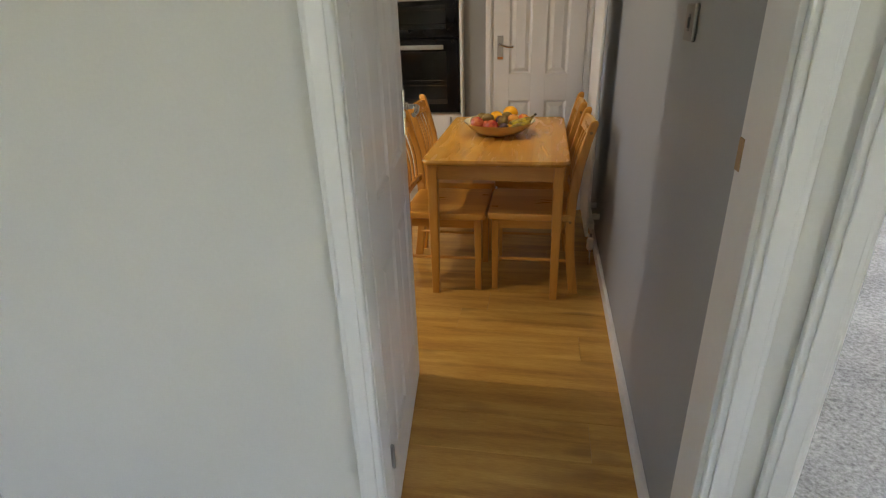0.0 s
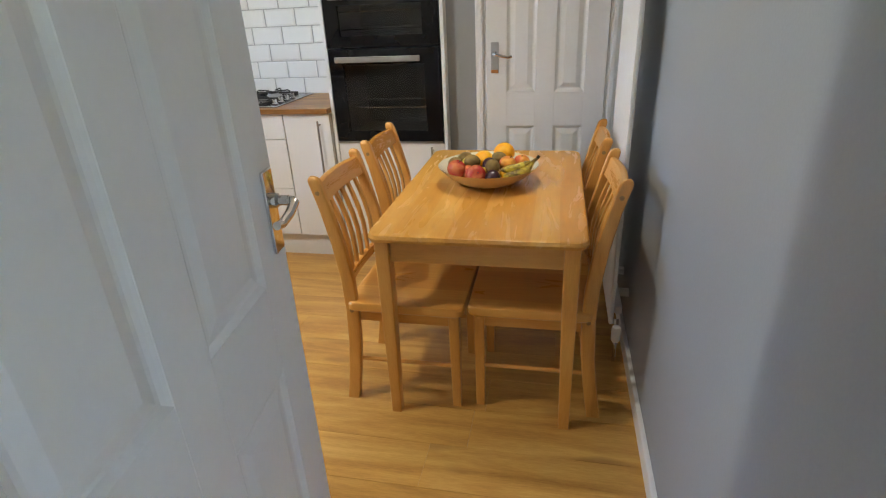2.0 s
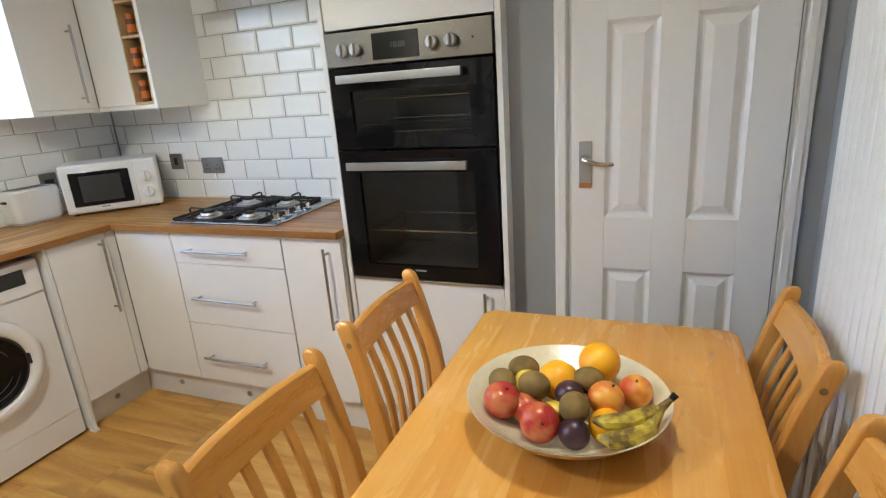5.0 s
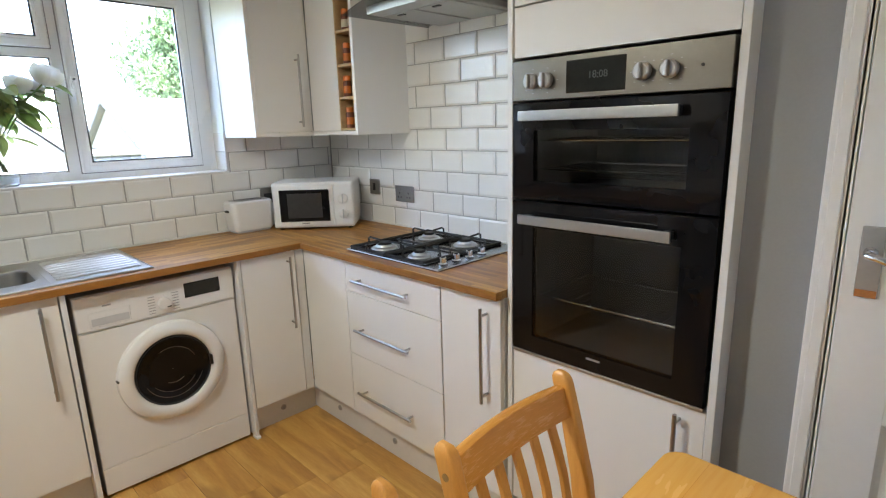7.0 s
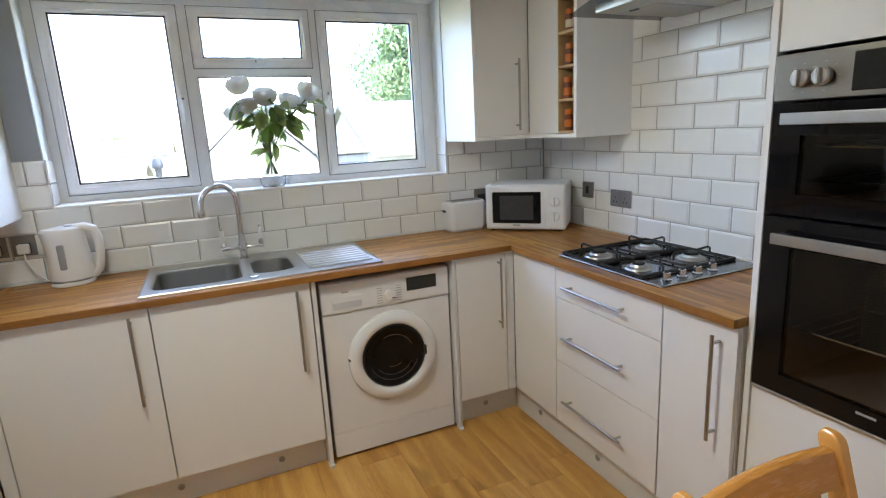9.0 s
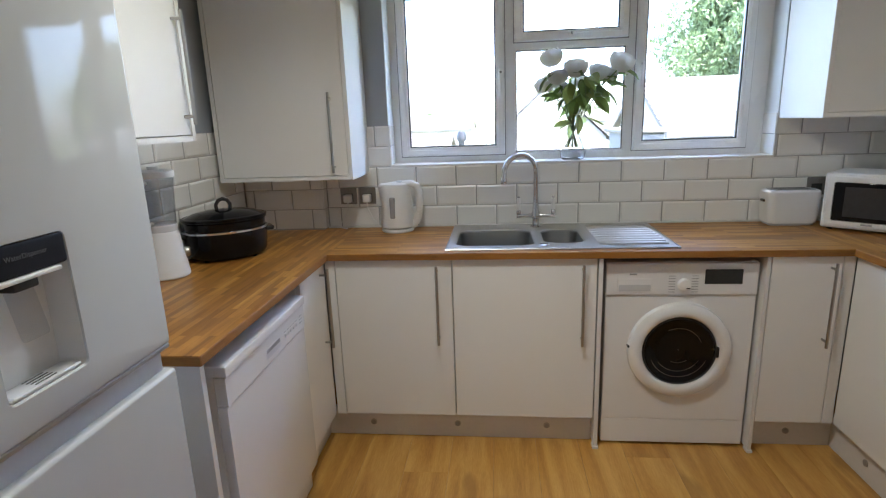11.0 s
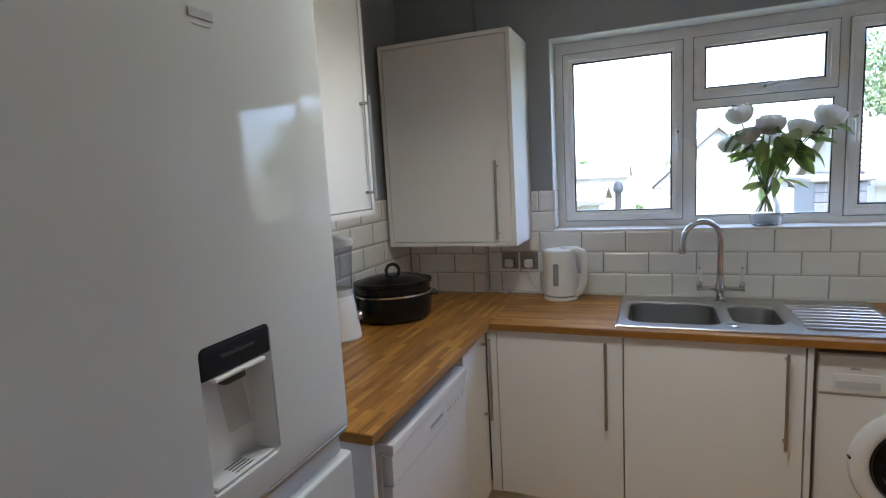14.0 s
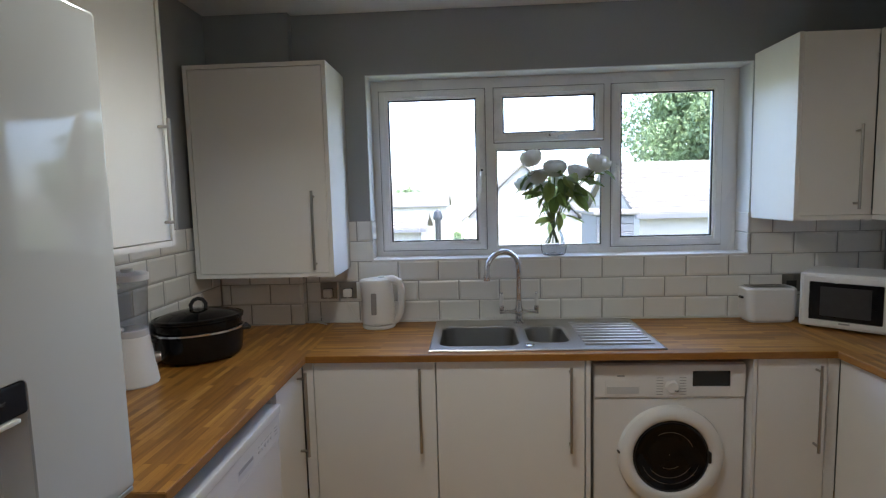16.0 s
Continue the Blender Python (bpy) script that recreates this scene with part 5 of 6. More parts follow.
def socket(p, c, w, h, axis, s):
    part("plate", facing(c, axis, s, -w / 2, w / 2, -h / 2, h / 2, 0, 0.008, 0.003), SOCKST, p)
    n = 2 if w > 0.12 else 1
    for k in range(n):
        o = (k - (n - 1) / 2) * 0.07
        part("insert", facing(c, axis, s, o - 0.024, o + 0.024, -0.03, 0.012, 0.007, 0.009), DARKG if n == 1 else SOCKST, p)
        for du, dz in ((0, 0.004), (-0.011, -0.018), (0.011, -0.018)):
            part("pin_hole", facing(c, axis, s, o + du - 0.003, o + du + 0.003, dz - 0.004, dz + 0.004, 0.0085, 0.0096), BLACK, p)
        part("rocker", facing(c, axis, s, o + 0.012 - 0.006, o + 0.012 + 0.006, 0.018, 0.034, 0.007, 0.011, 0.001), SOCKST, p)


def switch(p, c, w, h, axis, s):
    part("plate", facing(c, axis, s, -w / 2, w / 2, -h / 2, h / 2, 0, 0.011, 0.004), SOCKST, p)
    part("insert", facing(c, axis, s, -0.011, 0.011, -0.02, 0.02, 0.010, 0.0118), BLACK, p)
    part("rocker", facing(c, axis, s, -0.007, 0.007, -0.013, 0.013, 0.011, 0.015, 0.002), BLACK, p)


plate("socket", "brushed steel double socket on the tiles", "socket", (-0.157, 5.641, 1.088), 0.146, 0.086, "y", -1, socket)
plate("cooker_switch", "brushed steel fused switch on the tiles", "switch", (-0.41, 5.641, 1.113), 0.086, 0.086, "y", -1, switch)
plate("light_switch", "brushed steel switch plate on the grey wall", "switch", (2.53, 2.825, 1.342), 0.086, 0.088, "x", -1, switch)
for y in (2.893, 2.995):
    plate("socket", "brushed steel socket with a white plug in it", "socket", (-0.841, y, 1.08), 0.086, 0.086, "x", 1, socket)
plate("socket", "brushed steel socket behind the toaster", "socket", (-0.841, 5.2, 1.08), 0.086, 0.086, "x", 1, socket)
for y, loose in ((2.893, (-0.80, 2.83)), (2.995, (-0.80, 3.06))):
    pg = thing("plug", (-0.832, y, 1.07), "white plug with a flex hanging down to the worktop", "plug", "plugs")
    part("plug_body", bx(-0.8315, -0.80, y - 0.022, y + 0.022, 1.048, 1.09, 0.008, 3), PLAST, pg)
    pts = [(-0.812, y, 1.05), (-0.812, y, 1.02), (-0.81, y + 0.4 * (loose[1] - y), 0.96), (-0.806, loose[1], 0.921), (-0.78, loose[1] + 0.06, 0.916)]
    part("flex", tube(pts, 0.0035, 8), PLAST, pg)


# ---- things on the worktop ----
def kettle():
    x, y = -0.745, 3.165
    k = thing("kettle", (x, y, 0.91), "white plastic jug kettle on its base", "kettle")
    part("base", lathe([(0.078, 0), (0.082, 0.004), (0.080, 0.016), (0.07, 0.02)], 36, at=(x, y, 0.91)), PLAST, k)
    prof = [(0.070, 0.021), (0.083, 0.026), (0.084, 0.05), (0.079, 0.13), (0.072, 0.20), (0.069, 0.228), (0.062, 0.240), (0.03, 0.247), (0.001, 0.249)]
    bm = lathe(prof, 40, at=(x, y, 0.91), cap=False)
    for v in bm.verts:
        t = (v.co.z - 1.08) / 0.08
        if t > 0 and v.co.y < y - 0.03:
            v.co.y -= 0.034 * min(t, 1) * ((y - v.co.y) / 0.07) ** 3
    part("body", bm, PLAST, k)
    part("lid_button", lathe([(0.02, 0.244), (0.02, 0.251), (0.015, 0.254)], 20, at=(x, y + 0.02, 0.91)), PALE, k)
    hx = x + 0.006
    path = [(0.03, 1.146), (0.075, 1.150), (0.106, 1.136), (0.118, 1.10), (0.118, 1.05), (0.113, 1.0), (0.102, 0.962), (0.082, 0.943), (0.06, 0.94)]
    part("handle", tube([(hx, y + a, h) for a, h in path], [0.016, 0.0165, 0.016, 0.0155, 0.0145, 0.0145, 0.0155, 0.017, 0.017], 16, flat=1.2), PLAST, k)
    wn = bx(x + 0.068, x + 0.0865, y - 0.022, y + 0.004, 0.985, 1.09, 0.006, 3)
    part("water_gauge", wn, INK, k, "grey water level window")


kettle()


def toaster():
    x0, x1, y0, y1, z = -0.845, -0.705, 4.935, 5.172, 0.91
    t = thing("toaster", (-0.775, 5.05, z), "white two-slot toaster against the tiles", "toaster")
    cx, cy = (x0 + x1) / 2, (y0 + y1) / 2
    part("body", loft([rrect(cx, cy, 0.064, 0.106, 0.03, z + 0.012), rrect(cx, cy, 0.066, 0.110, 0.032, z + 0.02), rrect(cx, cy, 0.066, 0.118, 0.034, z + 0.14), rrect(cx, cy, 0.064, 0.117, 0.034, z + 0.158),
                       rrect(cx, cy, 0.056, 0.110, 0.03, z + 0.166)], True, True), PLAST, t)
    part("base", slab(cx, cy, 0.058, 0.1, 0.03, z, z + 0.013, 0.003), PALE, t)
    part("top_plate", slab(cx, cy, 0.048, 0.092, 0.012, z + 0.165, z + 0.1685, 0.001), STEEL, t)
    for s in (-1, 1):
        part("slot", bx(cx + s * 0.02 - 0.009, cx + s * 0.02 + 0.009, cy - 0.07, cy + 0.07, z + 0.1675, z + 0.1695), BLACK, t)
    part("lever", bx(cx - 0.015, cx + 0.015, cy - 0.128, cy - 0.108, z + 0.11, z + 0.122, 0.004), BLACK, t)


toaster()


def microwave():
    w, d, h = 0.43, 0.28, 0.255
    m = thing("microwave", (0, 0, 0), "white microwave oven set across the worktop corner", "microwave")
    y0 = 0.0
    part("body", bx(0, w, 0.012, d, 0.012, h, 0.012, 3), PLAST, m)
    part("front", bx(0.0, w, 0.0, 0.016, 0.012, h, 0.010, 3), PLAST, m)
    dr = part("door", bx(0.012, 0.325, -0.004, 0.004, 0.022, h - 0.012, 0.006), PLAST, m)
    part("window", bx(0.038, 0.303, -0.0065, 0.0, 0.046, h - 0.038, 0.006), BLACKG, dr, "dark mesh microwave window")
    part("window_mesh", bx(0.080, 0.262, -0.0075, -0.006, 0.066, h - 0.058, 0.0), DARKG, dr)
    cp = part("control_panel", bx(0.329, w - 0.008, -0.003, 0.004, 0.022, h - 0.012, 0.004), PLAST, m)
    for z in (0.165, 0.085):
        k = part("knob", disc_y(0.026, -0.02, -0.002, 0.375, z, 28, 0.004), PLAST, m, "white round control dial")
        part("grip", bx(0.372, 0.378, -0.028, -0.018, z - 0.024, z + 0.024, 0.002), PALE, k)
    part("logo", bx(0.15, 0.19, -0.0046, -0.003, 0.033, 0.040), INK, dr)
    for fx in (0.03, w - 0.03):
        for fy in (0.04, d - 0.03):
            part("foot", lathe([(0.012, 0), (0.012, 0.014)], 12, at=(fx, fy, 0)), BLACK, m)
    m.matrix_basis = pose(-0.640, 5.125, 0.910, 0, 0, 47)


microwave()


def slow_cooker():
    x, y, z = -0.245, 2.512, 0.91
    s = thing("slow_cooker", (0, 0, 0), "oval black slow cooker with a glass lid", "slow cooker")
    a, b = 1.0, 0.76
    part("base", lathe([(0.145, 0.006), (0.158, 0.012), (0.17, 0.03), (0.178, 0.10), (0.180, 0.128), (0.175, 0.130)], 48, a, b), CERAM, s)
    part("band", lathe([(0.178, 0.118), (0.1835, 0.120), (0.1835, 0.127), (0.178, 0.129)], 48, a, b, cap=False), CHROME, s, "thin steel band")
    part("crock", lathe([(0.168, 0.125), (0.171, 0.130), (0.174, 0.160), (0.180, 0.165), (0.180, 0.172), (0.17, 0.174)], 48, a, b), CERAM, s)
    lid = part("lid", lathe([(0.174, 0.174), (0.172, 0.180), (0.13, 0.196), (0.07, 0.206), (0.001, 0.209)], 48, a, b, cap=False), BLACKG, s, "smoked glass lid")
    part("lid_rim", lathe([(0.174, 0.172), (0.182, 0.174), (0.182, 0.180), (0.171, 0.183)], 48, a, b, cap=False), CERAM, lid)
    part("lid_handle", tube([(-0.028, 0, 0.206), (-0.03, 0, 0.226), (-0.018, 0, 0.244), (0.0, 0, 0.25), (0.018, 0, 0.244), (0.03, 0, 0.226), (0.028, 0, 0.206)], 0.008, 12), BLACK, lid)
    for q in (-1, 1):
        part("side_handle", bx(q * 0.185 - 0.02, q * 0.185 + 0.02, -0.04, 0.04, 0.10, 0.118, 0.007, 3), BLACK, s)
    part("control_knob", moved(lathe([(0.02, 0), (0.02, 0.01), (0.014, 0.018)], 20), Matrix.Translation((0.05, 0.128, 0.055)) @ Matrix.Rotation(radians(-90), 4, "X")), BLACK, s)
    for q in ((-0.1, 0.06), (0.1, 0.06), (-0.1, -0.06), (0.1, -0.06)):
        part("foot", lathe([(0.012, 0), (0.012, 0.009)], 12, at=(q[0], q[1], 0)), BLACK, s)
    s.matrix_basis = pose(x, y, z, 0, 0, 125) @ Matrix.Diagonal((0.95, 0.95, 1.0, 1.0))


slow_cooker()


def blender():
    x, y, z = 0.055, 2.425, 0.91
    b = thing("blender", (x, y, z), "white jug blender with a clear jar and lid", "blender")
    part("base", lathe([(0.072, 0), (0.076, 0.006), (0.073, 0.03), (0.062, 0.11), (0.056, 0.165), (0.05, 0.178)], 36, at=(x, y, z)), PLAST, b)
    jar = part("jar", lathe([(0.048, 0.18), (0.05, 0.185), (0.062, 0.375), (0.064, 0.378)], 32, at=(x, y, z), cap=False), CLEARP, b, "clear plastic jar")
    part("collar", lathe([(0.049, 0.172), (0.053, 0.178), (0.053, 0.198), (0.05, 0.202)], 32, at=(x, y, z)), PALE, b)
    part("lid", lathe([(0.066, 0.374), (0.067, 0.380), (0.067, 0.396), (0.06, 0.401), (0.02, 0.403), (0.02, 0.414), (0.001, 0.415)], 32, at=(x, y, z)), PLAST, b, "white push-on lid")
    part("jar_handle", tube([(x + 0.058, y, z + 0.36), (x + 0.1, y, z + 0.355), (x + 0.105, y, z + 0.27), (x + 0.095, y, z + 0.215), (x + 0.053, y, z + 0.21)], 0.008, 10), PLAST, jar)
    part("speed_knob", moved(lathe([(0.019, 0), (0.021, 0.006), (0.018, 0.02), (0.015, 0.022)], 24), Matrix.Translation((x - 0.04, y + 0.048, z + 0.085)) @ Matrix.Rotation(radians(-90), 4, "X") @ Matrix.Rotation(radians(-30), 4, "Y")), SATIN, b, "silver speed dial")


blender()

# ---- vase of peonies on the sill ----
def lit_through(m, color, share):
    """Thin petals and leaves let part of the light through."""
    nt = m.node_tree
    tr = node(nt, "BsdfTranslucent", Color=(*color, 1))
    mx = nt.nodes.new("ShaderNodeMixShader")
    mx.inputs[0].default_value = share
    nt.links.new(nt.nodes["Principled BSDF"].outputs[0], mx.inputs[1])
    nt.links.new(tr.outputs[0], mx.inputs[2])
    nt.links.new(mx.outputs[0], nt.nodes["Material Output"].inputs[0])
    return m


LEAFM = lit_through(plain("glossy_leaf", (0.10, 0.145, 0.045), 0.4, vary=0.4, grain=25, patch=14), (0.20, 0.28, 0.06), 0.3)
YOUNG = lit_through(plain("young_leaf", (0.22, 0.27, 0.09), 0.45, vary=0.3, grain=25, patch=14), (0.38, 0.44, 0.14), 0.4)
STEM = plain("green_stem", (0.14, 0.22, 0.06), 0.5, vary=0.2)
PETAL = lit_through(plain("cream_petal", (0.90, 0.89, 0.85), 0.7, vary=0.06, grain=40, patch=18), (0.97, 0.965, 0.94), 0.82)


def leaf_mesh(length, width, fold, droop):
    bm = bmesh.new()
    n = 7
    rows = []
    for i in range(n + 1):
        t = i / n
        w = width * math.sin(math.pi * min(t * 0.96 + 0.03, 1)) ** 0.8
        zc = -droop * t * t
        rows.append([bm.verts.new((length * t, -w, zc + fold * w)), bm.verts.new((length * t, 0, zc)), bm.verts.new((length * t, w, zc + fold * w))])
    for a, b in zip(rows, rows[1:]):
        for k in range(2):
            bm.faces.new((a[k], b[k], b[k + 1], a[k + 1]))
    return bm


def peony(r, rng):
    """Cupped petals in whorls round a closed heart."""
    bm = lathe([(0.001, -r * 0.5), (r * 0.45, -r * 0.35), (r * 0.62, 0.0), (r * 0.5, r * 0.4), (r * 0.2, r * 0.6), (0.001, r * 0.62)], 14, cap=False)
    for ringno, (count, tilt, rad) in enumerate(((5, 0, 0.66), (6, 12, 0.80), (7, 28, 0.93), (8, 46, 1.02))):
        for k in range(count):
            az = 2 * math.pi * (k + 0.5 * ringno) / count + rng.uniform(-0.2, 0.2)
            p = bmesh.new()
            grid = []
            for i in range(6):
                t = i / 5
                ph = radians(-75 + t * (150 - tilt * 1.1)) + rng.uniform(-0.02, 0.02)
                row = []
                for j in range(5):
                    u = (j - 2) / 2
                    wv = (0.62 + 0.1 * rng.random()) * (0.5 + 0.5 * math.sin(math.pi * min(1, t * 0.9 + 0.1)))
                    rr = r * rad * (1 + 0.05 * rng.uniform(-1, 1)) * (1.0 + 0.14 * t * (tilt / 60))
                    row.append(p.verts.new((rr * math.cos(ph) * math.cos(az + u * wv), rr * math.cos(ph) * math.sin(az + u * wv), rr * math.sin(ph) * 0.92)))
                grid.append(row)
            for a, b in zip(grid, grid[1:]):
                for j in range(4):
                    p.faces.new((a[j], a[j + 1], b[j + 1], b[j]))
            join(bm, p)
    return bm


def vase():
    x, y, z = -0.915, 4.055, WZ0 + 0.012
    v = thing("flower_vase", (x, y, z), "clear glass vase on the window sill", "vase")
    outer = [(0.001, 0.0), (0.052, 0.0), (0.060, 0.01), (0.066, 0.04), (0.062, 0.08), (0.045, 0.13), (0.036, 0.165), (0.040, 0.195), (0.054, 0.225)]
    inner = [(r - 0.004, h) for r, h in reversed(outer[2:])] + [(0.05, 0.014), (0.001, 0.012)]
    part("vase_glass", lathe(outer + inner, 36, at=(x, y, z), cap=False), VASEG, v)
    rng = random.Random(11)
    b = thing("peony_bouquet", (x, y, z + 0.02), "bunch of cream peonies with dark green leaves", "flowers")
    heads = ((-0.115, 0.50, 0.052, 0.02), (0.0, 0.445, 0.054, 0.05), (0.115, 0.425, 0.046, 0.03), (0.22, 0.465, 0.055, 0.03), (-0.085, 0.405, 0.045, 0.055), (0.035, 0.385, 0.040, -0.03), (-0.145, 0.375, 0.046, -0.02), (0.175, 0.415, 0.04, -0.03), (-0.06, 0.36, 0.035, -0.035))
    for dy, dz, r, dx in heads:
        top = Vector((x + dx, y + dy, z + dz))
        mid = Vector((x + dx * 0.3, y + dy * 0.25, z + 0.23))
        foot = Vector((x - dx * 0.4, y - dy * 0.18, z + 0.06))
        s = part("stem", tube([foot, mid, (mid + top) / 2 + Vector((0, 0, 0.012)), top - Vector((0, 0, r * 0.4))], 0.0034, 8), STEM, b, "thin green stem")
        tilt = Vector((dx, dy * 0.7, 0.35)).to_track_quat("Z", "Y").to_matrix().to_4x4()
        part("flower_head", moved(peony(r, rng), Matrix.Translation(top) @ tilt), PETAL, s, "cream many-petalled peony")
    for k in range(78):
        az = rng.uniform(0, 2 * math.pi)
        h = rng.uniform(0.27, 0.43) if k % 12 else rng.uniform(0.17, 0.24)
        spread = 0.165 * (0.2 + (h - 0.15) / 0.27)
        at = Vector((x + 0.35 * spread * math.cos(az), y + spread * math.sin(az) * rng.uniform(0.2, 1.0) + 0.03, z + h))
        m = Matrix.Translation(at) @ Matrix.Rotation(az + rng.uniform(-0.6, 0.6), 4, "Z") @ Matrix.Rotation(rng.uniform(-0.2, 1.1), 4, "Y") @ Matrix.Rotation(rng.uniform(-0.7, 0.7), 4, "X")
        part("leaf", moved(leaf_mesh(rng.uniform(0.075, 0.125), rng.uniform(0.018, 0.030), 0.35, rng.uniform(0.0, 0.04)), m), LEAFM if k % 4 else YOUNG, b)


vase()


# ---- table ----
def table():
    cx, cy, hx, hy = 1.957, 4.318, 0.354, 0.557
    t = thing("dining_table", (cx, cy, 0), "honey-coloured wooden dining table with rounded corners", "table")
    part("tabletop", slab(cx, cy, hx, hy, 0.045, 0.703, 0.735, 0.0155, 8), TABLE_TOP, t)
    for sx in (-1, 1):
        part("apron", bx(cx + sx * 0.300 - 0.011, cx + sx * 0.300 + 0.011, cy - hy + 0.085, cy + hy - 0.085, 0.628, 0.703, 0.002), BEECH, t)
    for sy in (-1, 1):
        part("apron", bx(cx - 0.285, cx + 0.285, cy + sy * 0.515 - 0.011, cy + sy * 0.515 + 0.011, 0.628, 0.703, 0.002), BEECHX, t)
    for sx in (-1, 1):
        for sy in (-1, 1):
            lx, ly = cx + sx * 0.3045, cy + sy * 0.5165
            bm = loft([rrect(lx + sx * 0.003, ly + sy * 0.003, 0.0185, 0.0185, 0.005, 0.0, 3), rrect(lx, ly, 0.0245, 0.0245, 0.006, 0.5, 3), rrect(lx, ly, 0.0255, 0.0255, 0.006, 0.703, 3)], True, True)
            part("leg", bm, BEECHZ, t)


table()


# ---- chairs ----
def chair():
    """Slat-back chair; its back legs stand at x=0 and it faces +x."""
    c = thing("dining_chair", (0, 0, 0), "honey-coloured wooden dining chair with slatted back", "chair", "chairs round the table")
    W = 0.186
    spine = [(0.0, 0.0), (0.018, 0.12), (0.034, 0.26), (0.04, 0.40), (0.036, 0.52), (0.018, 0.66), (-0.012, 0.79), (-0.036, 0.875)]

    def back_x(z):
        for (xa, za), (xb, zb) in zip(spine, spine[1:]):
            if za <= z <= zb:
                return xa + (xb - xa) * (z - za) / (zb - za)
        return spine[-1][0]
    for s in (-1, 1):
        loops = []
        for x, z in spine:
            hx = 0.024 if z < 0.7 else 0.021
            loops.append(rrect(x, s * W, hx, 0.0145, 0.007, z, 4))
        for k, (up, sh) in enumerate(((0.012, 0.92), (0.02, 0.7), (0.025, 0.35))):
            x = spine[-1][0] - up * 0.3
            loops.append(rrect(x, s * W, 0.021 * sh, 0.0145 * sh, 0.006 * sh, 0.875 + up, 4))
        p = part("back_leg", loft(loops, True, True), BEECHZ, c)
        for z in (0.845, 0.40):
            part("bolt_cap", disc_y(0.0075, s * (W + 0.0142) - 0.0015, s * (W + 0.0142) + 0.0012, back_x(z), z, 14), PLUG, p, "round wooden screw plug")

    def rail(z0, z1, bow, th):
        loops = []
        for k in range(11):
            u = -1 + 2 * k / 10
            y = u * (W - 0.012)
            b = -bow * (1 - u * u)
            cr = 0.006 * (1 - u * u) if z1 > 0.7 else 0.0
            loops.append([(back_x(z0) + b - th, y, z0), (back_x(z0) + b + th, y, z0), (back_x(z1) + b + th, y, z1 + cr - 0.004), (back_x(z1) + b + th * 0.4, y, z1 + cr), (back_x(z1) + b - th * 0.4, y, z1 + cr), (back_x(z1) + b - th, y, z1 + cr - 0.004)])
        return loft(loops, True, True)
    part("top_rail", rail(0.806, 0.872, 0.014, 0.011), BEECH, c)
    part("lower_rail", rail(0.500, 0.535, 0.012, 0.010), BEECH, c)
    for k in range(5):
        u = -0.68 + 0.34 * k
        y = u * (W - 0.012)
        loops = []
        for i in range(6):
            z = 0.53 + 0.285 * i / 5
            b = -(0.012 + 0.002 * i / 5) * (1 - u * u) + 0.010 * math.sin(math.pi * i / 5)
            loops.append(rrect(back_x(z) + b, y, 0.006, 0.011, 0.003, z, 2))
        part("slat", loft(loops, True, True), BEECHZ, c)
    loops = []
    for z, k in ((0.404, 0.006), (0.410, 0.0), (0.432, 0.0), (0.439, 0.004), (0.441, 0.014)):
        loops.append(rrect(0.238, 0.0, 0.214 - k, 0.212 - k, 0.03, z, 6))
    part("seat", loft(loops, True, True), SEAT_TOP, c)
    for s in (-1, 1):
        part("seat_frame", bx(0.05, 0.40, s * 0.172 - 0.01, s * 0.172 + 0.01, 0.352, 0.404, 0.002), BEECHX, c)
        bm = loft([rrect(0.413, s * 0.172, 0.016, 0.016, 0.004, 0.0, 3), rrect(0.413, s * 0.172, 0.0195, 0.0195, 0.005, 0.404, 3)], True, True)
        leg = part("front_leg", bm, BEECHZ, c)
        part("bolt_cap", disc_y(0.006, s * 0.1915 - 0.0015, s * 0.1915 + 0.0015, 0.413, 0.39, 12), BEECHX, leg)
        part("stretcher", tube([(0.03, s * 0.176, 0.178), (0.405, s * 0.172, 0.178)], 0.0085, 10), BEECHX, c)
    part("seat_frame", bx(0.403, 0.423, -0.155, 0.155, 0.352, 0.404, 0.002), BEECH, c)
    part("seat_frame", bx(0.03, 0.05, -0.172, 0.172, 0.352, 0.404, 0.002), BEECH, c)
    return c


ch = chair()
copy_thing(ch, pose(1.455, 4.547, 0, 0, 0, 1.0))
copy_thing(ch, pose(2.368, 4.058, 0, 0, 0, 180.5))
copy_thing(ch, pose(2.356, 4.597, 0, 0, 0, 179.0))
ch.matrix_basis = pose(1.458, 4.035, 0, 0, 0, -0.5)


# ---- fruit bowl ----
# opaque honey colour stands for the table showing through the glass
BOWLM = plain("honey_bowl_glass", (0.55, 0.40, 0.20), 0.3, vary=0.15, grain=120, relief=0.3, coat=0.2)
BOWLIN = plain("pearly_bowl_glaze", (0.74, 0.66, 0.48), 0.14, vary=0.12, grain=70, relief=0.9, coat=0.8)
BX, BY, BZ = 1.935, 4.335, 0.735
fb = thing("fruit_bowl", (BX, BY, BZ), "wide shallow cream glass bowl on the table", "bowl")
part("bowl_outside", lathe([(0.001, 0.0), (0.07, 0.0), (0.075, 0.004), (0.12, 0.014), (0.165, 0.044), (0.196, 0.074), (0.199, 0.078)], 56, at=(BX, BY, BZ), cap=False), BOWLM, fb)
part("bowl_inside", lathe([(0.199, 0.078), (0.193, 0.075), (0.16, 0.048), (0.115, 0.023), (0.06, 0.011), (0.001, 0.009)], 56, at=(BX, BY, BZ), cap=False), BOWLIN, fb, "pearly patterned inside of the bowl")


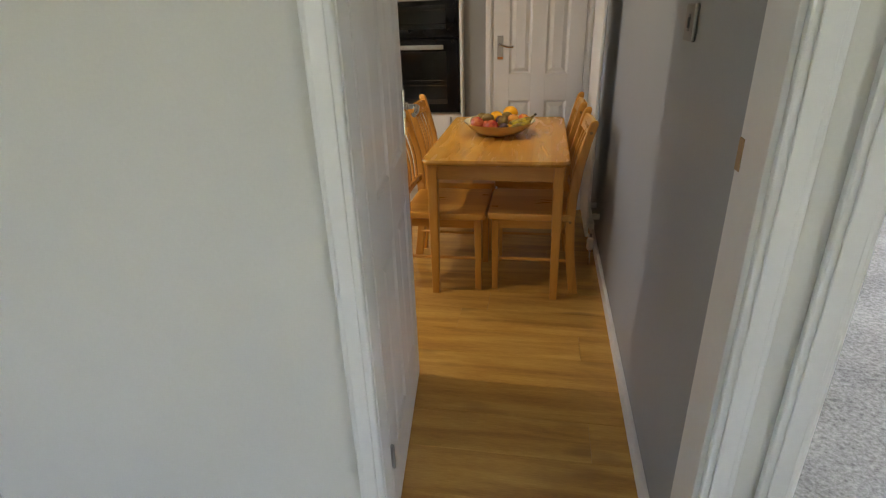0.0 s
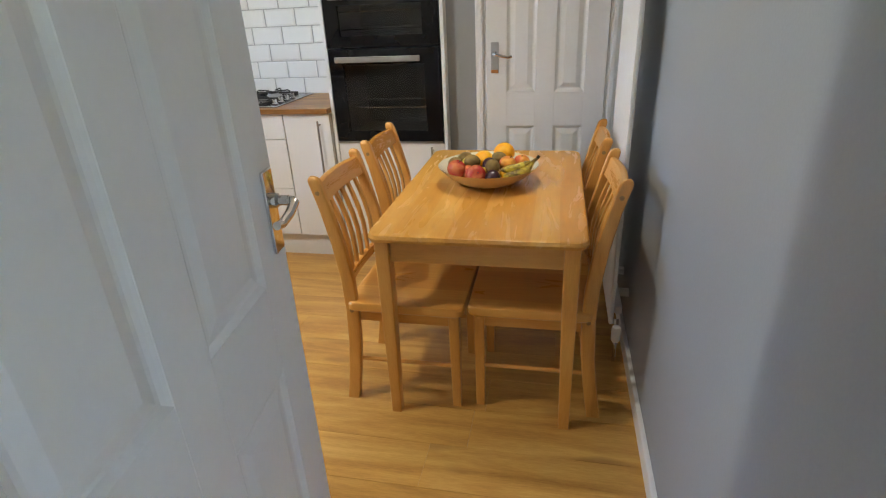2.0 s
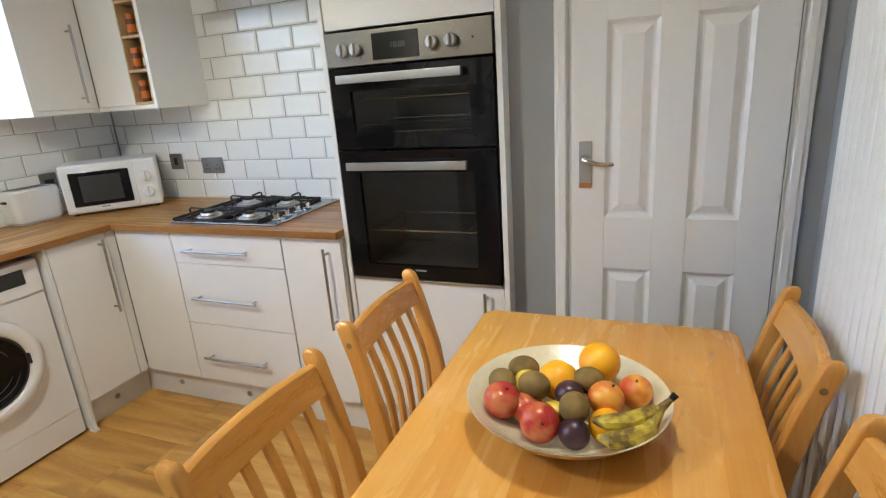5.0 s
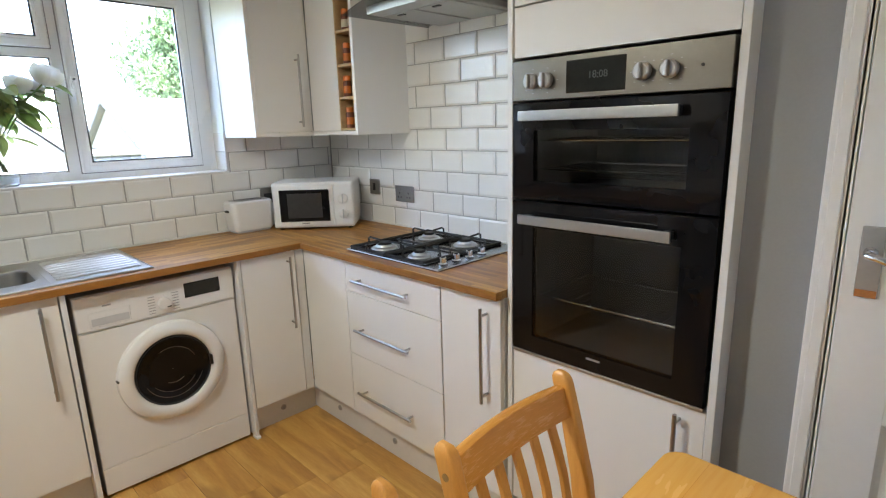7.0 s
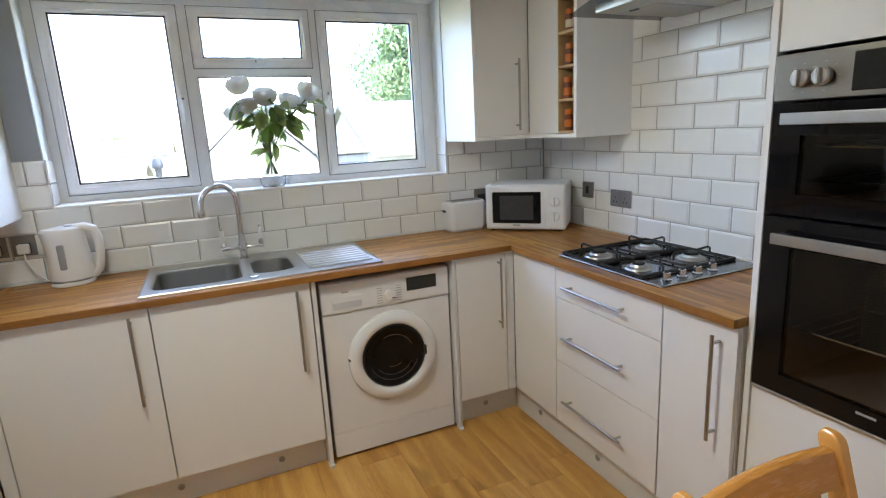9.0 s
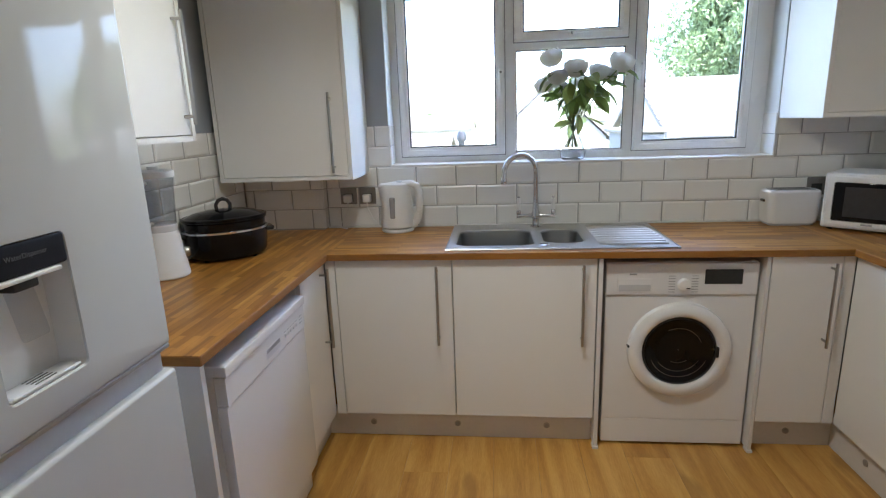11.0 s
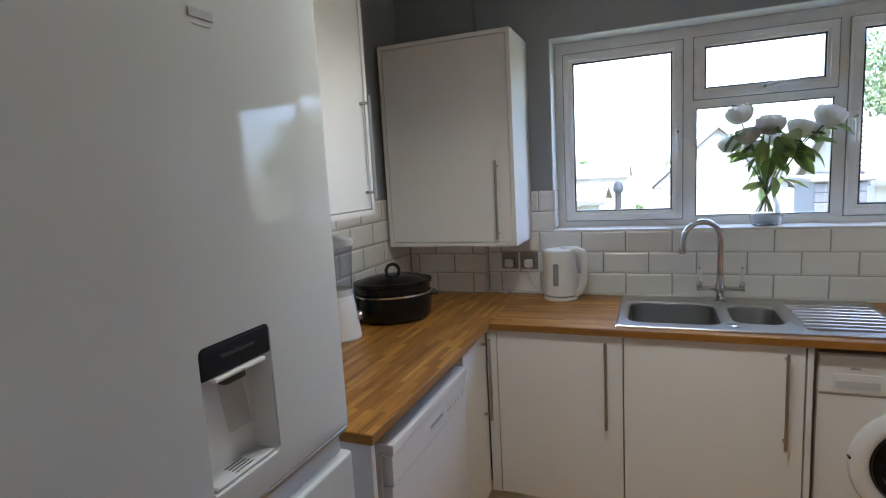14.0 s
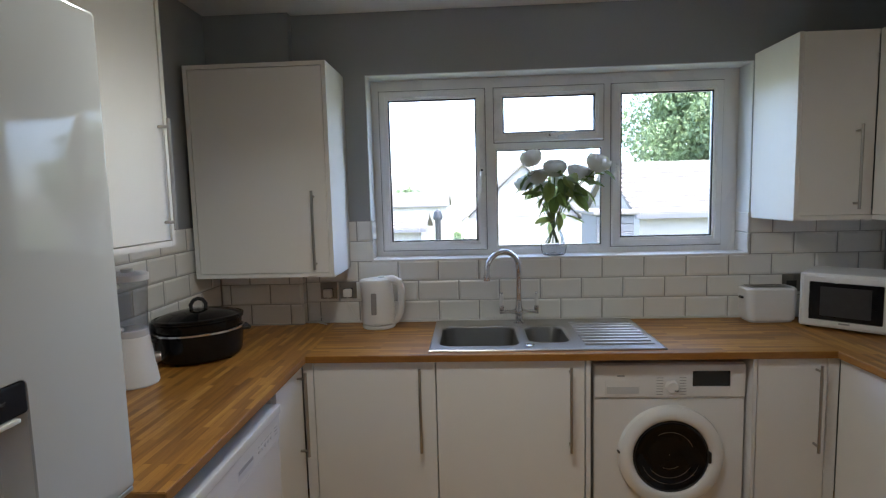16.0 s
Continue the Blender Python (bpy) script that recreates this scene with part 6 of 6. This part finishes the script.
def skin(name, a, b, rough, patch=9.0, relief=0.1, grain=90):
    m, nt, p = base(name, rough)
    v = coords(nt, (1, 1, 1), 5.0)
    n = node(nt, "TexNoise", Scale=patch * 3, Detail=3.0)
    f = node(nt, "TexNoise", Scale=grain * 3, Detail=2.0)
    for k in (n, f):
        nt.links.new(v, k.inputs["Vector"])
    nt.links.new(ramp(nt, n.outputs[0], ((0.38, a), (0.62, b))), p.inputs["Base Color"])
    bump(nt, p, f.outputs[0], relief, 0.001)
    return m


APPLE = skin("red_apple_skin", (0.42, 0.03, 0.025), (0.55, 0.16, 0.06), 0.25)
ORNG = skin("orange_peel", (0.88, 0.37, 0.008), (0.92, 0.45, 0.012), 0.4, relief=0.5)
KIWI = skin("kiwi_skin", (0.15, 0.095, 0.025), (0.24, 0.155, 0.045), 0.8, relief=0.6, grain=200)
PLUM = skin("dark_plum_skin", (0.02, 0.008, 0.015), (0.06, 0.02, 0.035), 0.3)
PEACH = skin("nectarine_skin", (0.60, 0.10, 0.03), (0.80, 0.36, 0.05), 0.4)
LEMON = skin("yellow_peel", (0.72, 0.50, 0.05), (0.78, 0.58, 0.08), 0.4, relief=0.4)
BANANA = skin("spotted_banana_skin", (0.14, 0.08, 0.015), (0.66, 0.50, 0.05), 0.45, patch=11)


def fruit(name, label, x, y, z, r, material, squash=1.0, dimple=0.12, turn=(0, 0, 0)):
    f = thing(name, (x, y, z - r * squash), label, name, "fruit in the bowl")
    prof = []
    for k in range(17):
        a = radians(-90 + 180 * k / 16)
        d = dimple * math.exp(-((abs(math.degrees(a)) - 90) / 16.0) ** 2)
        prof.append((max(0.0005, r * math.cos(a)), r * squash * math.sin(a) * (1 - d)))
    bm = moved(lathe(prof, 28, cap=False), Matrix.Translation((x, y, z)) @ Euler([radians(a) for a in turn]).to_matrix().to_4x4())
    part("flesh", bm, material, f)
    if dimple > 0.05:
        ax = Euler([radians(a) for a in turn]).to_matrix() @ Vector((0, 0, 1))
        c = Vector((x, y, z))
        part("stalk", tube([c + ax * r * squash * 0.84, c + ax * r * squash * 1.06 + Vector((0.003, 0, 0))], 0.0016, 6), BLACK, f)


for nm, lab, dx, dy, dz, r, mt, sq, di, tr in (
        ("apple", "shiny red apple in the fruit bowl", -0.118, -0.052, 0.070, 0.038, APPLE, 0.92, 0.14, (10, 20, 0)),
        ("apple", "red and yellow apple in the fruit bowl", -0.035, -0.092, 0.060, 0.038, APPLE, 0.9, 0.14, (60, 0, 20)),
        ("apple", "small red apple under the kiwis", -0.070, -0.040, 0.052, 0.034, APPLE, 0.92, 0.14, (0, 30, 0)),
        ("orange", "bright whole orange in the fruit bowl", -0.020, 0.030, 0.082, 0.042, ORNG, 0.97, 0.03, (0, 0, 0)),
        ("orange", "large bright orange on top of the fruit", 0.055, 0.095, 0.098, 0.043, ORNG, 0.98, 0.03, (0, 0, 0)),
        ("orange", "orange low in the fruit bowl", 0.085, -0.06, 0.052, 0.034, ORNG, 0.97, 0.03, (0, 0, 0)),
        ("kiwi", "brown furry kiwi fruit in the bowl", -0.135, 0.012, 0.072, 0.028, KIWI, 1.22, 0.02, (80, 0, 40)),
        ("kiwi", "brown furry kiwi fruit in the bowl", -0.100, 0.062, 0.080, 0.028, KIWI, 1.22, 0.02, (90, 0, 100)),
        ("kiwi", "brown furry kiwi fruit in the bowl", -0.062, -0.012, 0.088, 0.029, KIWI, 1.18, 0.02, (90, 0, 70)),
        ("kiwi", "brown furry kiwi fruit in the bowl", 0.025, -0.062, 0.084, 0.029, KIWI, 1.15, 0.02, (80, 0, 10)),
        ("kiwi", "brown furry kiwi fruit in the bowl", 0.040, 0.028, 0.092, 0.027, KIWI, 1.2, 0.02, (90, 0, 100)),
        ("plum", "round dark purple plum in the bowl", 0.008, -0.012, 0.078, 0.029, PLUM, 0.98, 0.05, (0, 0, 0)),
        ("plum", "round dark purple plum in the bowl", 0.030, -0.098, 0.052, 0.029, PLUM, 0.98, 0.05, (40, 0, 0)),
        ("nectarine", "red and orange nectarine", 0.078, -0.008, 0.078, 0.035, PEACH, 0.95, 0.08, (0, 20, 0)),
        ("nectarine", "red and orange nectarine", 0.130, 0.040, 0.074, 0.033, PEACH, 0.95, 0.08, (20, 0, 0)),
        ("lemon", "yellow lemon between the other fruit", -0.085, 0.025, 0.068, 0.027, LEMON, 1.2, 0.0, (90, 0, 20)),
        ("lemon", "yellow lemon low in the fruit bowl", -0.015, -0.045, 0.050, 0.026, LEMON, 1.1, 0.0, (90, 0, 60))):
    fruit(nm, lab, BX + dx, BY + dy, BZ + dz, r, mt, sq, di, tr)
for k, (oy, oz) in enumerate(((-0.072, 0.082), (-0.100, 0.066))):
    b = thing("banana", (BX + 0.12, BY + oy, BZ + oz - 0.02), "ripe spotted banana at the bowl's rim", "banana", "fruit in the bowl")
    pts = [(BX + 0.062 + 0.012 * k, BY + oy - 0.012, BZ + oz - 0.004), (BX + 0.085 + 0.01 * k, BY + oy - 0.018, BZ + oz), (BX + 0.125, BY + oy - 0.012, BZ + oz + 0.004), (BX + 0.158, BY + oy + 0.012, BZ + oz + 0.012), (BX + 0.178, BY - 0.045, BZ + 0.098 + 0.004 * k), (BX + 0.192, BY - 0.032, BZ + 0.110)]
    part("flesh", tube(pts, [0.006, 0.015, 0.018, 0.015, 0.007, 0.005], 10), BANANA, b)
    part("stalk", tube([pts[-1], (BX + 0.200, BY - 0.026, BZ + 0.118)], [0.006, 0.007], 8), BLACK, b)


# ---- radiator ----
def radiator():
    y0, y1, z0, z1 = 4.235, 4.765, 0.165, 1.95
    r = thing("vertical_radiator", (2.49, 4.5, 0.165), "tall white ribbed vertical radiator on the grey wall", "radiator")
    n = 13
    for k in range(n):
        a = y0 + (y1 - y0) * k / n
        part("fin", bx(2.440, 2.458, a + 0.002, a + (y1 - y0) / n - 0.002, z0, z1, 0.006), GLOSSW, r)
    for z in (z0 + 0.05, z1 - 0.09):
        part("header", bx(2.458, 2.488, y0, y1, z, z + 0.04, 0.008), GLOSSW, r)
        for y in (y0 + 0.16, y1 - 0.16):
            part("bracket", bx(2.488, X_RIGHT, y - 0.015, y + 0.015, z + 0.006, z + 0.034, 0.002), GLOSSW, r)
    v = part("valve", lathe([(0.012, -0.01), (0.018, 0.0), (0.019, 0.05), (0.015, 0.062), (0.001, 0.064)], 20, at=(2.47, 4.215, 0.108)), PLAST, r, "white thermostatic valve head")
    part("tail_pipe", tube([(2.47, 4.215, 0.004), (2.47, 4.215, 0.104)], 0.0075, 10), CHROME, v)
    part("union", tube([(2.47, 4.21, 0.09), (2.47, 4.25, 0.185)], 0.011, 10), CHROME, v)


radiator()

# ---- ceiling light ----
GLOW = bpy.data.materials.new("glowing_bulb")
GLOW.use_nodes = True
GLOW.node_tree.nodes["Principled BSDF"].inputs["Emission Color"].default_value = (1.0, 0.86, 0.70, 1)
GLOW.node_tree.nodes["Principled BSDF"].inputs["Emission Strength"].default_value = 3.0
cl = thing("ceiling_spotlights", (LAMP_X, LAMP_Y, Z_CEIL), "steel ceiling spotlight bar with three lit bulbs", "ceiling light")
part("bar", tube([(LAMP_X - 0.1, LAMP_Y - 0.28, Z_CEIL - 0.02), (LAMP_X + 0.1, LAMP_Y + 0.28, Z_CEIL - 0.02)], 0.018, 14), STEEL, cl)
for k in (-1, 0, 1):
    q = (LAMP_X + 0.08 * k, LAMP_Y + 0.22 * k, LAMP_Z)
    sp = part("spot_cup", lathe([(0.012, 0.13), (0.014, 0.075), (0.03, 0.06), (0.036, 0.0), (0.033, 0.0), (0.027, 0.055)], 24, at=q, cap=False), STEEL, cl)
    part("bulb", lathe([(0.001, -0.006), (0.016, -0.004), (0.026, 0.004), (0.026, 0.02), (0.001, 0.03)], 20, at=q, cap=False), GLOW, sp, "lit frosted bulb")

tl = thing("table_ceiling_light", (TLAMP[0], TLAMP[1], Z_CEIL), "small steel ceiling light with one lit bulb over the table", "ceiling light")
part("ceiling_rose", lathe([(0.001, 0.0), (0.055, 0.0), (0.055, -0.012), (0.045, -0.022), (0.012, -0.026)], 32, at=(TLAMP[0], TLAMP[1], Z_CEIL), cap=False), STEEL, tl)
part("bulb_holder", lathe([(0.014, 0.10), (0.018, 0.09), (0.018, 0.05), (0.015, 0.045)], 20, at=TLAMP), STEEL, tl)
part("bulb", lathe([(0.014, 0.05), (0.022, 0.038), (0.028, 0.02), (0.026, 0.004), (0.014, -0.008), (0.001, -0.011)], 24, at=TLAMP, cap=False), GLOW, tl, "lit frosted bulb")

# ---- outside ----
GRASS = speckle("rough_grass", (0.085, 0.10, 0.05), (0.17, 0.18, 0.10), 8)
ROOFT = plain("weathered_roof_tile", (0.16, 0.15, 0.14), 0.8, vary=0.12, grain=30, relief=0.4)
RENDERW = plain("pale_render", (0.33, 0.32, 0.30), 0.85, vary=0.06, grain=60, relief=0.3)
SLATG = plain("grey_cladding", (0.11, 0.115, 0.13), 0.6, vary=0.1)
CROWN = plain("tree_leaves", (0.13, 0.19, 0.085), 0.6, vary=0.4, grain=4, patch=1.2)
BARK = plain("bark", (0.10, 0.075, 0.05), 0.9, vary=0.3, grain=12, relief=0.8)
GZ = -2.5
structure("ground", bx(-900, 900, -900, 900, GZ - 1.0, GZ), GRASS, "grass ground that reaches the horizon", "ground")


def house(label, cx, cy, hx, hy, eave, ridge, axis="y", wall=RENDERW, windows=()):
    h = thing("house", (cx, cy, GZ), label, "house", "neighbouring houses")
    w = part("wall", bx(cx - hx, cx + hx, cy - hy, cy + hy, GZ, eave), wall, h, "", False)
    o = 0.3
    if axis == "y":
        pr = [(cx - hx - o, eave - 0.1), (cx, ridge), (cx + hx + o, eave - 0.1), (cx + hx + o, eave - 0.22), (cx, ridge - 0.14), (cx - hx - o, eave - 0.22)]
        loops = [[(x, yy, z) for x, z in pr] for yy in (cy - hy - 0.2, cy + hy + 0.2)]
    else:
        pr = [(cy - hy - o, eave - 0.1), (cy, ridge), (cy + hy + o, eave - 0.1), (cy + hy + o, eave - 0.22), (cy, ridge - 0.14), (cy - hy - o, eave - 0.22)]
        loops = [[(xx, y, z) for y, z in pr] for xx in (cx - hx - 0.2, cx + hx + 0.2)]
    roof = part("roof", loft(loops, True, True), ROOFT, h, "tiled pitched roof", False)
    if axis == "y":
        run = hx + o
        n = max(6, int(math.hypot(run, ridge - eave) / 0.3))
        bm = None
        for k in range(n):
            t = k / n
            x = cx + run * (1 - t)
            z = eave - 0.1 + (ridge - eave + 0.1) * t
            nb = bx(x - 0.1, x, cy - hy - 0.2, cy + hy + 0.2, z, z + 0.05)
            bm = join(bm, nb) if bm else nb
        part("tile_course", bm, ROOFT, roof, "", False)
        gable = [[(cx - hx, yy, eave - 0.02), (cx + hx, yy, eave - 0.02), (cx, yy, ridge - 0.16)] for yy in (cy - hy, cy + hy)]
    else:
        gable = [[(xx, cy - hy, eave - 0.02), (xx, cy + hy, eave - 0.02), (xx, cy, ridge - 0.16)] for xx in (cx - hx, cx + hx)]
    part("gable", loft(gable, True, True), wall, h, "", False)
    part("gutter", bx(cx + hx + 0.28, cx + hx + 0.4, cy - hy - 0.2, cy + hy + 0.2, eave - 0.22, eave - 0.1) if axis == "y" else bx(cx - hx, cx + hx, cy + hy + 0.2, cy + hy + 0.3, eave - 0.2, eave - 0.1), SLATG, h)
    for wy, wz, ww, wh in windows:
        f = part("window", bx(cx + hx - 0.02, cx + hx + 0.05, wy - ww / 2, wy + ww / 2, wz, wz + wh, 0.02), UPVC, h)
        part("pane", bx(cx + hx + 0.03, cx + hx + 0.056, wy - ww / 2 + 0.08, wy + ww / 2 - 0.08, wz + 0.08, wz + wh - 0.08), BLACKG, f)
    return h


house("bungalow with a long pale tiled roof", -15.5, 10.6, 3.0, 2.55, 1.05, 2.45, "y")
house("gabled pale house further off", -24.0, 5.8, 3.0, 2.3, 0.6, 2.9, "x")
house("low pale garage with a shallow roof", -19.0, 0.2, 1.6, 1.6, 0.5, 0.95, "y")
house("distant pale house with a tiled roof", -60, -4.0, 4.0, 5.0, 0.6, 2.0, "y", windows=((-6, -1.2, 1.4, 1.2), (-2, -1.2, 1.4, 1.2)))
house("distant pale house with a tiled roof", -75, 12.0, 4.0, 6.0, 0.8, 2.2, "y", windows=((9, -1.2, 1.4, 1.2), (14, -1.2, 1.4, 1.2)))

sh = thing("shed", (-10.5, 6.7, GZ), "grey clad garden building", "shed")
part("body", bx(-11.3, -9.8, 6.3, 7.1, GZ, 1.05), SLATG, sh, "", False)
for k in range(18):
    part("board", bx(-9.8, -9.765, 6.3, 7.1, -2.2 + k * 0.18, -2.03 + k * 0.18, 0.01, 1), SLATG, sh)
part("roof", bx(-11.5, -9.65, 6.2, 7.2, 1.05, 1.14, 0.02, 1), ROOFT, sh)
po = thing("chimney_post", (-13.0, 2.70, GZ), "dark slender flue post outside", "post")
part("pole", lathe([(0.09, 0), (0.08, 3.42)], 12, at=(-13.0, 2.70, GZ)), IRON, po)
part("cowl", lathe([(0.13, 3.38), (0.14, 3.48), (0.1, 3.62), (0.02, 3.68)], 14, at=(-13.0, 2.70, GZ)), BLACK, po)


def tree(label, cx, cy, h, spread, seed, leaves, size):
    rng = random.Random(seed)
    t = thing("tree", (cx, cy, GZ), label, "tree", "trees")
    trunk = tube([(cx, cy, GZ), (cx + 0.1, cy, GZ + h * 0.3), (cx - 0.1, cy + 0.1, GZ + h * 0.62), (cx, cy, GZ + h * 0.88)], [h * 0.035, h * 0.027, h * 0.016, h * 0.004], 10)
    clumps = []
    for k in range(26):
        a, u = rng.uniform(0, 2 * math.pi), rng.random()
        zz = GZ + h * (0.28 + 0.68 * u)
        rad = spread * math.sin(math.pi * (0.12 + 0.82 * u)) * rng.uniform(0.45, 1.0)
        c = Vector((cx + rad * math.cos(a), cy + rad * math.sin(a), zz))
        clumps.append((c, spread * rng.uniform(0.26, 0.42)))
        join(trunk, tube([(cx, cy, zz - h * 0.12), (Vector((cx, cy, zz)) + c) / 2, c], [h * 0.010, h * 0.006, h * 0.002], 6))
    part("trunk", trunk, BARK, t)
    verts, faces = [], []
    for k in range(leaves):
        c, r = clumps[rng.randrange(len(clumps))]
        d = Vector((rng.gauss(0, 1), rng.gauss(0, 1), rng.gauss(0, 1))).normalized() * r * rng.random() ** 0.4
        p = c + d
        e = Euler((rng.uniform(0, 6.3), rng.uniform(0, 6.3), rng.uniform(0, 6.3))).to_matrix()
        s = size * rng.uniform(0.6, 1.3)
        n = len(verts)
        verts.extend([p + e @ Vector(q) * s for q in ((-1, 0, 0), (0, -0.45, 0.1), (1, 0, 0), (0, 0.45, 0.1))])
        faces.append((n, n + 1, n + 2, n + 3))
    me = bpy.data.meshes.new("crown")
    me.from_pydata([tuple(Vector(v) - Vector((cx, cy, GZ))) for v in verts], [], faces)
    me.materials.append(CROWN)
    ob = new("crown", me)
    ob.parent = t


tree("broad leafy green tree behind the bungalow", -27.0, 16.2, 9.9, 5.0, 5, 70000, 0.13)
tree("broad leafy green tree behind the bungalow", -34.0, 26.0, 9.5, 4.5, 6, 12000, 0.18)
tree("small leafy green garden tree", -14.0, 3.27, 3.0, 0.42, 7, 1800, 0.06)
for k, (tx, ty, th) in enumerate(((-215, -22, 7.0), (-230, 14, 6.6), (-210, 38, 7.2), (-240, -58, 7.4), (-205, 66, 7.0), (-250, -95, 7.6))):
    tree("distant hazy tree on the skyline", tx, ty, th, 6.0, 20 + k, 1500, 0.6)


# ---- tiles ----
TL, TH, PL, PH = 0.2, 0.1, 0.206, 0.1035


def tile_mesh(w, h):
    """A bevelled metro tile lying in xz, face towards -y."""
    me = bpy.data.meshes.new("tile")
    b, d = min(0.009, w * 0.3, h * 0.3), 0.008
    def lp(k, y):
        return [(-w / 2 + k, y, -h / 2 + k), (w / 2 - k, y, -h / 2 + k), (w / 2 - k, y, h / 2 - k), (-w / 2 + k, y, h / 2 - k)]
    bmt = loft([lp(0, 0), lp(0, -0.0035), lp(0.0008, -0.0045), lp(b, -d)], False, True)
    bmesh.ops.recalc_face_normals(bmt, faces=bmt.faces[:])
    bmt.to_mesh(me)
    bmt.free()
    me.materials.append(TILE)
    return me


TILES = {}


def tile_run(parent, u0, u1, rows, z0, origin, place, top=None):
    """Lays staggered courses from u0 to u1 along a wall; place turns (u, z) into a matrix."""
    for r in range(rows):
        zc0 = z0 + r * PH
        zc1 = zc0 + TH
        if top and zc1 > top:
            zc1 = top
            if zc1 - zc0 < 0.015:
                continue
        off = origin + (PL / 2 if r % 2 else 0)
        k = math.floor((u0 - off) / PL)
        while off + k * PL < u1:
            a, b = max(off + k * PL, u0), min(off + k * PL + TL, u1)
            k += 1
            if b - a < 0.012:
                continue
            key = (round(b - a, 3), round(zc1 - zc0, 3))
            if key not in TILES:
                TILES[key] = tile_mesh(*key)
            t = new("tile", TILES[key])
            t.matrix_basis = place((a + b) / 2, (zc0 + zc1) / 2)
            t.parent = parent


def on_window(y, z):
    return Matrix.Translation((X_WIN, y, z)) @ Matrix.Rotation(radians(90), 4, "Z")


def on_oven(x, z):
    return Matrix.Translation((x, Y_OVEN, z))


def on_left(x, z):
    return Matrix.Translation((x, Y_LEFT, z)) @ Matrix.Rotation(radians(180), 4, "Z")


def on_box(y, z):
    return Matrix.Translation((-0.80, y, z)) @ Matrix.Rotation(radians(90), 4, "Z")


ZT0 = 0.917
ORG = 3.255 + 0.003
ws = wall_window
bm = bx(X_WIN, X_WIN + 0.003, 2.762, 5.65, 0.905, WZ0 - 0.001)
bx(X_WIN, X_WIN + 0.003, 2.762, WY0 + 0.012, WZ0 - 0.001, 1.433, into=bm)
bx(X_WIN, X_WIN + 0.003, WY1 - 0.003, 5.65, WZ0 - 0.001, 1.433, into=bm)
bx(-0.796 - 0.004, -0.797, Y_LEFT + 0.003, 2.762, 0.905, 1.433, into=bm)
bx(-0.85, -0.80, 2.762, 2.765, 0.905, 1.433, into=bm)
bx(X_WIN + 0.003, 0.966, Y_OVEN - 0.003, Y_OVEN, 0.905, 2.02, into=bm)
bx(-0.797, 0.90, Y_LEFT, Y_LEFT + 0.003, 0.905, 1.433, into=bm)
structure("grout", bm, GROUT, "grey grout between the wall tiles", "grout")
tile_run(ws, 2.777, 5.6415, 3, ZT0, ORG, on_window)
tile_run(ws, 2.777, WY0 + 0.012, 2, ZT0 + 3 * PH, ORG + PL / 2, on_window)
tile_run(ws, WY1 - 0.012, 5.6415, 5 - 3, ZT0 + 3 * PH, ORG + PL / 2, on_window)
tile_run(wall_left, -0.79, 0.90, 5, ZT0, -0.70, on_left)
tile_run(wall_window, Y_LEFT + 0.01, 2.7625, 5, ZT0, 2.50, on_box)
tile_run(wall_oven, X_WIN + 0.0085, 0.964, 11, ZT0 - 0.010, 0.056 - 5 * PL + PL / 2, on_oven, 2.02)
for k in range(5):
    part("tile", bx(-0.845, -0.7925, 2.763, 2.7735, ZT0 + k * PH, ZT0 + k * PH + TH, 0.002, 1), TILE, wall_window)
bm = bx(-0.983, X_WIN + 0.008, WY0 - 0.003, WY0 + 0.008, WZ0 + 0.012, WZ0 + 0.108, 0.002, 1)
part("reveal_tile", bm, TILE, wall_window)
part("reveal_tile", bx(-0.983, X_WIN + 0.008, WY0 - 0.003, WY0 + 0.008, WZ0 + 0.111, 1.43, 0.002, 1), TILE, wall_window)
part("reveal_tile", bx(-0.983, X_WIN + 0.008, WY1 - 0.008, WY1 + 0.003, WZ0 + 0.012, WZ0 + 0.108, 0.002, 1), TILE, wall_window)
part("reveal_tile", bx(-0.983, X_WIN + 0.008, WY1 - 0.008, WY1 + 0.003, WZ0 + 0.111, 1.43, 0.002, 1), TILE, wall_window)

# ---- floor planks ----
PLANKS = {}
rng = random.Random(4)
fl = bpy.data.objects["floor"]
y = 2.31
row = 0
while y < 5.66:
    yb = min(y + 0.19, 5.66)
    x = -0.84 - rng.uniform(0.0, 1.1)
    while x < 2.53:
        xa, xb = max(x, -0.84), min(x + 1.22, 2.528)
        x += 1.22
        if xb - xa < 0.05:
            continue
        key = (round(xb - xa, 3), round(yb - y, 3))
        if key not in PLANKS:
            me = bpy.data.meshes.new("plank")
            w, h = key
            def pl_loop(k, z):
                return [(-w / 2 + k, -h / 2 + k, z), (w / 2 - k, -h / 2 + k, z), (w / 2 - k, h / 2 - k, z), (-w / 2 + k, h / 2 - k, z)]
            pb = loft([pl_loop(0.0003, -0.006), pl_loop(0.0003, -0.0006), pl_loop(0.0008, 0.0)], False, True)
            bmesh.ops.recalc_face_normals(pb, faces=pb.faces[:])
            pb.to_mesh(me)
            pb.free()
            me.materials.append(OAK)
            PLANKS[key] = me
        p = new("plank", PLANKS[key])
        p.matrix_basis = Matrix.Translation(((xa + xb) / 2, (y + yb) / 2, 0))
        p.parent = fl
    y = yb + 0.0004
    row += 1
